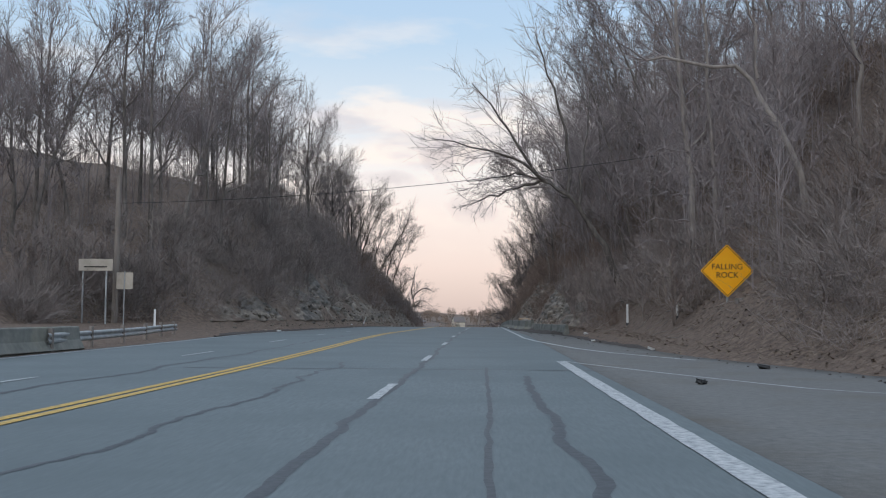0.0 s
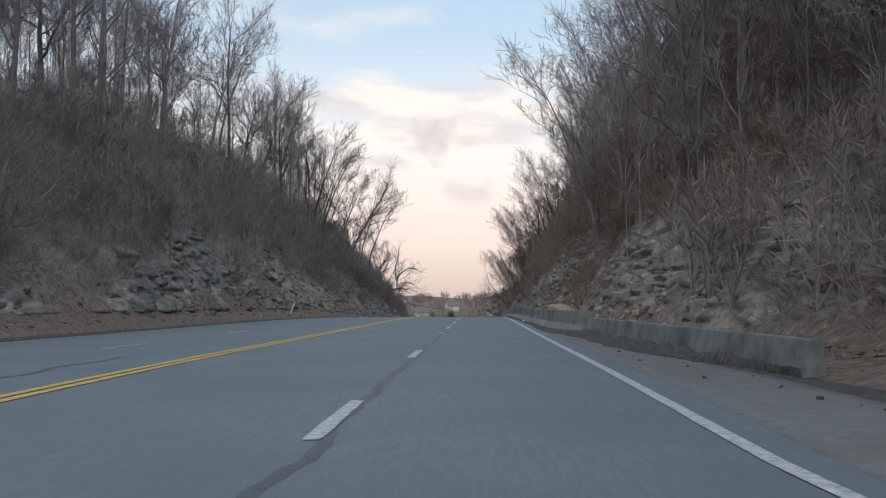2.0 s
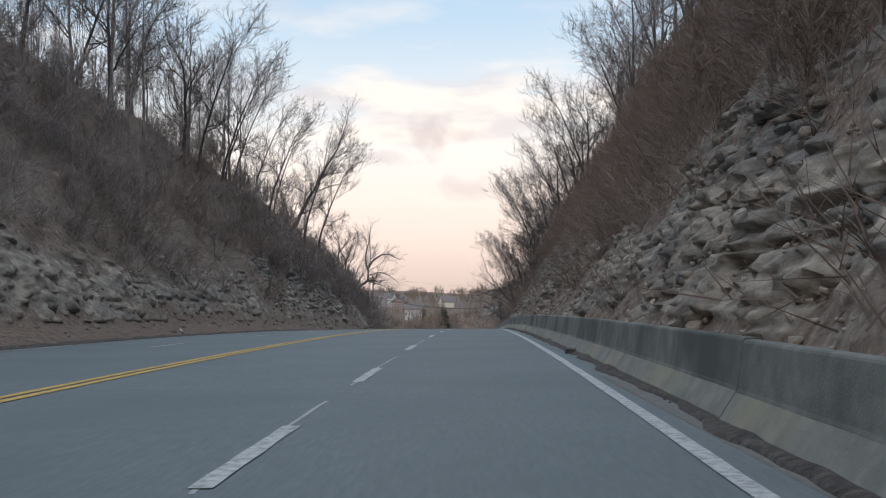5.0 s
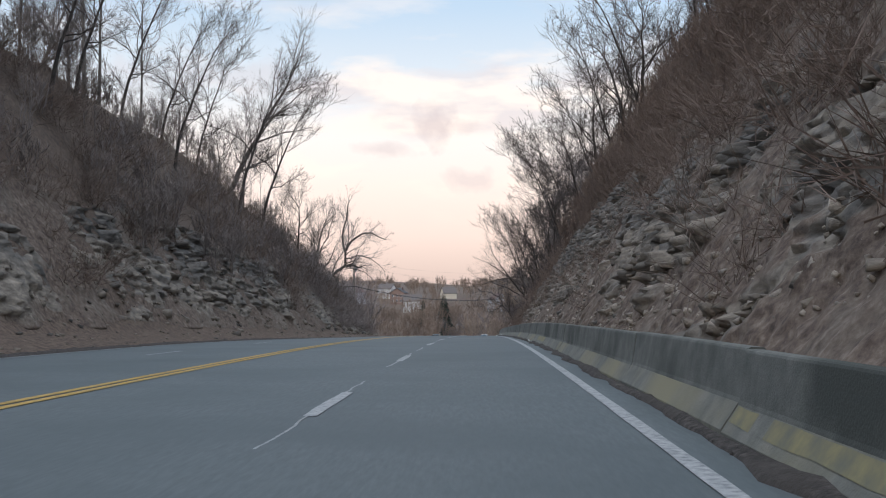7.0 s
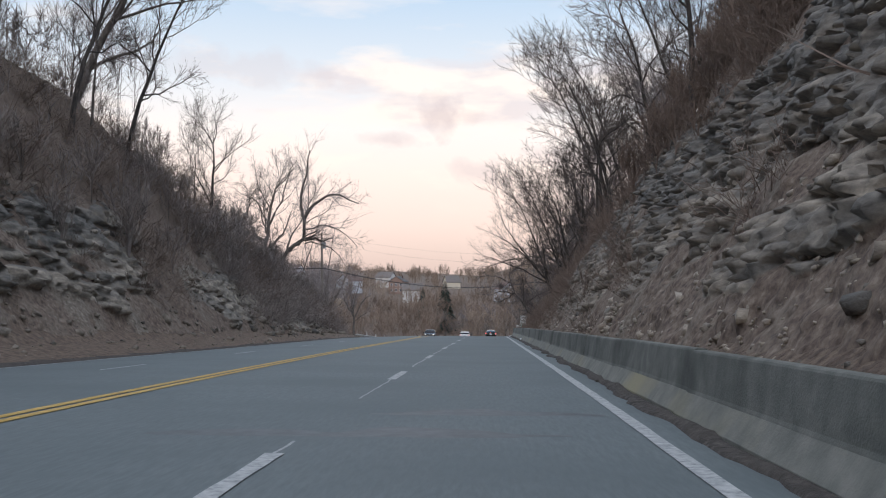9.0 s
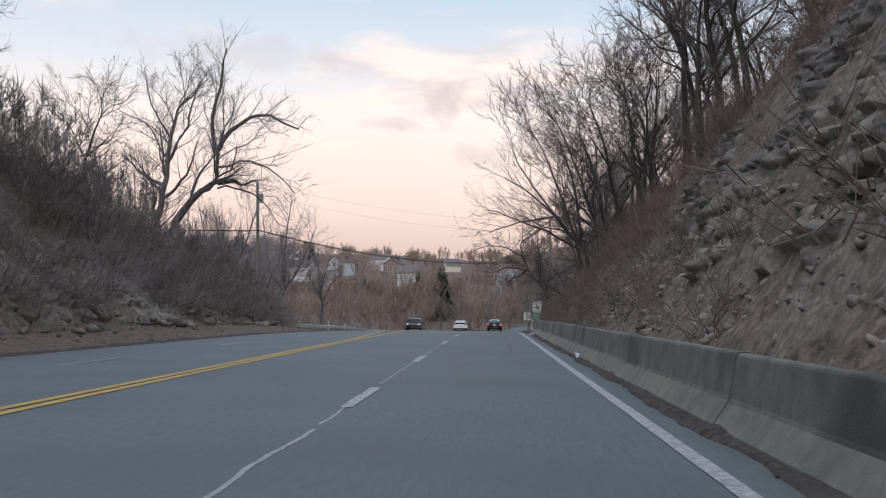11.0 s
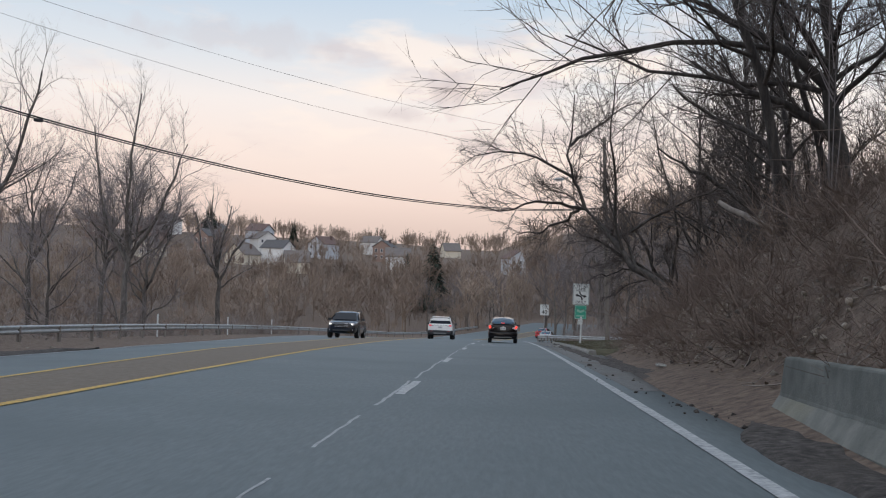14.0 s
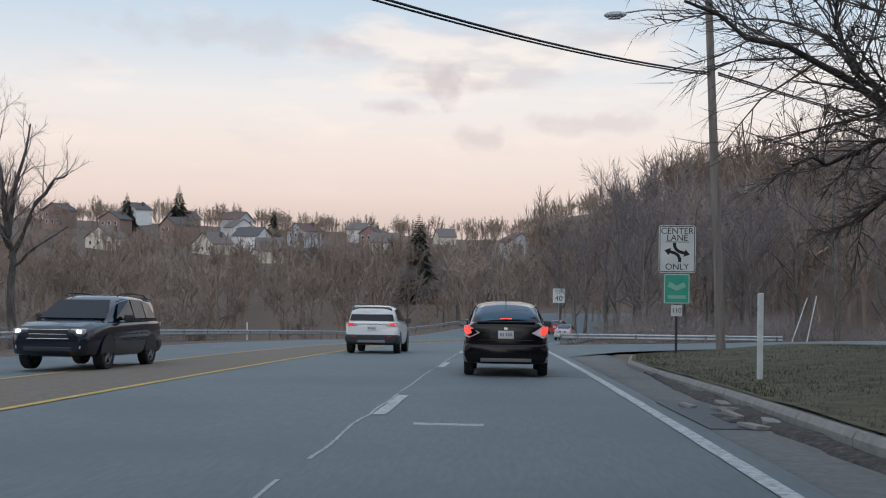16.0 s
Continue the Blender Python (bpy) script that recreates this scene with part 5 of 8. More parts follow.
special("tall dark tree on the end of the bank", (9.8, 300, 2), [(9.6, 300, 7), (9.2, 300.4, 11), (8.8, 300.5, 14)], 0.34, 208, [(0.20, [(9.4, 300.2, 8.5), (8.0, 300.5, 10.0), (6.2, 301, 10.8), (4.6, 301.5, 12)]), (0.18, [(9.6, 300, 6.8), (8.2, 300, 7.9), (6.8, 300.3, 8.2), (5.4, 301, 9.4)]), (0.12, [(9.0, 300.4, 9.5), (6.5, 302, 10.5), (3.5, 303, 10.4), (0.9, 304, 9.6), (-0.6, 304.5, 9.2)]), (0.10, [(9.2, 300.3, 8.4), (6.5, 301.5, 9.0), (4.0, 303, 9.6), (1.6, 304, 11.0)])], height=15, start=0.35, n1=10, n2=11, n3=7, n4=3, spread=0.34, bias=(-0.2, 0, 0), bark=DARKBARK)
special("spreading bare tree beside the verge", (12.5, 312, 1), [(12.2, 312, 5), (11.4, 312, 9), (11.0, 312, 12)], 0.30, 209, [(0.17, [(11.6, 312, 8), (10.0, 312.5, 9.5), (8.4, 313, 10.2), (6.8, 313, 11.5)])], height=14, start=0.28, n1=11, n2=9, n3=7, spread=0.36, bias=(-0.2, 0, 0), bark=DARKBARK)
special("broad bare tree behind the guard rail", (-28.4, 343, -2), [(-28.4, 343, 1.5), (-28.1, 343, 5.2), (-28.0, 343, 7.5)], 0.34, 210, [(0.19, [(-28.2, 343, 4.6), (-29.6, 343, 7.0), (-30.6, 343, 10.5), (-31, 343, 15)]), (0.19, [(-28.1, 343, 5.2), (-26.4, 342.6, 7.4), (-24.8, 342.3, 10.4), (-23.6, 342, 13.6)]), (0.16, [(-28.1, 343, 5.8), (-28.0, 341.8, 9.2), (-27.2, 341, 13), (-26.8, 341, 17)])], height=15, start=0.55, n1=9, n2=12, n3=9, n4=4, spread=0.40, leaders=4, crook=0.11, lift=0.07)
special("wide bare tree on the slope below the road", (-32.5, 328, -3), [(-32.5, 328, 2), (-32.3, 328, 6), (-32.0, 328, 8)], 0.32, 217, [(0.18, [(-32.3, 328, 5.5), (-30.4, 328, 8), (-28.6, 327.6, 11.5), (-27.6, 327, 15)]), (0.16, [(-32.3, 328, 6), (-34, 328, 9), (-35, 328, 14)])], height=15, start=0.5, n1=9, n2=11, n3=8, n4=4, spread=0.40, leaders=4, crook=0.11, lift=0.07)
special("broad twiggy tree below the guard rail", (-33, 350, -4), [(-33, 350, 1), (-32.8, 350, 5), (-32.6, 350, 7)], 0.30, 219, [(0.16, [(-32.8, 350, 4.5), (-31, 350, 8), (-29.6, 350, 12)])], height=14, start=0.5, n1=9, n2=11, n3=8, n4=4, spread=0.40, leaders=4, crook=0.11, lift=0.07)
special("full-crowned bare tree in the hollow", (-35, 364, -6), [(-35, 364, -1), (-34.8, 364, 4), (-34.6, 364, 7)], 0.30, 220, [(0.16, [(-34.8, 364, 3.5), (-32.8, 364, 8), (-31.5, 364, 12)])], height=16, start=0.45, n1=9, n2=11, n3=8, n4=4, spread=0.38, leaders=4, crook=0.11, lift=0.08)
special("round-headed bare tree in the hollow", (-40, 352, -6), [(-40, 352, -1), (-40, 352, 5), (-39.8, 352, 9)], 0.32, 221, [(0.16, [(-40, 352, 5), (-37.6, 352, 9), (-36.2, 352, 13)])], height=17, start=0.45, n1=9, n2=11, n3=8, n4=4, spread=0.38, leaders=4, crook=0.11, lift=0.08)
special("stubby pruned tree behind the guard rail", (-25.9, 358.6, -3), [(-25.9, 358.6, 0.6), (-26.0, 358.6, 4.4), (-26.2, 358.6, 6.0)], 0.33, 211, [(0.15, [(-26.0, 358.6, 4.2), (-24.7, 358.4, 7.0), (-23.7, 358.4, 8.2), (-22.9, 358.4, 8.6)]), (0.15, [(-26.1, 358.6, 5.4), (-25.6, 358.4, 8.4), (-24.9, 358.4, 11.2)]), (0.15, [(-26.1, 358.6, 5.4), (-26.6, 358.4, 8.6), (-26.6, 358.4, 12.2)]), (0.15, [(-26.1, 358.6, 4.8), (-27.6, 358.4, 7.6), (-28.2, 358.4, 10.6)])], height=10, start=0.6, n1=5, n2=9, n3=5, n4=2, spread=0.34, leaders=4, crook=0.10, lift=0.10)
special("large dark tree with limbs reaching over the grass", (10.9, 326, 1), [(10.4, 325.8, 2.6), (9.2, 325.5, 3.4), (7.7, 325.3, 4.2), (6.4, 325.3, 5.2)], 0.26, 214, [(0.10, [(7.7, 325.3, 4.2), (6.4, 325.3, 5.1), (5.3, 325.3, 5.8), (4.1, 325.3, 6.2), (2.9, 325.3, 6.8)]), (0.075, [(7.7, 325.3, 3.9), (6.4, 325.3, 4.4), (5.6, 325.3, 4.0), (4.8, 325.3, 3.9)]), (0.10, [(8.4, 325.4, 3.8), (7.6, 325.6, 6.0), (6.0, 325.8, 7.6), (4.6, 326, 9.2)]), (0.10, [(9.0, 325.4, 3.6), (9.4, 325.6, 7.0), (8.4, 325.8, 10), (7.8, 326, 13)])], height=10, start=0.4, n1=6, n2=14, n3=9, n4=4, spread=0.32, crook=0.13, lift=0.02, droop=0.03, leaders=2, bark=DARKBARK)
special("spreading bare tree behind the grass verge", (17.5, 336, 1), [(17.2, 336, 5), (16.6, 336, 9), (16, 336, 11)], 0.30, 215, [(0.17, [(17, 336, 6.5), (15.2, 336, 8.4), (13.6, 336, 9.4), (12.2, 336, 10.8)])], height=14, start=0.25, n1=11, n2=9, n3=7, spread=0.38, bias=(-0.15, 0, 0.0), crook=0.14)
special("tall trunk with dark limbs beside the verge", (12.6, 321, 1), [(12.5, 321, 6), (12.2, 321.2, 10), (11.8, 321.4, 14)], 0.30, 218, [(0.16, [(12.4, 321, 7), (10.6, 321, 8.6), (9.0, 321, 9.2), (7.4, 321.3, 10.4)])], height=15, start=0.4, n1=9, n2=9, n3=7, spread=0.34, bias=(-0.1, 0, 0.0), crook=0.13, bark=DARKBARK)


# ---- dry brush ----
def clump(seed, stems):
    """A rounded leafless bush of fine arching stems with pointed side twigs, as triangles."""
    rng = np.random.default_rng(seed)
    az, tilt = rng.uniform(0, 2 * np.pi, stems), np.arccos(rng.uniform(0.25, 1.0, stems))
    d = np.stack([np.cos(az) * np.sin(tilt), np.sin(az) * np.sin(tilt), np.cos(tilt)], 1)
    L = rng.uniform(0.55, 1.15, stems)[:, None]
    p0 = np.stack([rng.normal(0, 0.22, stems), rng.normal(0, 0.22, stems), np.full(stems, -0.1)], 1)
    p1 = p0 + d * L * 0.6
    p2 = p1 + (d + rng.normal(0, 0.3, (stems, 3)) - np.array([0, 0, 0.15])) * L * 0.5
    V, F = Points(), []

    def spikes(a, b, w):
        s = np.cross(b - a, rng.normal(0, 1, a.shape))
        s *= w / (np.linalg.norm(s, axis=1)[:, None] + 1e-9)
        o, n = size(V), len(a)
        V.append(np.concatenate([a - s, a + s, b]))
        i = np.arange(n)
        F.append(np.stack([i, i + n, i + 2 * n], 1) + o)

    spikes(p0, p1 + (p2 - p1) * 0.3, 0.0085)
    spikes(p1, p2, 0.0065)
    k = 9
    a, b = np.repeat(p0, k, 0), np.repeat(p2, k, 0)
    q = a + (np.repeat(p1, k, 0) - a) * 1.0 * rng.uniform(0.3, 1, (stems * k, 1))
    far = rng.random((stems * k, 1)) < 0.55
    q = np.where(far, np.repeat(p1, k, 0) + (b - np.repeat(p1, k, 0)) * rng.random((stems * k, 1)), q)
    e = np.repeat(d, k, 0) + rng.normal(0, 0.6, (stems * k, 3))
    spikes(q, q + e * rng.uniform(0.18, 0.42, (stems * k, 1)), 0.0055)
    return np.concatenate(V), np.concatenate(F)


CLUMPS = [clump(s, 26) for s in range(5)]


def brush(name, seed, count, pick, mat, label):
    rng = random.Random(seed)
    V, F, o, n = [], [], 0, 0
    while n < count:
        got = pick(rng)
        if got is None:
            continue
        x, y, z, s = got
        v, f = CLUMPS[rng.randrange(5)]
        a = rng.uniform(0, 6.28)
        ca, sa = math.cos(a), math.sin(a)
        k = np.array([[ca, -sa, 0], [sa, ca, 0], [0, 0, rng.uniform(0.8, 1.3)]])
        V.append(v @ k.T * s + np.array([x, y, z]))
        F.append(f + o)
        o += len(v)
        n += 1
    return tagged(new(name, mk(name, np.concatenate(V), np.concatenate(F), mat)), label, "brush", kind="stuff")


def pick_left(rng, y0=46, y1=150):
    y = rng.uniform(y0, y1)
    top = max(float(top_left(y)), 0.5)
    h = rng.uniform(0.12, 1.05) * top
    if float(rockiness(-1, np.float64(y), np.float64(h), 57)[0]) > 0.5 and rng.random() < 0.8:
        return None
    x, z = face_point(-1, y, h)
    x -= max(0, rng.gauss(0, 1.0)) if h > top * 0.95 else 0
    return x, y, max(z, float(ground_z(x, y))) - 0.1, rng.uniform(1.1, 2.4)


def pick_left_top(rng):
    y = rng.uniform(24, 300)
    d = crest_l(y) + rng.uniform(-1, 12)
    x = float(road_c(y)) - d
    return x, y, float(ground_z(x, y)) - 0.1, rng.uniform(1.5, 3.0)


def pick_right(rng):
    y = rng.uniform(30, 306)
    top = float(top_right(y))
    u = rng.uniform(0.02, 1.1)
    want = np.interp(y, [30, 62, 105, 130, 175, 200, 240, 270, 306], [1.2, 1.1, 0.9, 0.8, 0.7, 0.55, 0.4, 0.35, 0.5]) * np.interp(u * top, [0, 1.5, 3, 5, 9, 22], [0.35, 0.3, 0.5, 1.0, 1.6, 1.6])
    if rng.random() > want or (28 < y < 36 and u < 0.12):
        return None
    if u > 1.0:
        x = float(road_c(y)) + crest_r(y) + rng.uniform(0, 7)
        return x, y, float(ground_z(x, y)) - 0.1, rng.uniform(1.3, 2.6)
    if float(rockiness(1, np.float64(y), np.float64(u * top), 31)[0]) > 0.4 and rng.random() < 0.9:
        return None
    x, z = face_point(1, y, u * top)
    return x, y, max(z, float(ground_z(x, y))) - 0.15, rng.uniform(0.8, 2.0)


def pick_upper(rng):
    y = rng.uniform(56, 236)
    h = rng.uniform(1.8, 14.0)
    if h > float(top_right(y)) or rng.random() > float(np.interp(y, [56, 150, 185, 236], [1.0, 1.0, 0.5, 0.35])) * float(np.interp(h, [2, 5, 8], [0.4, 0.8, 1.0])):
        return None
    if float(rockiness(1, np.float64(y), np.float64(h), 31)[0]) > 0.5:
        return None
    x, z = face_point(1, y, h)
    return x, y, max(z, float(ground_z(x, y))) - 0.2, rng.uniform(1.1, 2.1)


def pick_rail(rng):
    y = rng.uniform(302, 440)
    d = rng.uniform(19.5, 44)
    x = float(road_c(min(y, 372))) - d
    return x, y, float(ground_z(x, y)) - 0.1, rng.uniform(1.0, 2.2)


def pick_far_right(rng):
    y = rng.uniform(366, 450)
    x = rng.uniform(26, 80)
    return x, y, float(ground_z(x, y)) - 0.1, rng.uniform(1.2, 2.6)


def pick_end_left(rng):
    y = rng.uniform(236, 304)
    h = rng.uniform(0.05, 1.0) * max(float(top_left(y)), 0.6)
    x, z = face_point(-1, y, h)
    return x, y, float(ground_z(x, y)) - 0.1, rng.uniform(0.9, 2.2)


def pick_end_right(rng):
    y = rng.uniform(236, 319)
    h = rng.uniform(0.0, 1.0) * max(float(top_right(y)), 0.6)
    x, z = face_point(1, y, h)
    return x, y, float(ground_z(x, y)) - 0.15, rng.uniform(0.45, 1.3)


brush("left_slope_brush", 68, 420, pick_end_left, BRUSH, "dense grey-brown leafless brush on an earth slope")
brush("right_slope_brush", 69, 400, pick_end_right, BRUSHRED, "rusty brown twigs and brush on an earth slope")


def leaf_litter(name, seed, count, pick, label):
    """Dead leaves and bits of stick lying on the slope."""
    rng = np.random.default_rng(seed)
    P = pick(rng, count)
    a, s = rng.uniform(0, 6.28, count), rng.uniform(0.02, 0.05, count)
    L = s * rng.uniform(1.0, 2.6, count)
    u = np.stack([np.cos(a), np.sin(a), rng.uniform(-0.4, 0.4, count)], 1) * L[:, None]
    w = np.stack([-np.sin(a), np.cos(a), rng.uniform(-0.3, 0.5, count)], 1) * s[:, None] * 0.6
    V = np.concatenate([P - u, P - w, P + u, P + w])
    i = np.arange(count)
    tagged(new(name, mk(name, V, np.stack([i, i + count, i + 2 * count, i + 3 * count], 1), LEAVES)), label, "leaves", kind="stuff")


def strewn(side, y0, y1, back, width):
    """Points on the ground along the foot of a bank."""
    def pick(rng, n):
        y = rng.uniform(y0, y1, n)
        d = (foot_right(y) if side > 0 else foot_left(y)) - back + np.abs(rng.normal(0, width, n))
        x = road_c(y) + side * d
        return np.stack([x, y, ground_z(x, y) + rng.uniform(0.0, 0.05, n)], 1)
    return pick


def fallen_sticks(name, seed, count, pick, label):
    """Dead sticks lying every way on the slope."""
    rng = np.random.default_rng(seed)
    P = pick(rng, count)
    V, F = Points(), []
    for p in P:
        a = rng.uniform(0, 6.28)
        L = rng.uniform(0.25, 1.1)
        d = np.array([math.cos(a) * L, math.sin(a) * L, 0.0])
        q = p + d
        d[2] = float(ground_z(q[0], q[1])) - float(ground_z(p[0], p[1]))
        line = np.stack([p + d * u + rng.normal(0, 0.04, 3) + np.array([0, 0, 0.05]) for u in (0, 0.4, 0.75, 1)])
        add_tube(line, rng.uniform(0.006, 0.015) * np.array([1, 0.9, 0.7, 0.4]), 4, V, F)
    tagged(new(name, mk(name, np.concatenate(V), np.concatenate(F), PALEBARK)), label, "sticks", kind="stuff")


fallen_sticks("verge_sticks", 12, 240, strewn(1, 12, 62, 0.3, 3.0), "pale dead sticks lying on the wooded bank")
fallen_sticks("slope_sticks", 13, 300, strewn(1, 240, 320, 0.2, 2.4), "pale dead sticks lying on the earth slope")
leaf_litter("left_leaf_litter", 9, 7000, strewn(-1, 236, 304, 0.8, 2.2), "dead brown leaves and sticks under the brush")
leaf_litter("slope_leaf_litter", 7, 9000, strewn(1, 236, 320, 0.5, 2.4), "dead brown leaves and sticks on the slope")
leaf_litter("verge_leaf_litter", 8, 8000, strewn(1, 12, 66, 0.8, 2.0), "dead brown leaves and sticks beside the road")
brush("left_bank_brush", 61, 360, pick_left, BRUSH, "dense grey-brown leafless brush on the bank")
brush("left_bank_red_brush", 59, 420, lambda r: pick_left(r, 140, 300), BRUSHRED, "rusty brown leafless brush on the bank")
brush("upper_slope_brush", 60, 700, pick_upper, BRUSHRED, "rusty brown leafless brush over the rock")
brush("left_top_brush", 62, 180, pick_left_top, BRUSH, "dense grey-brown leafless brush under the trees")
brush("right_bank_brush", 63, 1000, pick_right, BRUSHRED, "rusty brown leafless brush on the rocky slope")
def pick_verge(rng):
    y = rng.uniform(8, 62)
    d = float(foot_right(y)) + abs(rng.gauss(0, 4.5)) + (0.2 if y < 28 or y > 50 else 1.1)
    x = float(road_c(y)) + d
    if y < 36 and abs(x - 0.236 * y) < 1.5:
        return None
    return x, y, float(ground_z(x, y)) - 0.1, rng.uniform(0.7, 1.9)


brush("verge_brush", 67, 330, pick_verge, BRUSH, "dark leafless brush and briars on the wooded bank")


def pick_corner(rng):
    y = rng.uniform(371, 446)
    x = float(road_c(y)) + rng.uniform(4.4, 24)
    return x, y, float(ground_z(x, y)) - 0.1, rng.uniform(1.6, 3.2)


brush("corner_brush", 66, 200, pick_corner, BRUSH, "dry leafless thicket inside the bend")
brush("rail_brush", 64, 280, pick_rail, BRUSH, "dry leafless thicket behind the guard rail")
brush("side_street_brush", 65, 140, pick_far_right, BRUSH, "dry leafless thicket beyond the side street")


# ---- vehicles ----
GLASSDARK = plain("dark_car_glass", (0.008, 0.010, 0.015), 0.06)
GLASSDARK.node_tree.nodes["Principled BSDF"].inputs["Specular IOR Level"].default_value = 0.22
MIRRORGLASS = plain("mirror_glass", (0.10, 0.11, 0.12), 0.12, 0.6)
# blue of the mirrored sky put into the glass tint, strengthened by a raised IOR
REARGLASS = plain("sloping_rear_glass_sky_tint", (0.012, 0.018, 0.026), 0.03)
REARGLASS.node_tree.nodes["Principled BSDF"].inputs["IOR"].default_value = 1.9
REARGLASS.node_tree.nodes["Principled BSDF"].inputs["Specular Tint"].default_value = (0.45, 0.75, 1.0, 1)
TYRE = plain("tyre_rubber", (0.018, 0.018, 0.018), 0.9)
RIM = plain("alloy_rim", (0.35, 0.35, 0.36), 0.35, 0.8)
BLACKTRIM = plain("black_trim", (0.025, 0.025, 0.027), 0.6)
CARWHITE = plain("white_car_paint", (0.84, 0.82, 0.79), 0.25, coat=0.6)
CARDARK = plain("dark_maroon_car_paint", (0.005, 0.0035, 0.0045), 0.12)
CARDARK.node_tree.nodes["Principled BSDF"].inputs["Specular IOR Level"].default_value = 0.3
CARBLUE = plain("dark_blue_car_paint", (0.008, 0.012, 0.022), 0.18, 0.0, coat=0.4)
CARSILVER = plain("silver_car_paint", (0.5, 0.5, 0.5), 0.28, 0.5, coat=0.6)
CARRED = plain("red_car_paint", (0.4, 0.03, 0.03), 0.25, coat=0.6)
LAMPRED = plain("lit_brake_lamp", (0.5, 0.02, 0.02), 0.3, emit=(1.0, 0.05, 0.025), strength=1.7)
LAMPDULL = plain("red_lamp_lens", (0.35, 0.02, 0.02), 0.25, emit=(1.0, 0.04, 0.04), strength=0.7)
LAMPCLEAR = plain("clear_lamp_lens", (0.55, 0.5, 0.5), 0.15)
LAMPHEAD = plain("lit_headlamp", (0.9, 0.9, 0.85), 0.2, emit=(1.0, 0.93, 0.8), strength=1.6)
CHROME = plain("chrome", (0.6, 0.6, 0.6), 0.15, 1.0)
PLATE = plain("number_plate", (0.62, 0.6, 0.55), 0.5)
PLATEBAR = plain("number_plate_marks", (0.2, 0.2, 0.28), 0.6)


def loft(sections, mat_name=None):
    """A closed skin through sections; each is y and a half outline from bottom middle to top middle."""
    bm = bmesh.new()
    rings = []
    for y, half in sections:
        ring = [bm.verts.new((x, y, z)) for x, z in half] + [bm.verts.new((-x, y, z)) for x, z in half[::-1]]
        rings.append(ring)
    n = len(rings[0])
    for a, b in zip(rings, rings[1:]):
        for k in range(n):
            bm.faces.new((a[k], a[(k + 1) % n], b[(k + 1) % n], b[k]))
    bm.faces.new(rings[0][::-1])
    bm.faces.new(rings[-1])
    bmesh.ops.recalc_face_normals(bm, faces=bm.faces[:])
    return bm


def soften(ob, width=0.03, seg=3):
    m = ob.modifiers.new("soft_edges", "BEVEL")
    m.width, m.segments, m.limit_method, m.angle_limit = width, seg, "ANGLE", radians(28)
    for p in ob.data.polygons:
        p.use_smooth = True
    return ob


def body_half(w, z0, z1, zb, tumble=0.02):
    """Half outline of the lower body: floor, sill, bulging side, belt."""
    return [(w * 0.55, z0), (w * 0.93, z0 + 0.03), (w * 0.985, z0 + 0.16), (w, z0 + (zb - z0) * 0.5), (w * 0.985, zb - 0.10), (w * 0.95, zb - 0.01), (w * 0.80, z1), (w * 0.30, z1 + 0.015)]


def cabin_half(wb, wt, z0, z1):
    """Half outline of a cabin: sides that lean in and round over into the roof."""
    pts = [(wb * 0.5, z0), (wb, z0)]
    h = z1 - z0
    knee = wb + (wt - wb) * 0.72
    pts.append((wb + (knee - wb) * 0.5, z0 + h * 0.36))
    pts.append((knee, z0 + h * 0.70))
    for a in (20, 42, 62, 78):
        pts.append((knee * (0.30 + 0.70 * math.cos(radians(a))), z0 + h * (0.70 + 0.30 * math.sin(radians(a)) ** 0.9)))
    pts.append((wt * 0.16, z1))
    return pts


def wheel(car, x, y, r, width):
    side = 1 if x > 0 else -1
    w = new("wheel")
    w.parent = car
    w.location = (x, y, r)
    prof = [(r * 0.66, -width / 2), (r * 0.94, -width / 2), (r, -width * 0.36), (r, width * 0.36), (r * 0.94, width / 2), (r * 0.66, width / 2)]
    bm = bmesh.new()
    n = 24
    rings = [[bm.verts.new((px, rr * math.cos(2 * math.pi * k / n), rr * math.sin(2 * math.pi * k / n))) for k in range(n)] for rr, px in prof]
    for a, b in zip(rings, rings[1:] + rings[:1]):
        for k in range(n):
            bm.faces.new((a[k], a[(k + 1) % n], b[(k + 1) % n], b[k]))
    bmesh.ops.recalc_face_normals(bm, faces=bm.faces[:])
    part("tyre", bm, TYRE, w)
    # five-spoked rim
    pieces = []
    for k in range(5):
        a = 2 * math.pi * k / 5
        pieces.append(box(0.04, r * 0.16, r * 0.6, (side * width * 0.36, -math.sin(a) * r * 0.33, math.cos(a) * r * 0.33), 0.008, Euler((a, 0, 0)).to_matrix()))
    hub = bmesh.new()
    bmesh.ops.create_cone(hub, cap_ends=True, segments=16, radius1=r * 0.16, radius2=r * 0.14, depth=0.06)
    hub.transform(Matrix.Translation((side * width * 0.36, 0, 0)) @ Matrix.Rotation(math.pi / 2, 4, "Y"))
    ringbm = bmesh.new()
    rr = [[ringbm.verts.new((side * px, q * r * math.cos(2 * math.pi * k / n), q * r * math.sin(2 * math.pi * k / n))) for k in range(n)] for q, px in ((0.68, width * 0.46), (0.60, width * 0.44), (0.58, width * 0.30), (0.66, width * 0.30))]
    for a, b in zip(rr, rr[1:] + rr[:1]):
        for k in range(n):
            ringbm.faces.new((a[k], a[(k + 1) % n], b[(k + 1) % n], b[k]))
    bmesh.ops.recalc_face_normals(ringbm, faces=ringbm.faces[:])
    part("rim", join(ringbm, hub, *pieces), RIM, w)


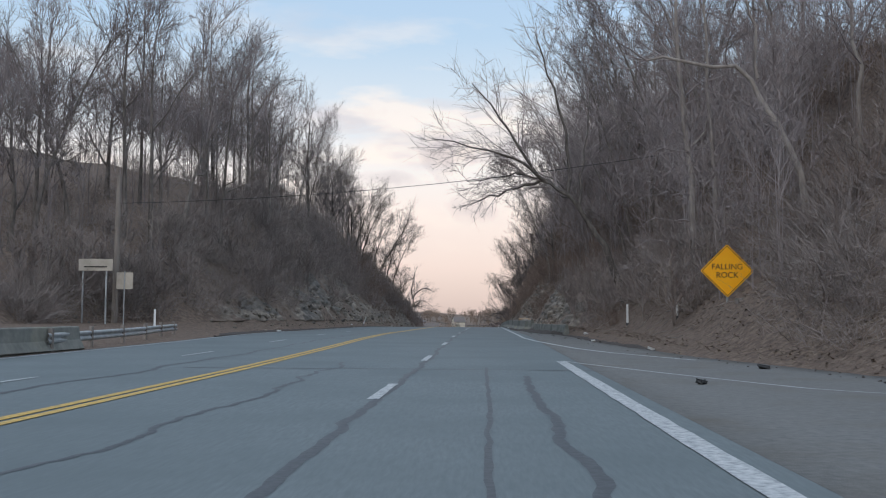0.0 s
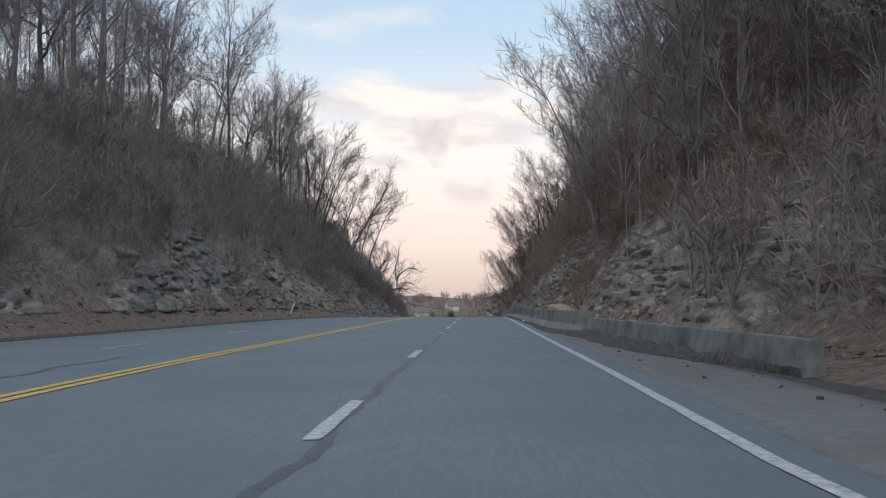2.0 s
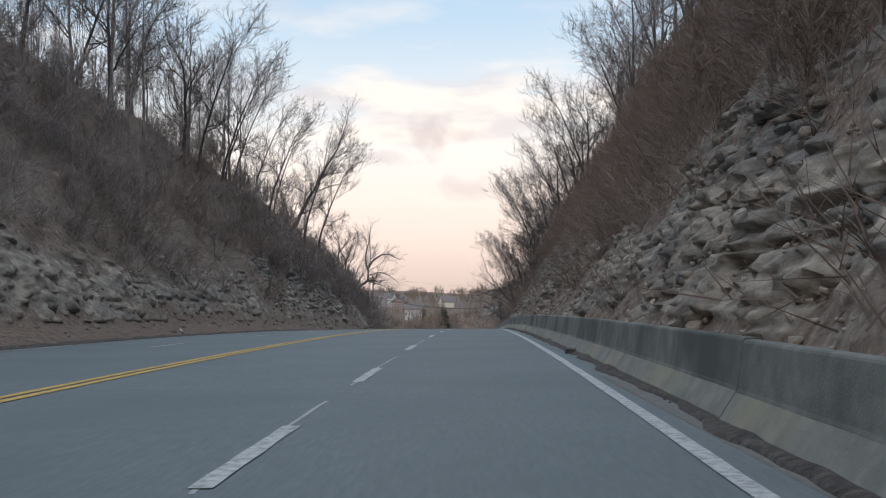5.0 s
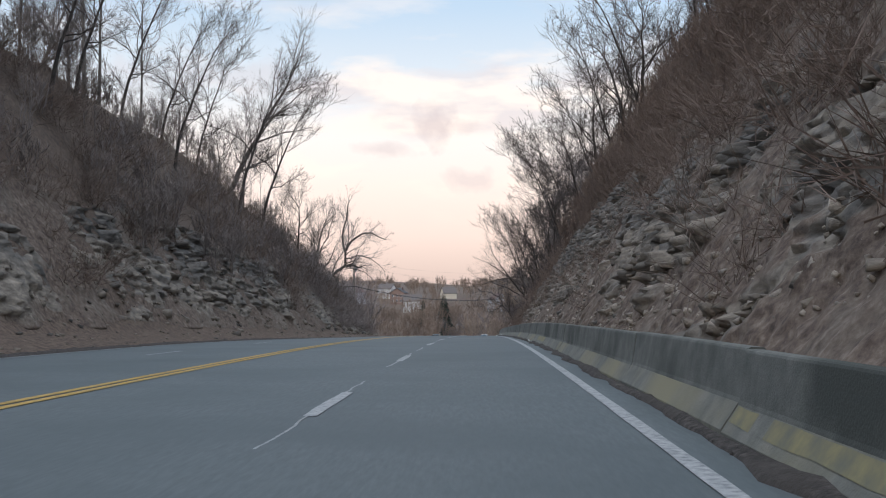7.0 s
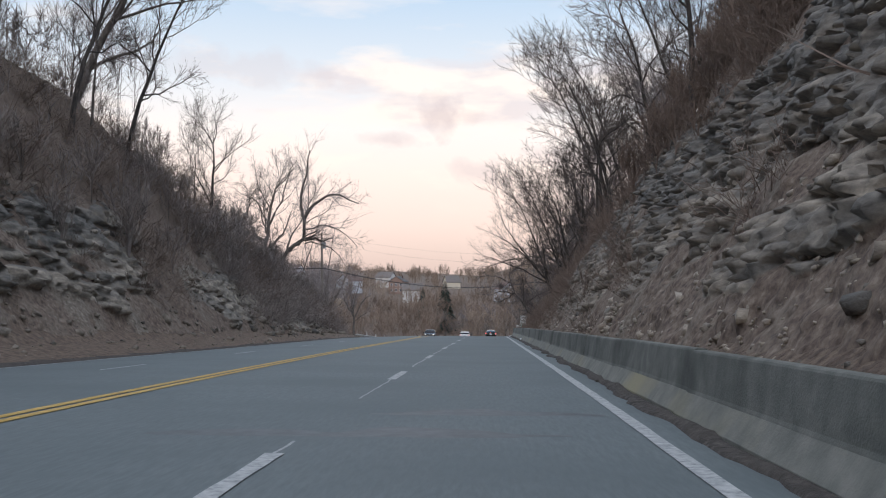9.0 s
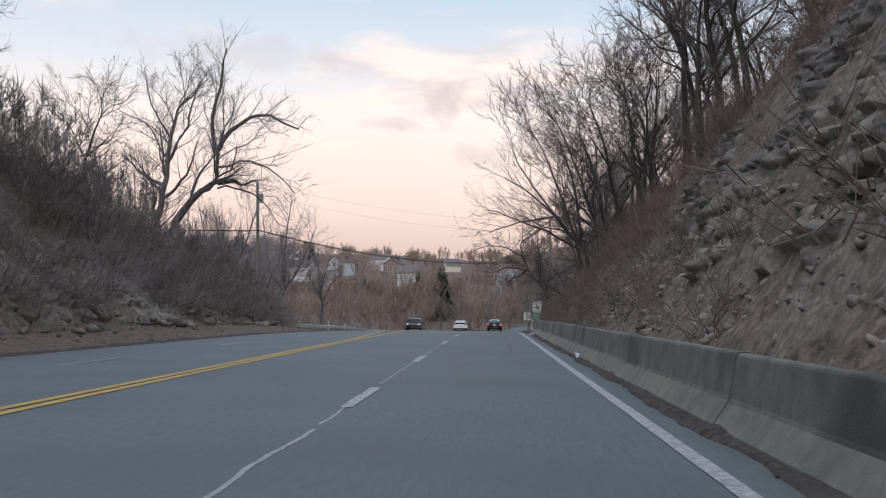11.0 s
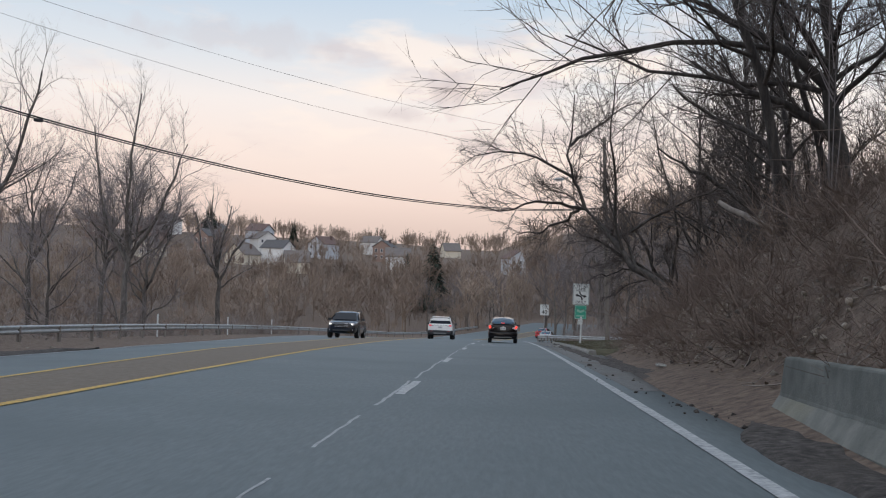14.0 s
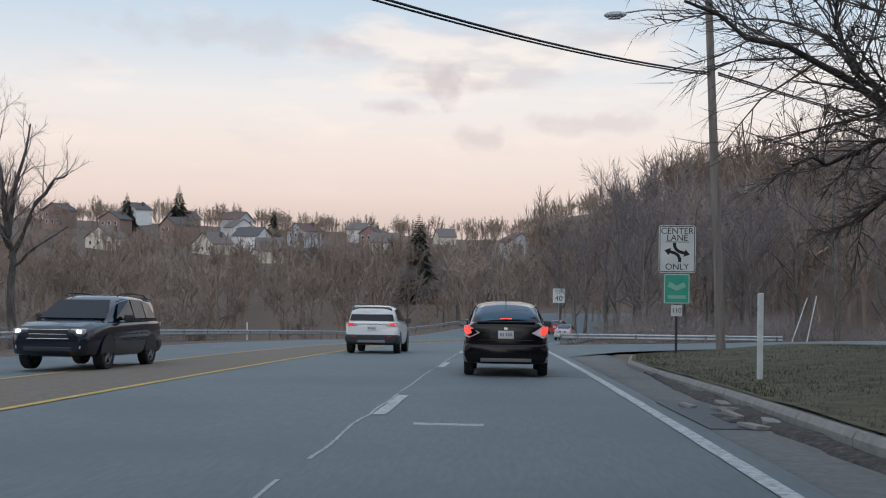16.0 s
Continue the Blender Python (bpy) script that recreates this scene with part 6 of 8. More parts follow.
def quad_panel(pts, thick=0.012):
    """A thin pane with real thickness through four or more points."""
    bm = bmesh.new()
    vs = [bm.verts.new(p) for p in pts]
    f = bm.faces.new(vs)
    bm.normal_update()
    nrm = f.normal.copy()
    ret = bmesh.ops.extrude_face_region(bm, geom=[f])
    for v in ret["geom"]:
        if isinstance(v, bmesh.types.BMVert):
            v.co += nrm * thick
    bmesh.ops.recalc_face_normals(bm, faces=bm.faces[:])
    return bm


def mirror_pts(pts):
    return [(-x, y, z) for x, y, z in pts][::-1]


def suv(label, paint, at, lamps=LAMPDULL, rails=True):
    """Compact sport utility car, nose towards +y, rear bumper at y = 0."""
    L, w = 4.40, 0.91
    car = thing("car", label, "car", "", at)
    secs = []
    for y, wf, z0, zb, z1 in ((0.0, 0.90, 0.42, 1.00, 1.03), (0.06, 0.96, 0.36, 1.04, 1.08), (0.30, 1.0, 0.30, 1.06, 1.10), (1.2, 1.0, 0.26, 1.05, 1.09), (2.6, 1.0, 0.26, 1.02, 1.06), (3.3, 0.99, 0.27, 1.00, 1.05), (3.9, 0.96, 0.28, 0.93, 1.0), (4.28, 0.88, 0.32, 0.84, 0.92), (4.40, 0.74, 0.40, 0.74, 0.82)):
        secs.append((y, body_half(w * wf, z0, z1, zb)))
    soften(part("body", loft(secs), paint, car), 0.035)
    cab = [(0.10, cabin_half(0.80, 0.66, 1.05, 1.50)), (0.32, cabin_half(0.84, 0.68, 1.05, 1.60)), (1.0, cabin_half(0.86, 0.69, 1.05, 1.635)), (2.1, cabin_half(0.86, 0.68, 1.04, 1.62)), (2.55, cabin_half(0.85, 0.64, 1.03, 1.50)), (3.25, cabin_half(0.82, 0.60, 1.02, 1.06))]
    soften(part("cabin", loft(cab), paint, car), 0.03)
    # glass, a little proud of the cabin
    part("rear_window", quad_panel([(-0.745, 0.075, 1.10), (0.745, 0.075, 1.10), (0.655, 0.20, 1.50), (0.30, 0.205, 1.53), (-0.30, 0.205, 1.53), (-0.655, 0.20, 1.50)], 0.04), GLASSDARK, car)
    part("rear_spoiler", box(1.24, 0.26, 0.03, (0, 0.22, 1.585), 0.012, Euler((0.10, 0, 0)).to_matrix()), paint, car)
    for s in (1, -1):
        for nm, pts in (("rear_quarter_window", [(0.855, 0.42, 1.13), (0.868, 1.08, 1.12), (0.72, 1.08, 1.52), (0.71, 0.58, 1.47)]), ("rear_door_window", [(0.870, 1.14, 1.12), (0.872, 1.84, 1.11), (0.725, 1.84, 1.53), (0.722, 1.14, 1.53)]), ("front_door_window", [(0.872, 1.90, 1.11), (0.862, 2.95, 1.10), (0.70, 2.45, 1.46), (0.722, 1.90, 1.53)])):
            p = pts if s > 0 else mirror_pts(pts)
            part(nm, quad_panel(p, 0.012), GLASSDARK, car)
    part("windscreen", quad_panel([(0.74, 3.22, 1.09), (-0.74, 3.22, 1.09), (-0.58, 2.60, 1.50), (0.58, 2.60, 1.50)], 0.02), GLASSDARK, car)
    # rear details
    soften(part("rear_bumper", loft([(-0.05, [(0.40, 0.34), (0.74, 0.36), (0.80, 0.44), (0.80, 0.54), (0.76, 0.60), (0.30, 0.60)]), (0.02, [(0.45, 0.31), (0.84, 0.33), (0.895, 0.44), (0.90, 0.56), (0.87, 0.64), (0.30, 0.64)]), (0.35, [(0.45, 0.29), (0.88, 0.30), (0.928, 0.44), (0.928, 0.56), (0.90, 0.62), (0.30, 0.62)])]), BLACKTRIM, car, "black plastic lower bumper"), 0.02)
    part("skid_plate", box(0.92, 0.03, 0.09, (0, -0.055, 0.41), 0.012), plain("grey_trim", (0.18, 0.18, 0.18), 0.5), car)
    part("chrome_strip", box(1.05, 0.014, 0.022, (0, -0.004, 0.985), 0.004), CHROME, car)
    for s in (1, -1):
        tl = part("tail_light", quad_panel([(s * 0.47, -0.012, 0.93), (s * 0.80, -0.002, 0.91), (s * 0.885, 0.10, 0.94), (s * 0.875, 0.10, 1.03), (s * 0.80, 0.0, 1.035), (s * 0.47, -0.012, 0.995)][:: 1 if s > 0 else -1], 0.02), LAMPCLEAR, car)
        part("lit_lens", quad_panel([(s * 0.62, -0.036, 0.935), (s * 0.79, -0.028, 0.925), (s * 0.79, -0.026, 1.02), (s * 0.62, -0.036, 1.0)][:: 1 if s > 0 else -1], 0.012), LAMPRED if lamps is LAMPRED else LAMPDULL, tl, "glowing red lens")
        part("reflector", box(0.16, 0.012, 0.035, (s * 0.60, -0.052, 0.57), 0.004), plain("red_reflector", (0.3, 0.02, 0.02), 0.3), car)
        mir = part("wing_mirror", box(0.20, 0.12, 0.15, (s * 1.0, 2.55, 1.12), 0.035), BLACKTRIM, car, "black wing mirror")
        part("mirror_glass", box(0.15, 0.008, 0.10, (s * 1.01, 2.486, 1.12), 0.003), MIRRORGLASS, mir)
        if rails:
            part("roof_rail", tube([(s * 0.60, 0.45, 1.60), (s * 0.61, 0.6, 1.665), (s * 0.62, 1.4, 1.69), (s * 0.61, 2.1, 1.67), (s * 0.60, 2.25, 1.61)], 0.018, 8), BLACKTRIM, car, "black roof rail")
        part("wheel_arch", quad_panel([(s * (w + 0.004), 0.78 + 0.40 * math.cos(a), 0.36 + 0.40 * math.sin(a)) for a in np.linspace(0, math.pi, 13)][:: 1 if s < 0 else -1], 0.01), BLACKTRIM, car)
        part("wheel_arch", quad_panel([(s * (w + 0.004), 3.42 + 0.40 * math.cos(a), 0.36 + 0.40 * math.sin(a)) for a in np.linspace(0, math.pi, 13)][:: 1 if s < 0 else -1], 0.01), BLACKTRIM, car)
        lampbody = part("headlamp", box(0.32, 0.12, 0.12, (s * 0.60, 4.31, 0.82), 0.035), LAMPCLEAR, car)
        part("bulb", box(0.11, 0.03, 0.075, (s * 0.64, 4.375, 0.82), 0.025), LAMPHEAD if paint is CARBLUE else LAMPCLEAR, lampbody)
        part("fog_lamp", box(0.14, 0.04, 0.07, (s * 0.62, 4.37, 0.50), 0.02), LAMPCLEAR, car)
    pl = part("number_plate", box(0.31, 0.014, 0.155, (0, -0.012, 0.845), 0.004), PLATE, car)
    for x in (-0.10, -0.055, 0.01, 0.055, 0.10):
        part("plate_mark", box(0.03, 0.004, 0.06, (x, -0.021, 0.845)), PLATEBAR, pl)
    gr = part("grille", box(0.86, 0.05, 0.17, (0, 4.385, 0.76), 0.03), BLACKTRIM, car)
    part("grille_trim", join(box(0.90, 0.02, 0.018, (0, 4.415, 0.855), 0.005), box(0.90, 0.02, 0.018, (0, 4.415, 0.668), 0.005), box(0.78, 0.02, 0.014, (0, 4.415, 0.76), 0.004)), CHROME, gr, "chrome grille bars")
    part("lower_intake", box(1.05, 0.05, 0.11, (0, 4.38, 0.46), 0.03), BLACKTRIM, car)
    part("antenna", tube([(0, 0.55, 1.63), (0, 0.46, 1.70)], [0.02, 0.008], 6), BLACKTRIM, car)
    for x in (0.80, -0.80):
        for y in (0.78, 3.42):
            wheel(car, x, y, 0.355, 0.225)
    return car


def sedan(label, paint, at, lit=True):
    """Small saloon car, nose towards +y, rear bumper at y = 0."""
    w = 0.85
    car = thing("car", label, "car", "", at)
    secs = []
    for y, wf, z0, zb, z1 in ((0.0, 0.84, 0.36, 0.92, 0.98), (0.08, 0.93, 0.28, 0.98, 1.06), (0.35, 0.985, 0.24, 1.00, 1.08), (1.0, 1.0, 0.22, 0.98, 1.02), (2.6, 1.0, 0.22, 0.95, 0.99), (3.3, 0.99, 0.22, 0.90, 0.97), (4.0, 0.95, 0.24, 0.80, 0.88), (4.36, 0.84, 0.28, 0.70, 0.78), (4.46, 0.70, 0.34, 0.62, 0.70)):
        secs.append((y, body_half(w * wf, z0, z1, zb)))
    soften(part("body", loft(secs), paint, car), 0.04)
    cab = [(0.40, cabin_half(0.75, 0.60, 1.0, 1.09)), (0.70, cabin_half(0.77, 0.61, 0.99, 1.27)), (1.0, cabin_half(0.79, 0.62, 0.98, 1.41)), (1.35, cabin_half(0.80, 0.63, 0.97, 1.49)), (1.8, cabin_half(0.80, 0.63, 0.96, 1.525)), (2.2, cabin_half(0.80, 0.62, 0.96, 1.515)), (2.6, cabin_half(0.79, 0.59, 0.96, 1.42)), (3.5, cabin_half(0.76, 0.54, 0.93, 1.0))]
    soften(part("cabin", loft(cab), paint, car), 0.03)
    bands = [(0.44, 1.10, 0.67), (0.70, 1.265, 0.625), (0.98, 1.395, 0.575), (1.22, 1.465, 0.50)]
    glass = bmesh.new()
    rows = [[glass.verts.new((wd * k, yy + 0.05 * k * k - 0.035, zz - 0.055 * k * k + 0.03)) for k in (-1, -0.75, -0.4, 0, 0.4, 0.75, 1)] for yy, zz, wd in bands]
    for r0, r1 in zip(rows, rows[1:]):
        for k in range(6):
            glass.faces.new((r0[k], r0[k + 1], r1[k + 1], r1[k]))
    pane = part("rear_window", glass, REARGLASS, car)
    for f in pane.data.polygons:
        f.use_smooth = True
    rim = pane.modifiers.new("glass_depth", "SOLIDIFY")
    rim.thickness, rim.offset = 0.03, -1
    part("trunk_lip", box(1.16, 0.09, 0.035, (0, 0.085, 1.075), 0.014), paint, car)
    part("trunk_seam", box(1.06, 0.012, 0.012, (0, -0.004, 0.72), 0.003), BLACKTRIM, car)
    for s in (1, -1):
        for nm, pts in (("rear_door_window", [(0.795, 0.95, 1.05), (0.803, 1.80, 1.04), (0.625, 1.80, 1.46), (0.62, 1.28, 1.42)]), ("front_door_window", [(0.803, 1.86, 1.04), (0.79, 2.95, 1.02), (0.62, 2.46, 1.40), (0.625, 1.86, 1.46)])):
            part(nm, quad_panel(pts if s > 0 else mirror_pts(pts), 0.012), GLASSDARK, car)
        tl = part("tail_light", quad_panel([(s * 0.50, 0.008, 0.86), (s * 0.72, 0.0, 0.76), (s * 0.80, 0.12, 0.80), (s * 0.82, 0.20, 1.0), (s * 0.74, 0.05, 1.01), (s * 0.66, 0.02, 0.96)][:: 1 if s > 0 else -1], 0.03), LAMPCLEAR, car)
        part("lit_lens", quad_panel([(s * 0.675, -0.03, 0.86), (s * 0.755, -0.012, 0.82), (s * 0.82, 0.10, 0.90), (s * 0.805, 0.12, 0.98), (s * 0.72, 0.0, 0.985)][:: 1 if s > 0 else -1], 0.02), LAMPRED if lit else LAMPDULL, tl, "glowing red brake lens")
        mir = part("wing_mirror", box(0.19, 0.11, 0.13, (s * 0.93, 2.62, 1.05), 0.035), paint, car)
        part("mirror_glass", box(0.15, 0.008, 0.09, (s * 0.94, 2.56, 1.05), 0.003), MIRRORGLASS, mir)
        part("wheel_arch", quad_panel([(s * (w + 0.003), 0.86 + 0.37 * math.cos(a), 0.31 + 0.37 * math.sin(a)) for a in np.linspace(0, math.pi, 13)][:: 1 if s < 0 else -1], 0.008), BLACKTRIM, car)
        part("wheel_arch", quad_panel([(s * (w + 0.003), 3.46 + 0.37 * math.cos(a), 0.31 + 0.37 * math.sin(a)) for a in np.linspace(0, math.pi, 13)][:: 1 if s < 0 else -1], 0.008), BLACKTRIM, car)
        part("headlamp", box(0.30, 0.12, 0.12, (s * 0.58, 4.28, 0.70), 0.03), LAMPCLEAR, car)
    part("windscreen", quad_panel([(0.70, 3.42, 1.03), (-0.70, 3.42, 1.03), (-0.53, 2.68, 1.41), (0.53, 2.68, 1.41)], 0.02), GLASSDARK, car)
    part("brake_light", box(0.24, 0.03, 0.03, (0, 0.44, 1.14), 0.006), LAMPRED if lit else LAMPDULL, car, "glowing high brake light")
    part("trunk_recess", box(0.62, 0.02, 0.14, (0, 0.005, 0.83), 0.012), BLACKTRIM, car)
    pl = part("number_plate", box(0.31, 0.014, 0.155, (0, -0.014, 0.83), 0.004), PLATE, car)
    for x in (-0.10, -0.055, 0.01, 0.055, 0.10):
        part("plate_mark", box(0.028, 0.004, 0.06, (x, -0.023, 0.83)), PLATEBAR, pl)
    part("badge", box(0.09, 0.012, 0.06, (0, 0.0, 0.945), 0.012), CHROME, car)
    soften(part("rear_bumper", loft([(-0.06, [(0.35, 0.30), (0.66, 0.32), (0.72, 0.42), (0.72, 0.54), (0.68, 0.62), (0.3, 0.62)]), (0.02, [(0.4, 0.26), (0.76, 0.28), (0.82, 0.42), (0.82, 0.56), (0.78, 0.66), (0.3, 0.66)]), (0.40, [(0.4, 0.24), (0.82, 0.25), (0.862, 0.42), (0.862, 0.56), (0.83, 0.62), (0.3, 0.62)])]), paint, car), 0.03)
    part("lower_valance", box(1.0, 0.02, 0.07, (0, -0.062, 0.33), 0.01), plain("valance_grey", (0.14, 0.13, 0.12), 0.4), car)
    part("antenna", tube([(0, 1.20, 1.48), (0, 1.05, 1.66)], [0.008, 0.004], 6), BLACKTRIM, car)
    for x in (0.75, -0.75):
        for y in (0.86, 3.46):
            wheel(car, x, y, 0.305, 0.195)
    return car


def on_road(d, y, turn=0.0):
    """A pose on the asphalt, pitched with its slope."""
    yy = y + 1.3
    grade = math.atan(float(np.interp(yy, SLOPE_Y, SLOPE_V)))
    head = -math.atan(float(np.interp(yy, TURN_Y, TURN_V)))
    return Matrix.Translation((float(road_c(y)) + d, y, float(road_z(y)) + float(fall(d, y)) + 0.004)) @ Matrix.Rotation(head + turn, 4, "Z") @ Matrix.Rotation(grade if abs(turn) < 1 else -grade, 4, "X")


suv("white compact sport utility car on the road", CARWHITE, on_road(-4.62, 341.0))
sedan("dark maroon small saloon car with lit brake lights", CARDARK, on_road(-0.18, 327.2))
suv("dark blue sport utility car in the oncoming lane", CARBLUE, on_road(-9.6, 332, math.pi), LAMPDULL)
sedan("silver saloon car far down the road", CARSILVER, on_road(0.4, 402), False)
sedan("red saloon car far down the road", CARRED, on_road(-3.2, 418), False)


# ---- signs ----
def letters(text, size, mat, parent, at, label=""):
    """Raised lettering on a sign that faces -y, centred."""
    cu = bpy.data.curves.new("lettering", "FONT")
    cu.body, cu.size, cu.align_x, cu.align_y, cu.extrude = text, size, "CENTER", "CENTER", 0.002
    tmp = bpy.data.objects.new("tmp", cu)
    scene.collection.objects.link(tmp)
    me = bpy.data.meshes.new_from_object(tmp.evaluated_get(bpy.context.evaluated_depsgraph_get()))
    bpy.data.objects.remove(tmp)
    me.transform(Matrix.Rotation(math.pi / 2, 4, "X"))
    me.materials.clear()
    me.materials.append(mat)
    ob = part_me("lettering", me, parent, label)
    ob.location = at
    return ob


def plate(w, h, r, thick=0.004):
    """A sign blank with rounded corners, facing -y."""
    bm = bmesh.new()
    pts = []
    for cx, cz, a0 in ((w / 2 - r, h / 2 - r, 0), (-w / 2 + r, h / 2 - r, 90), (-w / 2 + r, -h / 2 + r, 180), (w / 2 - r, -h / 2 + r, 270)):
        for k in range(5):
            a = radians(a0 + 22.5 * k)
            pts.append((cx + r * math.cos(a), 0, cz + r * math.sin(a)))
    f = bm.faces.new([bm.verts.new(p) for p in pts])
    ret = bmesh.ops.extrude_face_region(bm, geom=[f])
    for v in ret["geom"]:
        if isinstance(v, bmesh.types.BMVert):
            v.co.y -= thick
    bmesh.ops.recalc_face_normals(bm, faces=bm.faces[:])
    return bm


def ring_border(w, h, r, b, inset, y):
    """A thin border line on a sign."""
    def outline(k):
        out = []
        ww, hh, rr = w - 2 * k, h - 2 * k, max(r - k, 0.01)
        for cx, cz, a0 in ((ww / 2 - rr, hh / 2 - rr, 0), (-ww / 2 + rr, hh / 2 - rr, 90), (-ww / 2 + rr, -hh / 2 + rr, 180), (ww / 2 - rr, -hh / 2 + rr, 270)):
            for q in range(5):
                a = radians(a0 + 22.5 * q)
                out.append((cx + rr * math.cos(a), y, cz + rr * math.sin(a)))
        return out
    bm = bmesh.new()
    o, i = [bm.verts.new(p) for p in outline(inset)], [bm.verts.new(p) for p in outline(inset + b)]
    for k in range(len(o)):
        bm.faces.new((o[k], i[k], i[(k + 1) % len(i)], o[(k + 1) % len(o)]))
    return bm


def u_post(h, mat, w=0.05):
    """A channel-section steel post, from below the ground."""
    return join(box(w, 0.006, h + 0.5, (0, 0.02, (h - 0.5) / 2)), box(0.006, 0.03, h + 0.5, (-w / 2, 0.008, (h - 0.5) / 2)), box(0.006, 0.03, h + 0.5, (w / 2, 0.008, (h - 0.5) / 2)))


def falling_rock_sign():
    x, y, z = 7.95, 34.2, float(ground_z(7.95, 34.2))
    base = float(road_z(34.2))
    s = thing("warning_sign", "yellow diamond warning sign on a steel post", "road sign", at=Matrix.Translation((x, y, z)))
    part("post", u_post(base + 2.7 - z, GALV, 0.06), GALV, s)
    c = base + 2.63 - z
    side = 1.27
    bm = plate(side, side, 0.07)
    bm.transform(Matrix.Translation((0, -0.02, c)) @ Matrix.Rotation(math.pi / 4, 4, "Y"))
    pl = part("sign_plate", bm, SIGNYELLOW, s)
    bm = ring_border(side, side, 0.07, 0.022, 0.03, -0.0055)
    bm.transform(Matrix.Translation((0, -0.02, c)) @ Matrix.Rotation(math.pi / 4, 4, "Y"))
    part("border", bm, SIGNBLACK, pl)
    letters("FALLING", 0.27, SIGNBLACK, pl, (0, -0.028, c + 0.13))
    letters("ROCK", 0.27, SIGNBLACK, pl, (0, -0.028, c - 0.15))


def arrow(points, w, head, y, flip):
    """A bent arrow drawn flat on a sign."""
    bm = bmesh.new()
    P = [Vector((p[0] * flip, 0, p[1] * flip)) for p in points]
    L, R = [], []
    for i, p in enumerate(P):
        d = (P[min(i + 1, len(P) - 1)] - P[max(i - 1, 0)]).normalized()
        nrm = Vector((-d.z, 0, d.x)) * w / 2
        L.append(bm.verts.new(p + nrm + Vector((0, y, 0))))
        R.append(bm.verts.new(p - nrm + Vector((0, y, 0))))
    for i in range(len(P) - 1):
        bm.faces.new((L[i], R[i], R[i + 1], L[i + 1]))
    d = (P[-1] - P[-2]).normalized()
    nrm = Vector((-d.z, 0, d.x)) * head
    e = P[-1] + Vector((0, y, 0))
    bm.faces.new([bm.verts.new(v) for v in (e + nrm, e - nrm, e + d * head * 1.5)])
    for f in bm.faces:
        f.normal_update()
        if f.normal.y > 0:
            f.normal_flip()
    return bm


def centre_lane_sign():
    x, y = 6.3, 338.6
    z = float(road_z(y)) + 0.12
    base = float(road_z(y))
    s = thing("lane_sign", "white centre-lane sign above a green marker on one post", "road sign", at=Matrix.Translation((x, y, z)))
    part("post", u_post(base + 4.2 - z, DARKPOST, 0.07), DARKPOST, s, "dark steel post")
    c = base + 3.42 - z
    w, h = 1.12, 1.46
    bm = plate(w, h, 0.06)
    bm.transform(Matrix.Translation((0, -0.02, c)))
    pl = part("lane_plate", bm, SIGNWHITE, s)
    bm = ring_border(w, h, 0.06, 0.022, 0.025, -0.0265)
    bm.transform(Matrix.Translation((0, 0, c)))
    part("border", bm, SIGNBLACK, pl)
    letters("CENTER", 0.27, SIGNBLACK, pl, (0, -0.026, c + 0.55))
    letters("LANE", 0.27, SIGNBLACK, pl, (0, -0.026, c + 0.34))
    letters("ONLY", 0.27, SIGNBLACK, pl, (0, -0.026, c - 0.55))
    part("rule", box(0.72, 0.003, 0.02, (0, -0.026, c + 0.22)), SIGNBLACK, pl)
    for flip in (1, -1):
        bm = arrow([(0.10, -0.30), (0.10, -0.20), (0.05, -0.09), (-0.05, -0.02), (-0.20, 0.02)], 0.095, 0.12, -0.0265, flip)
        bm.transform(Matrix.Translation((-0.02 * flip, 0, c - 0.10)))
        part("turn_arrow", bm, SIGNBLACK, pl, "black bent turn arrow")
    bm = plate(0.80, 0.93, 0.05)
    bm.transform(Matrix.Translation((0, -0.02, base + 2.20 - z)))
    gp = part("green_plate", bm, SIGNGREEN, s, "faded green marker plate")
    bm = ring_border(0.80, 0.93, 0.05, 0.02, 0.02, -0.0265)
    bm.transform(Matrix.Translation((0, 0, base + 2.20 - z)))
    part("border", bm, SIGNWHITE, gp)
    bm = arrow([(-0.25, 0.12), (0.0, 0.0), (0.25, 0.12)], 0.16, 0.001, -0.0265, 1)
    bm.transform(Matrix.Translation((0, 0, base + 2.22 - z)))
    part("shield_mark", bm, plain("pale_green_mark", (0.30, 0.55, 0.42), 0.5), gp)
    part("shield_bar", box(0.55, 0.003, 0.10, (0, -0.026, base + 1.95 - z)), bpy.data.materials["pale_green_mark"], gp)
    bm = plate(0.34, 0.34, 0.02)
    bm.transform(Matrix.Translation((0, -0.02, base + 1.53 - z)))
    sp = part("number_plate", bm, SIGNWHITE, s, "small white marker plate")
    letters("110", 0.20, SIGNBLACK, sp, (0, -0.026, base + 1.53 - z))


def speed_sign():
    x, y = 8.3, 420
    z = float(road_z(405)) - 0.2
    gz = float(ground_z(x, y))
    s = thing("speed_sign", "white speed limit sign on a post", "road sign", at=Matrix.Translation((x, y, gz)))
    t = -7.15 - 113 * math.tan(radians(2.75)) - gz
    part("post", u_post(t + 0.3, GALV, 0.07), GALV, s)
    bm = plate(1.3, 1.6, 0.06)
    bm.transform(Matrix.Translation((0, -0.02, t)))
    pl = part("sign_plate", bm, SIGNWHITE, s)
    letters("SPEED", 0.30, SIGNBLACK, pl, (0, -0.027, t + 0.55))
    letters("LIMIT", 0.30, SIGNBLACK, pl, (0, -0.027, t + 0.25))
    letters("40", 0.85, SIGNBLACK, pl, (0, -0.027, t - 0.33))


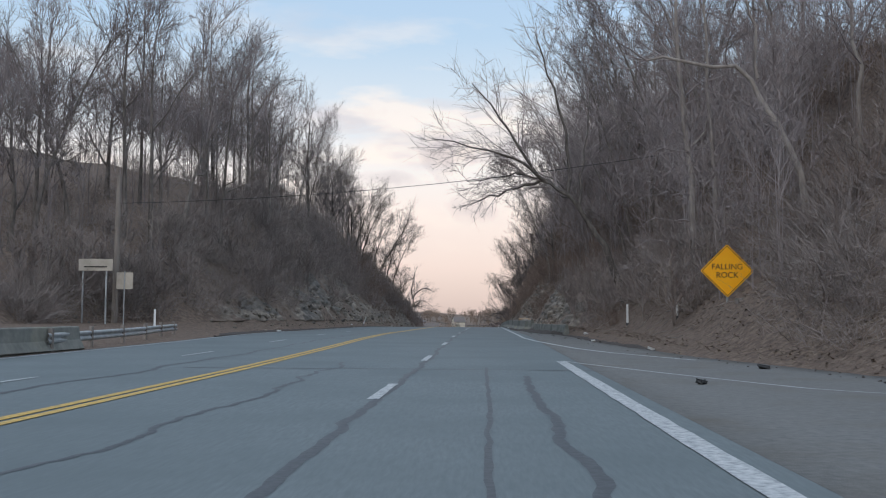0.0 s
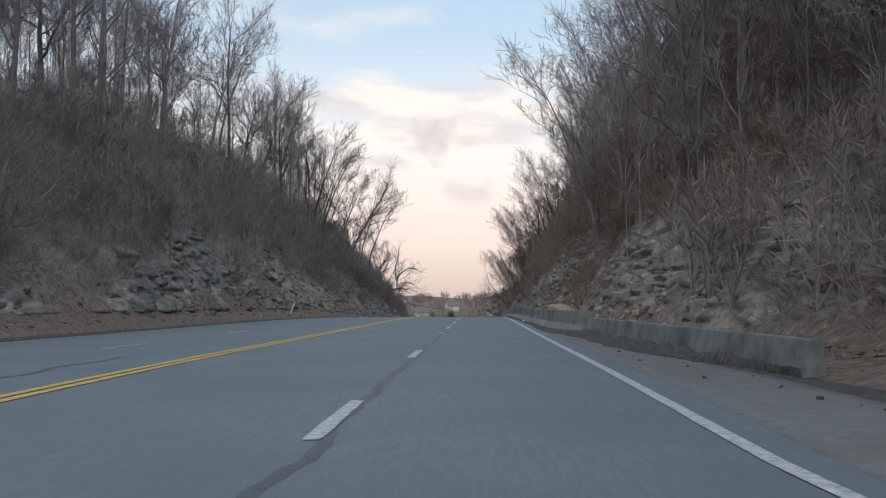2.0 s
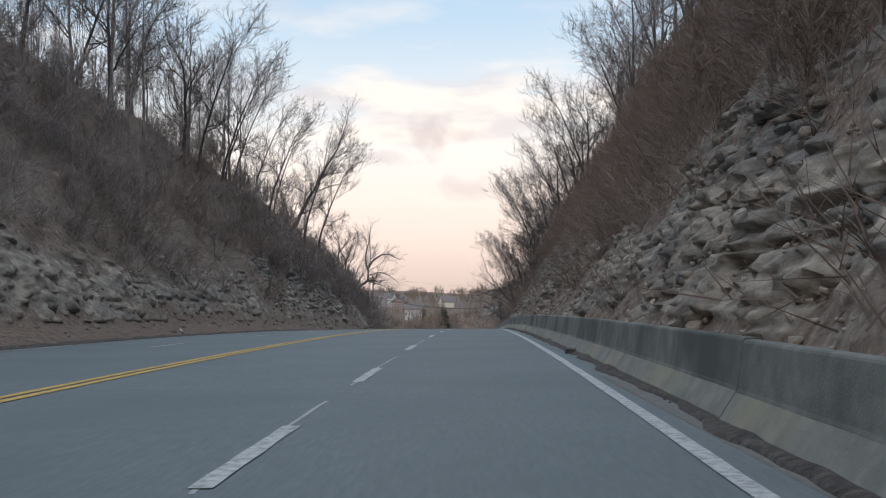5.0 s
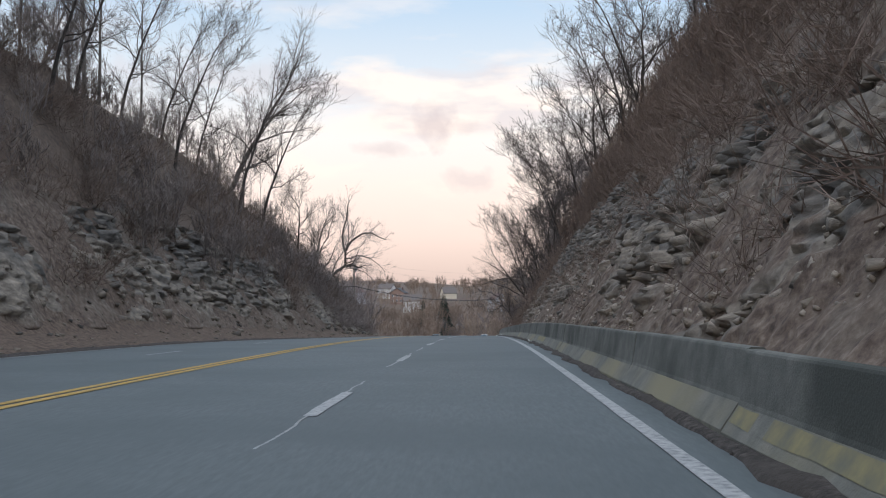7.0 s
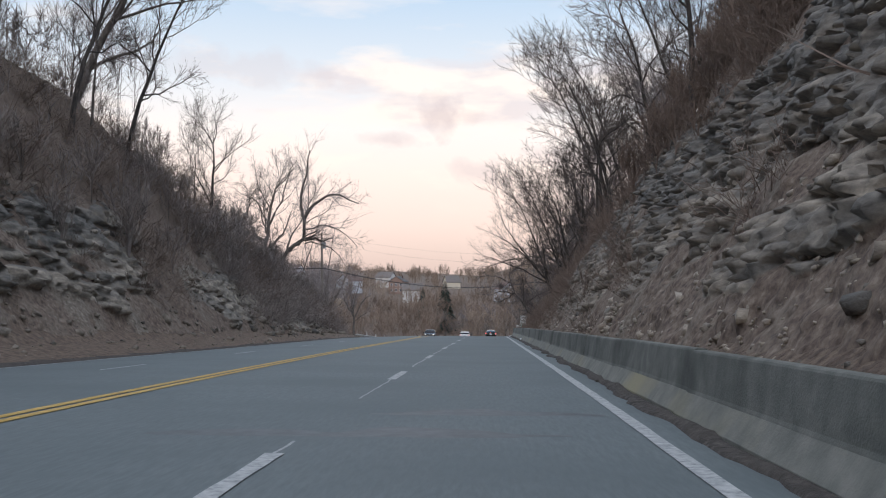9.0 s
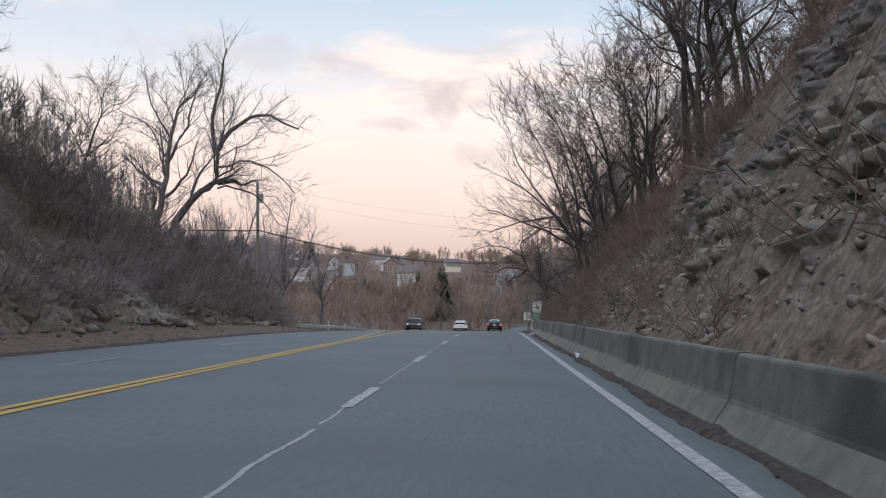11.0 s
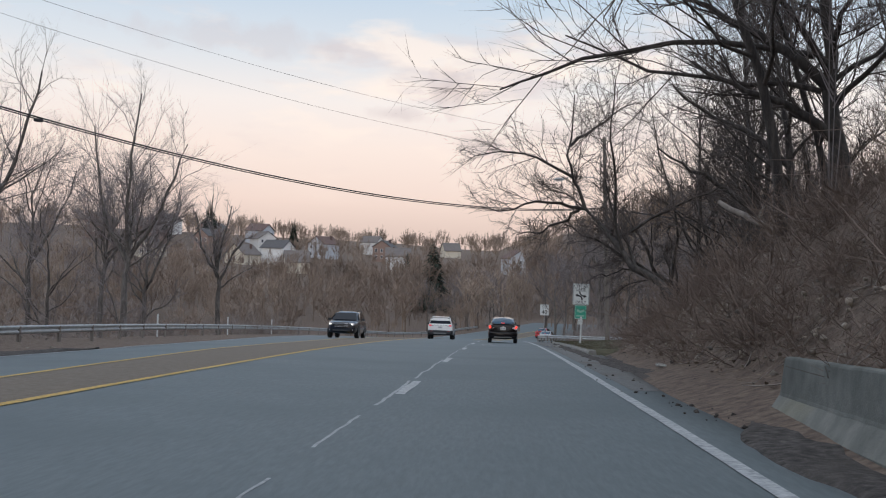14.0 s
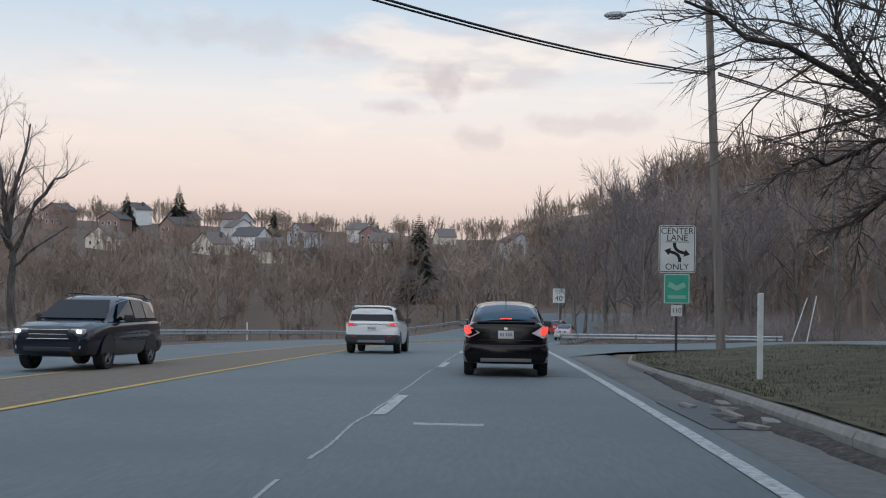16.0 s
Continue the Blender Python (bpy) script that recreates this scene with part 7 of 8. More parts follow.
def sign_backs():
    x, y = -20.0, 50.5
    z = float(ground_z(x, y))
    top = float(road_z(y))
    s = thing("board_sign", "pale long sign board on two posts", "road sign", at=Matrix.Translation((x, y, z)))
    for dx in (-0.66, 0.55):
        part("post", box(0.07, 0.07, top + 3.6 - z + 0.5, (dx, 0.05, (top + 3.6 - z - 0.5) / 2)), GALV, s)
    part("board", box(1.75, 0.03, 0.60, (0, 0, top + 3.5 - z), 0.008), SIGNBACK, s)
    part("slot", box(1.2, 0.02, 0.06, (0, -0.02, top + 3.40 - z)), SIGNBLACK, s)
    x, y = -18.75, 51.2
    z = float(ground_z(x, y))
    s = thing("sign_back", "pale square sign seen from the back", "road sign", at=Matrix.Translation((x, y, z)))
    part("post", u_post(top + 3.2 - z, GALV), GALV, s)
    bm = plate(0.86, 0.86, 0.04)
    bm.transform(Matrix.Translation((0, 0.03, top + 2.72 - z)))
    part("sign_plate", bm, SIGNBACK, s)


falling_rock_sign()
centre_lane_sign()
speed_sign()
sign_backs()


# ---- roadside posts ----
def delineator(x, y, h, lean=(0, 0), label="white plastic delineator post on the verge"):
    z = float(ground_z(x, y))
    m = Matrix.Translation((x, y, z)) @ Euler((lean[0], lean[1], 0)).to_matrix().to_4x4()
    s = thing("delineator_post", label, "post", "white roadside posts", m)
    part("post", box(0.10, 0.035, h + 0.2, (0, 0, (h - 0.2) / 2), 0.012), WHITEPLASTIC, s)
    part("foot", box(0.11, 0.045, 0.14, (0, 0, 0.05), 0.01), DARKPOST, s)


delineator(6.3, 46.2, 0.95)
delineator(6.98, 38, 0.62, label="short weathered delineator post in the leaves")
delineator(-13.2, 108, 0.9, (0, 0.35), "leaning white delineator post")
delineator(-15.4, 46, 1.1)
delineator(5.05, 324.3, 1.62, label="tall white marker post on the grass")


# ---- guard rails ----
def guard_rail(pts, label, post_gap=3.8, face=1, height=0.60):
    """A W-beam on steel posts along plan points."""
    P = [Vector((p[0], p[1], 0)) for p in pts]
    cum = [0.0]
    for a, b in zip(P, P[1:]):
        cum.append(cum[-1] + (b - a).length)
    total = cum[-1]

    def where(s):
        s = min(max(s, 0), total)
        x = float(np.interp(s, cum, [p.x for p in P]))
        y = float(np.interp(s, cum, [p.y for p in P]))
        return x, y

    rail = thing("guard_rail", label, "guard rail")
    prof = [(0.0, -0.155), (0.045, -0.12), (0.05, -0.06), (0.0, -0.015), (0.0, 0.015), (0.05, 0.06), (0.045, 0.12), (0.0, 0.155)]
    n = int(total / 1.0) + 2
    V = []
    for i in range(n):
        s = total * i / (n - 1)
        x, y = where(s)
        xa, ya = where(s - 0.5)
        xb, yb = where(s + 0.5)
        d = Vector((xb - xa, yb - ya, 0)).normalized()
        side = Vector((-d.y, d.x, 0)) * face
        z = rail_z(x, y) + height
        for o, h in prof:
            V.append((x + side.x * o, y + side.y * o, z + h))
        for o, h in prof[::-1]:
            V.append((x + side.x * (o - 0.006), y + side.y * (o - 0.006), z + h))
    m = 2 * len(prof)
    F = []
    for i in range(n - 1):
        for k in range(m):
            F.append((i * m + k, i * m + (k + 1) % m, (i + 1) * m + (k + 1) % m, (i + 1) * m + k))
    part_me("rail_beam", mk("rail_beam", V, F, GALV), rail)
    s = 0.3
    while s < total:
        x, y = where(s)
        z = rail_z(x, y)
        part("post", join(box(0.11, 0.15, 1.25, (x, y, z + 0.10), 0.008)), WOODPOLE, rail)
        s += post_gap
    return rail


def rail_z(x, y):
    return float(road_z(y)) - 0.05 + float(fall(x - float(road_c(y)), y))


cx = lambda d, y: (float(road_c(y)) + d, y)
guard_rail([cx(-12.5, 28), cx(-13.4, 38), cx(-15.0, 48)], "short galvanised guard rail at the end of a barrier", face=-1, height=0.44)
guard_rail([cx(-16.6, 296), cx(-17.2, 304), cx(-18.3, 320), cx(-18.9, 340), cx(-19.2, 358), cx(-19.0, 372), cx(-18.6, 386), cx(-18.3, 400), cx(-18.0, 418), cx(-18.0, 436)], "long galvanised guard rail round the outside of the bend", face=-1)
guard_rail([(16.6, 363.2), (12, 363.6), (8, 364.4), (5.6, 366.5), (5.0, 370), cx(3.0, 380), cx(3.0, 398), cx(3.0, 412)], "galvanised guard rail beyond the side street", face=1)
for d, y in ((-18.4, 322), (-19.0, 338), (-19.2, 352), (-18.9, 376)):
    x, yy = cx(d, y)
    z = rail_z(x, yy)
    s = thing("delineator_post", "white marker post on the guard rail", "post", "white roadside posts", Matrix.Translation((x - 0.12, yy, z)))
    part("post", box(0.09, 0.03, 1.45, (0, 0, 0.55), 0.01), WHITEPLASTIC, s)

# concrete wall on the far side, before the bank
def left_wall():
    for k in range(12):
        y = -42 + 6.05 * k
        s = thing("concrete_barrier", "tan weathered concrete barrier on the far shoulder", "barrier", "barriers on the far shoulder", Matrix.Translation((-12.75, y, float(road_z(y)))))
        sec = [(0.18, -0.05), (0.30, 0.06), (0.16, 0.33), (0.11, 0.70), (0.07, 0.73)]
        part("barrier_body", loft([(0, sec), (6.0, sec)]), BARRIERFOOT, s)


left_wall()


# ---- poles and cables ----
def utility_pole(x, y, top, label, crossarm=None, lean=0.0, drum=None, lamp=False):
    z = float(ground_z(x, y))
    h = top - z
    p = thing("utility_pole", label, "utility pole", "", Matrix.Translation((x, y, z)) @ Matrix.Rotation(lean, 4, "Y"))
    part("pole", tube([(0, 0, -1), (0, 0, h * 0.5), (0, 0, h)], [0.17, 0.15, 0.12], 12), WOODPOLE, p)
    if drum:
        t = part("transformer", tube([(0.32, 0, h - drum - 0.45), (0.32, 0, h - drum + 0.35), (0.32, 0, h - drum + 0.45)], [0.23, 0.23, 0.12], 14), plain("transformer_grey", (0.25, 0.26, 0.26), 0.5), p, "grey drum transformer")
        part("bushing", tube([(0.32, 0, h - drum + 0.4), (0.32, 0, h - drum + 0.65)], [0.03, 0.02], 8), WOODPOLE, t)
    if crossarm:
        part("crossarm", box(crossarm, 0.10, 0.12, (0, 0.12, h - 0.5), 0.01), WOODPOLE, p)
    if lamp:
        a = part("lamp_arm", tube([(-0.1, 0, 11.9), (-0.9, -0.1, 12.25), (-2.2, -0.3, 12.3), (-3.0, -0.4, 12.2)], 0.03, 8), GALV, p, "thin curved steel lamp arm")
        bm = bmesh.new()
        bmesh.ops.create_uvsphere(bm, u_segments=16, v_segments=8, radius=1)
        bm.transform(Matrix.Translation((-3.35, -0.45, 12.13)) @ Matrix.Diagonal((0.40, 0.17, 0.13, 1)))
        h2 = part("lamp_head", bm, GALV, p, "grey cobra-head street lamp, unlit")
        part("lens", box(0.42, 0.22, 0.06, (-3.38, -0.45, 12.02), 0.025), LAMPCLEAR, h2)
    return p


def cable(a, b, sag, r, label):
    pts = []
    for k in range(33):
        u = k / 32
        p = Vector(a).lerp(Vector(b), u)
        p.z -= sag * 4 * u * (1 - u)
        pts.append(p)
    ob = part("cable", tube(pts, r, 6, False), CABLE)
    return tagged(ob, label, "cable", "overhead cables")


utility_pole(-21.0, 302.8, 5.4, "weathered wooden utility pole with a transformer", drum=1.5, lean=-0.02)
utility_pole(8.75, 343.3, 4.2, "tall wooden utility pole carrying a street lamp", lean=-0.045, lamp=True)
utility_pole(-19.6, 52.2, 8.5, "slim wooden pole among the trees", lean=0.01)
utility_pole(14.5, 47, 10.5, "wooden pole hidden in the woods")
utility_pole(21, 352, 3.5, "wooden pole beside the side street")
utility_pole(-75, 262, 9, "wooden pole beyond the bank")
for dz, r, sg in ((0.0, 0.032, 1.62), (-0.07, 0.026, 1.64)):
    cable((-20.9, 302.8, 0.95 + dz), (8.3, 343.3, -0.95 + dz), sg, r, "thick black cable sagging over the road")
    cable((-75, 262, 3.5 + dz), (-20.9, 302.8, 0.95 + dz), 1.2, r, "thick black cable along the poles")
    cable((8.55, 343.3, -0.95 + dz), (60, 395, 0 + dz), 1.2, r, "thick black cable along the poles")
cable((-21.0, 302.8, 5.2), (8.6, 343.3, 3.9), 1.0, 0.007, "thin wire high over the road")
cable((-21.0, 302.8, 4.3), (8.6, 343.3, 2.7), 1.2, 0.007, "thin wire high over the road")
cable((-19.6, 52.2, 7.0), (14.5, 47, 9.8), 0.7, 0.014, "thin black cable across the road")
bm = box(0.35, 0.14, 0.14, (0, 0, 0), 0.04)
bm.transform(Matrix.Translation((-17.6, 307.4, -0.02)) @ Matrix.Rotation(0.95, 4, "Z"))
tagged(part("cable_splice_case", bm, BLACKTRIM), "black splice case hanging on a cable", "cable fitting")


# ---- verge, kerb and side street ----
def side_street():
    xs = np.arange(2.4, 70, 1.5)
    y0 = np.interp(xs, [2.4, 5, 8, 14, 70], [338, 344.5, 346.5, 348.0, 352])
    y1 = np.interp(xs, [2.4, 8, 16, 30, 70], [366, 362.4, 361.8, 362.5, 366])
    n = 6
    u = np.linspace(0, 1, n)
    X = np.repeat(xs[:, None], n, 1)
    Y = y0[:, None] * (1 - u) + y1[:, None] * u
    Z = road_z(Y) + 0.010 - 0.02 * np.maximum(3.6 - X, 0)
    Z = Z + np.interp(X, [3, 20, 70], [0, 0.5, 1.2])
    me = mk("side_street", np.stack([X.ravel(), Y.ravel(), Z.ravel()], 1), grid_faces(len(xs), n), ASPHALT)
    tagged(new("side_street", me), "grey asphalt side street meeting the main road", "road", kind="structure")


side_street()

ISLAND_IN = lambda y: np.interp(y, [302, 308, 316, 322, 328, 333, 338, 343], [3.72, 3.8, 3.92, 4.02, 4.0, 4.15, 4.9, 7.0])
ISLAND_OUT = lambda y: np.interp(y, [302, 343], [15.5, 17.5])


def island():
    ys = np.linspace(302, 343.5, 76)
    n = 26
    u = np.linspace(0, 1, n)
    X = ISLAND_IN(ys)[:, None] * (1 - u) + ISLAND_OUT(ys)[:, None] * u
    Y = np.repeat(ys[:, None], n, 1) + u[None, :] * 3 * step(330, 343, ys)[:, None]
    Z = road_z(Y) + 0.15 + 0.30 * step(0, 0.5, u)[None, :] + 0.06 * fbm(X * 0.8, Y * 0.8, 71, 3) - 0.75 * (1 - step(302, 307.5, Y))
    me = mk("grass_verge", np.stack([X.ravel(), Y.ravel(), Z.ravel()], 1), grid_faces(len(ys), n), GRASS, True)
    tagged(new("grass_verge", me), "short green-brown grass verge behind a kerb", "grass", kind="structure")
    # kerb stones along the inner side
    kerb = thing("kerb", "worn concrete kerb round the grass verge", "kerb", kind="structure")
    ks = np.arange(305.8, 343, 1.8)
    for a in ks:
        q = np.linspace(a, min(a + 1.78, 343.3), 4)
        bm = bmesh.new()
        rows = []
        for yy in q:
            x = float(ISLAND_IN(yy))
            z = float(road_z(yy))
            rows.append([bm.verts.new((x + ox, yy, z + oz)) for ox, oz in ((-0.10, -0.1), (-0.10, 0.09), (-0.06, 0.155), (0.18, 0.165), (0.20, -0.1))])
        for r0, r1 in zip(rows, rows[1:]):
            for k in range(4):
                bm.faces.new((r0[k], r0[k + 1], r1[k + 1], r1[k]))
        bm.faces.new(rows[0][::-1])
        bm.faces.new(rows[-1])
        bmesh.ops.recalc_face_normals(bm, faces=bm.faces[:])
        part("kerb_stone", bm, KERBSTONE, kerb)
    # blades
    rng = np.random.default_rng(5)
    m = 26000
    gy = rng.uniform(307.5, 343, m)
    gu = rng.random(m) ** 1.4
    gx = ISLAND_IN(gy) * (1 - gu) + ISLAND_OUT(gy) * gu + 0.12
    gz = road_z(gy) + 0.15 + 0.30 * step(0, 0.5, gu) + 0.02
    a = rng.uniform(0, 2 * np.pi, m)
    h = rng.uniform(0.03, 0.07, m)
    w = 0.008
    base = np.stack([gx, gy, gz], 1)
    sx = np.stack([np.cos(a) * w, np.sin(a) * w, 0 * a], 1)
    tip = base + np.stack([rng.normal(0, 0.03, m), rng.normal(0, 0.03, m), h], 1)
    V = np.concatenate([base - sx, base + sx, tip])
    i = np.arange(m)
    tagged(new("grass_blades", mk("grass_blades", V, np.stack([i, i + m, i + 2 * m], 1), GRASS)), "short winter grass on the verge", "grass", kind="stuff")


island()
# storm drain: broken slabs on a flat dark plate that paints the hole's shade
drain = thing("storm_drain", "broken storm drain with cracked slabs and a puddle", "drain", at=Matrix.Translation((3.62, 319.6, float(road_z(319.6)) + 0.006)) @ Matrix.Rotation(-0.072, 4, "X"))
part("hole_shade", box(1.05, 3.4, 0.012, (-0.25, 0, 0.006), 0.003), TAR, drain, "flat dark plate for the shaded hole")
part("puddle", box(0.35, 1.0, 0.006, (-0.25, -0.6, 0.016)), plain("puddle_water", (0.05, 0.055, 0.06), 0.05), drain, "shallow puddle")
for k, (dx, dy, sx, sy, rz) in enumerate(((0.10, 0.5, 0.22, 0.4, 0.3), (0.22, -1.1, 0.2, 0.5, -0.2), (-0.1, -1.6, 0.2, 0.3, 0.5), (0.25, 1.3, 0.16, 0.3, 0.1), (-0.3, 0.9, 0.14, 0.2, 0.8), (0.0, -0.3, 0.12, 0.3, 0.5))):
    part("slab", box(sx, sy, 0.05, (dx - 0.2, dy, 0.03), 0.012, Euler((0.05 * (k - 1), 0.08, rz)).to_matrix()), KERBSTONE, drain, "cracked concrete slab")
for x, y, ln in ((16.9, 363.0, 0.32), (17.5, 362.2, 0.2)):
    z = rail_z(x, y)
    s = thing("marker_pole", "tall thin white pole leaning beside a guard rail", "pole", "leaning white poles", Matrix.Translation((x, y, z)) @ Matrix.Rotation(ln, 4, "Y"))
    part("pole", tube([(0, 0, -0.2), (0, 0, 3.0)], 0.03, 8), WHITEPLASTIC, s)


# ---- fallen timber and litter ----
def log(x, y, length, r, yaw, pitch, label, mat=PALEBARK):
    z = float(ground_z(x, y)) + r * 0.6
    d = Vector((math.cos(yaw) * math.cos(pitch), math.sin(yaw) * math.cos(pitch), math.sin(pitch)))
    rng = random.Random(int(x * 10 + y))
    s = thing("fallen_log", label, "log", at=Matrix.Translation((x, y, z)))
    pts = [d * length * k / 5 + Vector((rng.gauss(0, r * 0.3), rng.gauss(0, r * 0.3), rng.gauss(0, r * 0.2))) for k in range(6)]
    part("log_body", tube(pts, [r * (1 - 0.08 * k) for k in range(6)], 9), mat, s)
    part("branch_stub", tube([pts[2], pts[2] + Vector((0.2, -0.2, 0.5))], [r * 0.4, r * 0.2], 6), mat, s)


log(9.0, 31.0, 5.0, 0.20, -0.15, 0.28, "pale fallen log lying in dead leaves")
log(7.8, 32.5, 2.2, 0.13, 0.3, 0.05, "rotting log beside the road edge", BARK)
log(9.6, 27.5, 5.5, 0.16, 0.5, 0.35, "long fallen trunk on the bank", BARK)
log(7.0, 62, 6.0, 0.12, 0.9, 0.5, "thin fallen trunk on the slope")
log(8.8, 300, 2.4, 0.12, 2.4, 0.4, "pale broken branch on the verge")


def squared_boulder(off, y, size, top, turn, mat, seed, label):
    """A squared quarry block with chamfered, chipped and uneven faces, sitting in the earth behind the barrier."""
    bm = bmesh.new()
    bmesh.ops.create_cube(bm, size=1.0)
    bmesh.ops.bevel(bm, geom=bm.edges[:], offset=0.13, segments=1, affect="EDGES")
    bmesh.ops.subdivide_edges(bm, edges=bm.edges[:], cuts=3, use_grid_fill=True)
    shift = Vector((seed * 3.1, seed, 0))
    for v in bm.verts:
        k = 1 + 0.20 * noise.noise(v.co * 1.6 + shift) + 0.05 * noise.noise(v.co * 7 + shift)
        v.co = Vector((v.co.x * size[0], v.co.y * size[1], v.co.z * size[2] + 0.12 * v.co.y * size[2])) * k
    bm.transform(Matrix.Translation((float(road_c(y)) + off, y, float(road_z(y)) + top - size[2] / 2)) @ Matrix.Rotation(turn, 4, "Z"))
    tagged(part("boulder", bm, mat), label, "boulder")


squared_boulder(3.25, 85.7, (0.75, 1.1, 0.85), 0.95, 0.5, TANSTONE, 1, "tan sandstone boulder resting behind the barrier")
squared_boulder(3.15, 82.9, (0.45, 0.5, 0.7), 0.86, 0.2, GREYSTONE, 2, "pale grey squared block behind the barrier")
squared_boulder(3.25, 81.5, (0.5, 0.7, 0.7), 0.84, -0.4, GREYSTONE, 3, "pale grey squared block behind the barrier")

LITTERMATS = [plain("litter_white", (0.6, 0.6, 0.58), 0.6), plain("litter_grey", (0.3, 0.3, 0.3), 0.7), plain("litter_pink", (0.5, 0.14, 0.2), 0.6), plain("litter_dark", (0.03, 0.03, 0.03), 0.8)]
for k, (d, y, m) in enumerate(((2.05, 96, 0), (2.6, 84, 0), (2.0, 118, 3), (1.98, 262, 0), (2.0, 267, 2), (5.2, 33, 0), (4.2, 41, 0), (4.8, 50, 0), (5.8, 22, 3), (3.4, 17, 3), (3.3, 292, 0), (-13.4, 100, 0), (-13.0, 140, 0), (-12.9, 62, 0), (2.2, 236, 0), (2.05, 172, 0))):
    rng = random.Random(k + 90)
    x = float(road_c(y)) + d
    z = max(float(ground_z(x, y)), float(road_z(y))) + 0.05
    bm = box(rng.uniform(0.10, 0.22), rng.uniform(0.10, 0.25), 0.06, (0, 0, 0), 0.015)
    for v in bm.verts:
        v.co += Vector((rng.gauss(0, 0.015), rng.gauss(0, 0.015), rng.gauss(0, 0.012)))
    bm.transform(Matrix.Translation((x, y, z)) @ Euler((rng.gauss(0, 0.3), rng.gauss(0, 0.3), rng.uniform(0, 3))).to_matrix().to_4x4())
    tagged(part("litter", bm, LITTERMATS[m]), "crumpled scrap of litter lying on the roadside", "litter", "roadside litter")


# ---- hillside town ----
WALLS = [material("house_siding_%d" % i, [c, tuple(v * 1.15 for v in c)], 0.8, 3, 0.8, stretch=(0.3, 0.3, 6)) for i, c in enumerate(((0.74, 0.72, 0.69), (0.60, 0.58, 0.55), (0.27, 0.185, 0.15), (0.62, 0.55, 0.44), (0.48, 0.49, 0.51)))]
ROOFS = [material("roof_shingle_%d" % i, [c, tuple(v * 1.3 for v in c)], 1.2, 4, 0.9) for i, c in enumerate(((0.09, 0.085, 0.085), (0.14, 0.12, 0.11), (0.12, 0.08, 0.07)))]
WINDOWGLASS = plain("house_window_glass", (0.05, 0.06, 0.075), 0.1)


def house(w, d, h, wall, roof, label, storeys=2):
    ob = thing("house", label, "house", "houses on the hillside")
    part("wall", box(w, d, h + 3, (0, 0, (h - 3) / 2)), wall, ob)
    rh = w * 0.34
    bm = bmesh.new()
    e, o = 0.4, 0.4
    pts = [(-w / 2 - e, -d / 2 - o, h - 0.2), (0, -d / 2 - o, h + rh), (w / 2 + e, -d / 2 - o, h - 0.2)]
    a = [bm.verts.new(p) for p in pts] + [bm.verts.new((p[0], p[1], p[2] - 0.22)) for p in pts]
    b = [bm.verts.new((p[0], d / 2 + o, p[2])) for p in pts] + [bm.verts.new((p[0], d / 2 + o, p[2] - 0.22)) for p in pts]
    for q in ((0, 1), (1, 2)):
        bm.faces.new((a[q[0]], a[q[1]], b[q[1]], b[q[0]]))
        bm.faces.new((a[q[0] + 3], b[q[0] + 3], b[q[1] + 3], a[q[1] + 3]))
    for q in (0, 2):
        bm.faces.new((a[q], a[q + 3], b[q + 3], b[q]))
    for r in (a, b):
        bm.faces.new((r[0], r[1], r[4], r[3]))
        bm.faces.new((r[1], r[2], r[5], r[4]))
    bmesh.ops.recalc_face_normals(bm, faces=bm.faces[:])
    rf = part("roof", bm, roof, ob)
    for yy in (-d / 2 + 0.02, d / 2 - 0.02):
        g = bmesh.new()
        g.faces.new([g.verts.new(p) for p in ((-w / 2, yy, h - 0.3), (w / 2, yy, h - 0.3), (0, yy, h + rh - 0.2))])
        part("gable", g, wall, ob)
    part("chimney", box(0.7, 0.7, 2.0, (w * 0.22, d * 0.2, h + rh * 0.75), 0.03), ROOFS[2], rf, "brick chimney")
    for s in range(storeys):
        for k in range(3):
            x = (-0.3 + 0.3 * k) * w
            wn = part("window", box(1.1, 0.10, 1.5, (x, -d / 2 - 0.02, 1.6 + 2.8 * s), 0.02), WALLS[0], ob)
            part("pane", box(0.86, 0.06, 1.26, (x, -d / 2 - 0.06, 1.6 + 2.8 * s)), WINDOWGLASS, wn)
    part("door", box(1.0, 0.08, 2.1, (w * 0.42, -d / 2 - 0.03, 1.05), 0.02), ROOFS[2], ob)
    return ob


HOUSES = [house(8.5, 10, 6.0, WALLS[0], ROOFS[0], "white two-storey house with a dark gabled roof"), house(9, 9, 5.6, WALLS[1], ROOFS[1], "grey clapboard house with a brown roof"), house(8, 11, 6.2, WALLS[2], ROOFS[0], "brick house with a dark gabled roof"), house(11, 8, 3.4, WALLS[3], ROOFS[1], "low tan house with a shingle roof", 1), house(9, 10, 6.0, WALLS[4], ROOFS[2], "blue-grey house with a reddish roof")]
HOUSE_AT = [(-81, 650), (-98, 700), (-112, 668), (-66, 610), (-70, 690), (-128, 640), (-108, 735), (-122, 705), (-140, 680), (-34, 640), (-46, 705), (-150, 730), (-20, 770), (-170, 700), (10, 660), (-58, 760), (-92, 640)]
rng_h = random.Random(8)
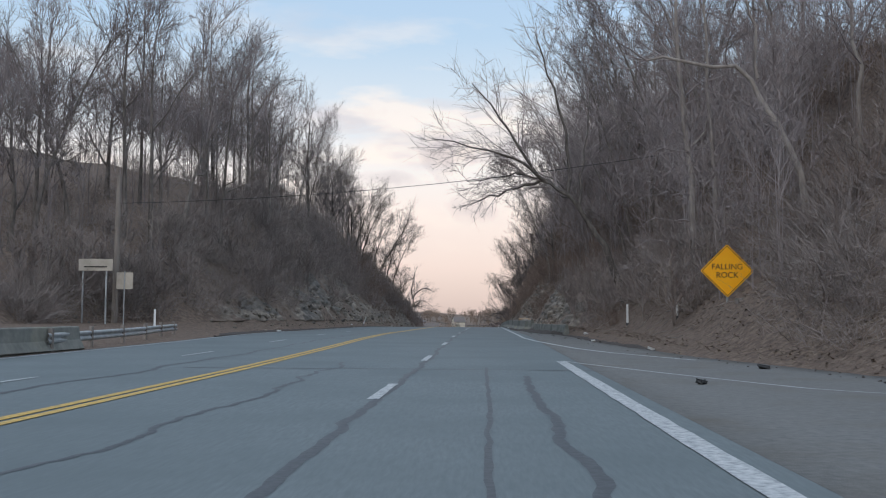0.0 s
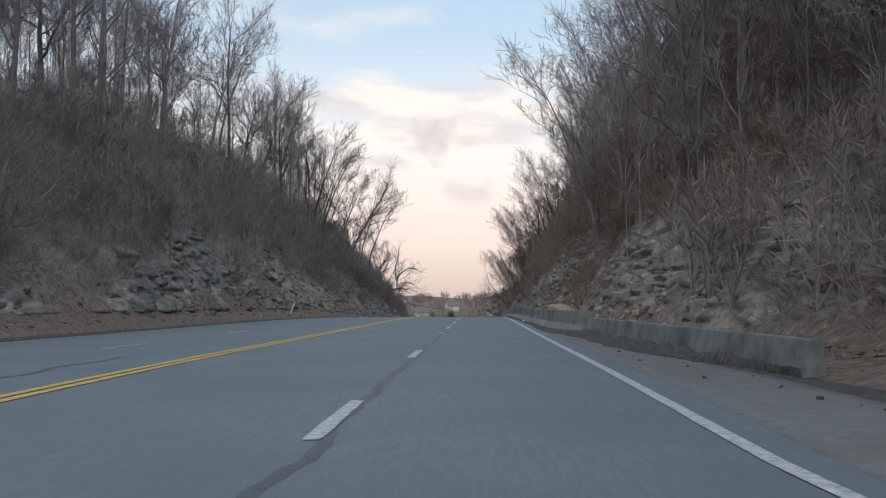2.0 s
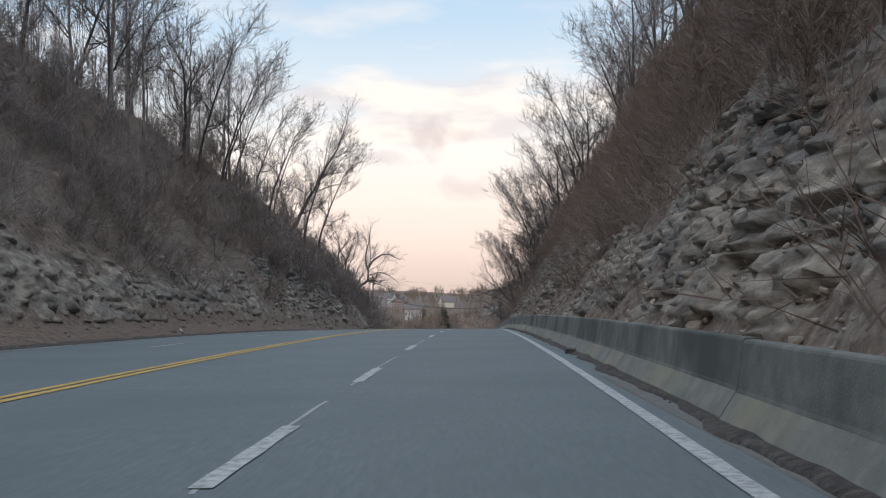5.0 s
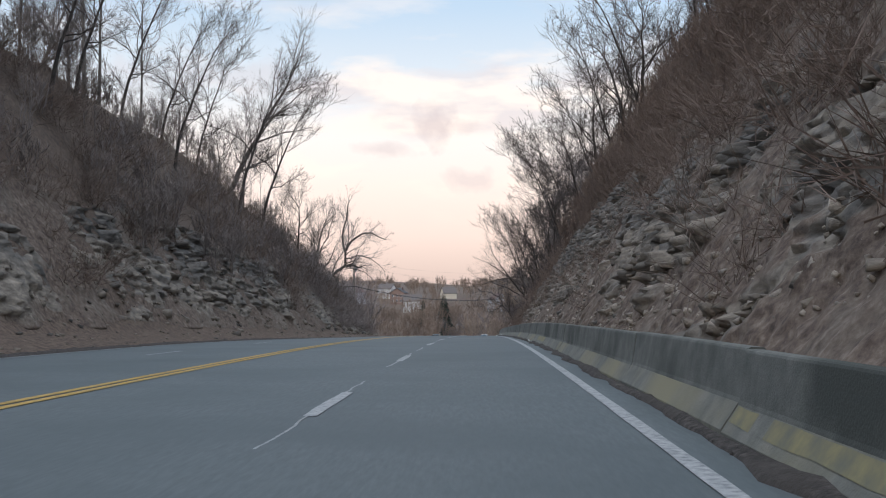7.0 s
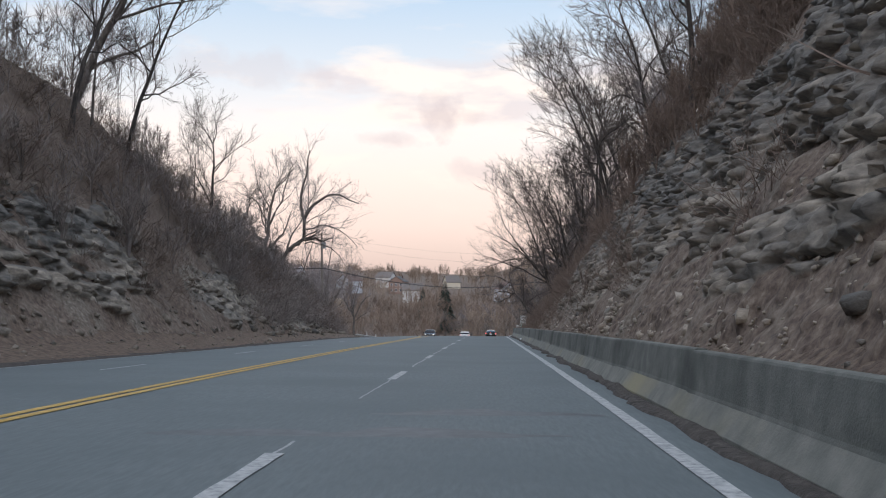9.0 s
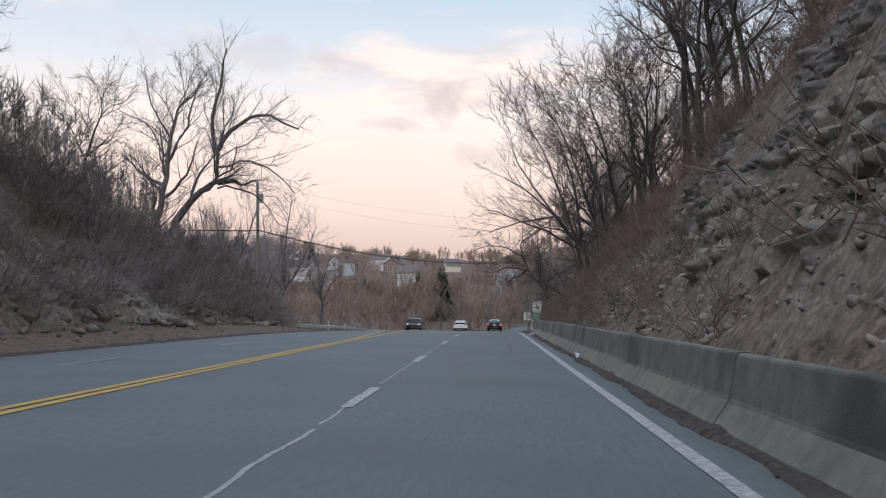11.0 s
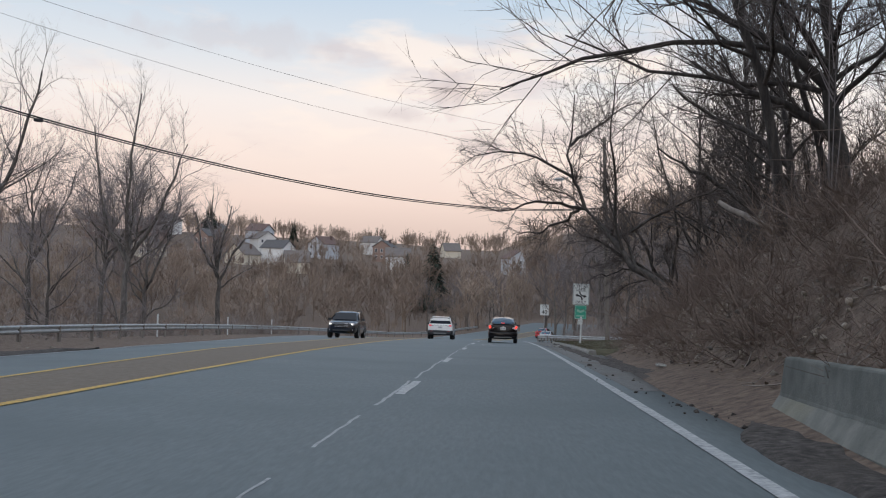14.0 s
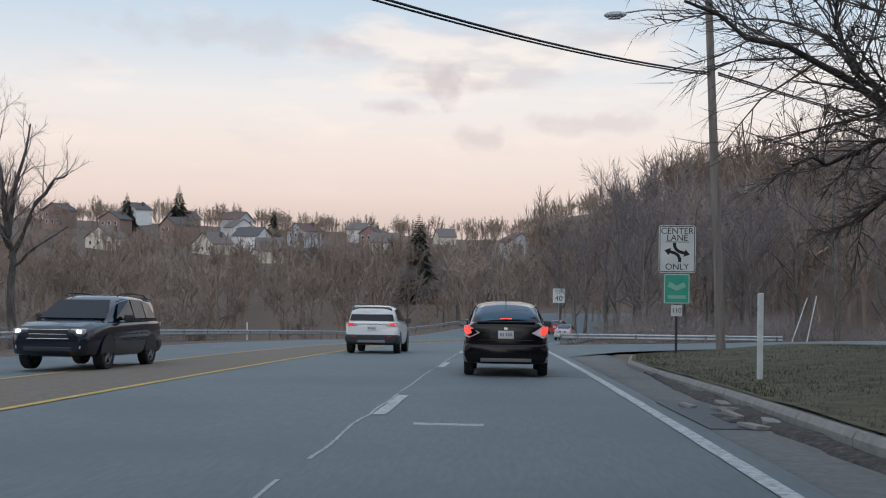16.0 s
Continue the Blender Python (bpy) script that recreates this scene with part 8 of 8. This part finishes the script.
for k, (x, y) in enumerate(HOUSE_AT):
    m = Matrix.Translation((x, y, float(ground_z(x, y)) + 0.3)) @ Matrix.Rotation(rng_h.uniform(-0.7, 0.7) + (1.57 if k % 3 == 0 else 0), 4, "Z")
    i = rng_h.choice((0, 0, 1, 2, 3, 4, 1)) if k >= 5 else k
    if k < 5:
        HOUSES[k].matrix_basis = m
    else:
        copy_thing(HOUSES[i], m @ Matrix.Diagonal((1, 1, 1, 1)))


# ---- woods and conifers of the hillside ----
def far_tree(seed, thin=1.0, low=0.14):
    """A bare tree of unit height: ribs that spread into a round head of pointed twigs, as triangles."""
    rng = np.random.default_rng(seed)
    V, F = Points(), []

    def spikes(a, b, w):
        s = np.cross(b - a, rng.normal(0, 1, a.shape))
        s *= w * thin / (np.linalg.norm(s, axis=1)[:, None] + 1e-9)
        o, n = size(V), len(a)
        V.append(np.concatenate([a - s, a + s, b]))
        i = np.arange(n)
        F.append(np.stack([i, i + n, i + 2 * n], 1) + o)

    zero = np.zeros((3, 3))
    spikes(zero + np.array([0, 0, -0.1]), zero + np.array([0, 0, 0.85]) + rng.normal(0, 0.03, (3, 3)), 0.011)
    n = 17
    f = low + (0.66 - low) * np.arange(n) / n
    az, out = rng.uniform(0, 6.28, n), rng.uniform(0.25, 1.0, n)
    ring = np.stack([np.cos(az), np.sin(az), 0 * az], 1)
    p = np.stack([0 * f, 0 * f, f], 1)
    e = ring * 0.31 * out[:, None]
    e[:, 2] = 0.60 + 0.32 * np.sqrt(1 - np.minimum(out * out, 1)) * rng.uniform(0.4, 1.1, n) + rng.uniform(-0.12, 0.06, n)
    m = p + (e - p) * 0.5 + ring * 0.05 - np.array([0, 0, 0.015])
    spikes(p, m + (e - m) * 0.3, 0.007)
    spikes(m, e, 0.005)
    k = 24
    a, b = np.repeat(m, k, 0), np.repeat(e, k, 0)
    q = a + (b - a) * rng.uniform(-0.3, 1, (n * k, 1))
    g = (b - a) * rng.uniform(0.0, 0.35, (n * k, 1)) + rng.normal(0, 1, (n * k, 3)) * np.array([0.05, 0.05, 0.03]) + np.array([0, 0, 0.045])
    spikes(q, q + g, 0.0046)
    return np.concatenate(V), np.concatenate(F)


FARTREES = [far_tree(s) for s in range(6)]
FINETREES = [far_tree(s + 20, 0.30, 0.34) for s in range(6)]


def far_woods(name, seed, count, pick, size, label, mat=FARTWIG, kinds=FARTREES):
    rng = random.Random(seed)
    V, F, o = [], [], 0
    for _ in range(count):
        x, y = pick(rng)
        v, f = kinds[rng.randrange(6)]
        s = rng.uniform(*size)
        a = rng.uniform(0, 6.28)
        k = np.array([[math.cos(a), -math.sin(a), 0], [math.sin(a), math.cos(a), 0], [0, 0, rng.uniform(0.85, 1.1)]])
        V.append((v @ k.T) * s + np.array([x, y, float(ground_z(x, y)) - 0.2]))
        F.append(f + o)
        o += len(v)
    return tagged(new(name, mk(name, np.concatenate(V), np.concatenate(F), mat)), label, "woods", kind="stuff")


def beside_bend(r):
    while True:
        x, y = r.uniform(12, 130), r.uniform(428, 545)
        if y > 505 or x > float(road_c(y)) + 6 or x < float(road_c(y)) - 21:
            return x, y


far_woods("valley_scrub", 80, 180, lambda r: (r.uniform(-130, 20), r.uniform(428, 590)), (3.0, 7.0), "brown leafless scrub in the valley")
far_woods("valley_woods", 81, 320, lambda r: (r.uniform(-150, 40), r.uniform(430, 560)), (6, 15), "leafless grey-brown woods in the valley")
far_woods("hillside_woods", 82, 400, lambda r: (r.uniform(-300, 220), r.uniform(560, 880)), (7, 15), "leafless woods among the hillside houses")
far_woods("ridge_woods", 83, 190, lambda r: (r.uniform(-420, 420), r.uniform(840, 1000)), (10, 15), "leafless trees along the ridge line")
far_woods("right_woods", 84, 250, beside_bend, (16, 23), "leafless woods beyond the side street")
far_woods("left_back_woods", 85, 80, lambda r: (r.uniform(-85, -44), r.uniform(0, 300)), (13, 18), "leafless woods behind the left bank", BRUSH, FINETREES)
far_woods("right_back_woods", 86, 50, lambda r: (r.uniform(26, 70), r.uniform(10, 300)), (11, 16), "leafless woods behind the right bank", BRUSH, FINETREES)


def bank_left(lo, hi, y0, y1):
    def pick(r):
        y = r.uniform(y0, y1)
        return face_point(-1, y, r.uniform(lo, hi) * max(float(top_left(y)), 0.8))[0], y
    return pick


def bank_right(lo, hi, y0, y1):
    def pick(r):
        y = r.uniform(y0, y1)
        return face_point(1, y, r.uniform(lo, hi) * max(float(top_right(y)), 0.8))[0], y
    return pick


far_woods("left_bank_shrubs", 87, 270, bank_left(0.22, 1.05, 46, 300), (2.4, 5.0), "dense grey-brown leafless shrubs on the bank", BRUSH)
far_woods("right_bank_shrubs", 88, 250, bank_right(0.42, 1.05, 64, 232), (2.4, 5.0), "rusty leafless shrubs on the upper slope", BRUSHRED)
def verge_spot(r):
    while True:
        y = r.uniform(6, 70)
        x = face_point(1, y, r.uniform(0.0, 0.95) * float(top_right(y)))[0]
        if y > 36 or abs(x - 0.236 * y) > 1.9:
            return x, y


far_woods("slope_thicket", 92, 90, bank_right(0.22, 0.95, 60, 128), (3.0, 6.0), "dark brown leafless thicket on the rocky slope", BRUSHRED)
far_woods("upper_slope_shrubs", 93, 150, bank_right(0.52, 1.02, 110, 232), (2.6, 5.0), "rusty leafless shrubs under the crest", BRUSHRED)
far_woods("verge_shrubs", 89, 190, verge_spot, (1.8, 4.2), "leafless shrubs on the wooded bank", BRUSH)
far_woods("left_crest_thicket", 90, 60, lambda r: (lambda y: (float(road_c(y)) - max(crest_l(y), 17) - r.uniform(-1, 9), y))(r.uniform(46, 240)), (8, 14), "thin leafless young trees crowding the crest", TWIG, FINETREES)
far_woods("right_crest_thicket", 91, 80, lambda r: (lambda y: (float(road_c(y)) + crest_r(y) + r.uniform(-2, 5), y))(r.uniform(60, 300)), (6, 11), "thin leafless young trees crowding the crest", TWIG, FINETREES)


far_woods("left_mid_woods", 94, 40, lambda r: (r.uniform(-46, -25), r.uniform(44, 150)), (10, 15), "thin leafless trees on the left bank", TWIG, FINETREES)
far_woods("right_slope_saplings", 95, 110, bank_right(0.10, 1.1, 30, 84), (4.5, 9.5), "thin leafless saplings crowding the wooded slope", TWIG, FINETREES)


def conifer(seed, h, w):
    rng = np.random.default_rng(seed)
    V, F = [], []
    for i in range(46):
        f = i / 46
        z = h * (0.08 + 0.9 * f)
        r = w * (1 - f) ** 0.85 * rng.uniform(0.75, 1.15) + 0.1
        n = 9
        a0 = rng.uniform(0, 6.28)
        for k in range(n):
            a = a0 + 6.283 * k / n + rng.normal(0, 0.15)
            d = np.array([math.cos(a), math.sin(a), 0])
            s = np.array([-math.sin(a), math.cos(a), 0])
            L = r * rng.uniform(0.7, 1.1)
            p = np.array([0, 0, z])
            tip = p + d * L + np.array([0, 0, -0.28 * L])
            mid = p + d * L * 0.55 + np.array([0, 0, -0.02 * L])
            o = len(V)
            ww = L * 0.24
            V.extend([p, mid - s * ww, tip, mid + s * ww])
            F.append((o, o + 1, o + 2, o + 3))
    return np.array(V), np.array(F)


CONIFERS = [(-13, 500, -0.3, 5.0), (-119, 690, 16, 6.5), (-143, 700, 13.5, 5), (-92, 735, 9, 4), (-24, 560, -4, 3.6), (-150, 720, 11, 4)]
for k, (x, y, h, w) in enumerate(CONIFERS):
    z = float(ground_z(x, y)) - 0.2
    h = h - z
    t = thing("spruce", "dark green conical spruce tree", "tree", "spruces on the hillside", Matrix.Translation((x, y, z)))
    part("trunk", tube([(0, 0, -0.5), (0, 0, h * 0.95)], [0.22, 0.04], 8), BARK, t)
    v, f = conifer(k + 5, h, w)
    part_me("crown", mk("crown", v, f, EVERGREEN), t)


# ---- pieces of the rock faces, and grit ----
blocks(1, rock_right, 300, 91)
blocks(-1, rock_left, 240, 92)
merged("upper_ledge_blocks", blocks(1, None, 400, 93, False), STONES, STONE, "broken sandstone blocks along the beds", "rocks")
merged("left_ledge_blocks", blocks(-1, None, 240, 94, False), STONES, STONE, "broken dark blocks along the beds", "rocks")
foot_rng = random.Random(33)
foot_stones = []
for _ in range(110):
    fy = foot_rng.uniform(238, 300)
    fx = float(road_c(fy)) - float(foot_left(fy)) + foot_rng.uniform(-1.2, 0.8)
    fs = foot_rng.uniform(0.2, 0.7)
    foot_stones.append((foot_rng.randrange(len(STONES)), Matrix.Translation((fx, fy, float(ground_z(fx, fy)) + 0.05)) @ Euler((foot_rng.gauss(0, 0.25), foot_rng.gauss(0, 0.25), foot_rng.uniform(0, 6.3))).to_matrix().to_4x4() @ Matrix.Diagonal((fs, fs * 1.3, fs, 1))))
merged("left_foot_stones", foot_stones, STONES, STONE, "tan broken stones along the foot of the bank", "rocks")
merged("right_scree", scatter_stones(6800, 95, scree_right), SMALL, STONE, "loose angular scree behind the barrier", "rocks")
merged("left_scree", scatter_stones(1500, 96, scree_left), SMALL, STONE, "loose angular scree along the far shoulder", "rocks")
merged("roadside_grit", scatter_stones(1600, 97, grit_right), SMALL, DIRT, "grit and small stones at the road edge", "rocks")
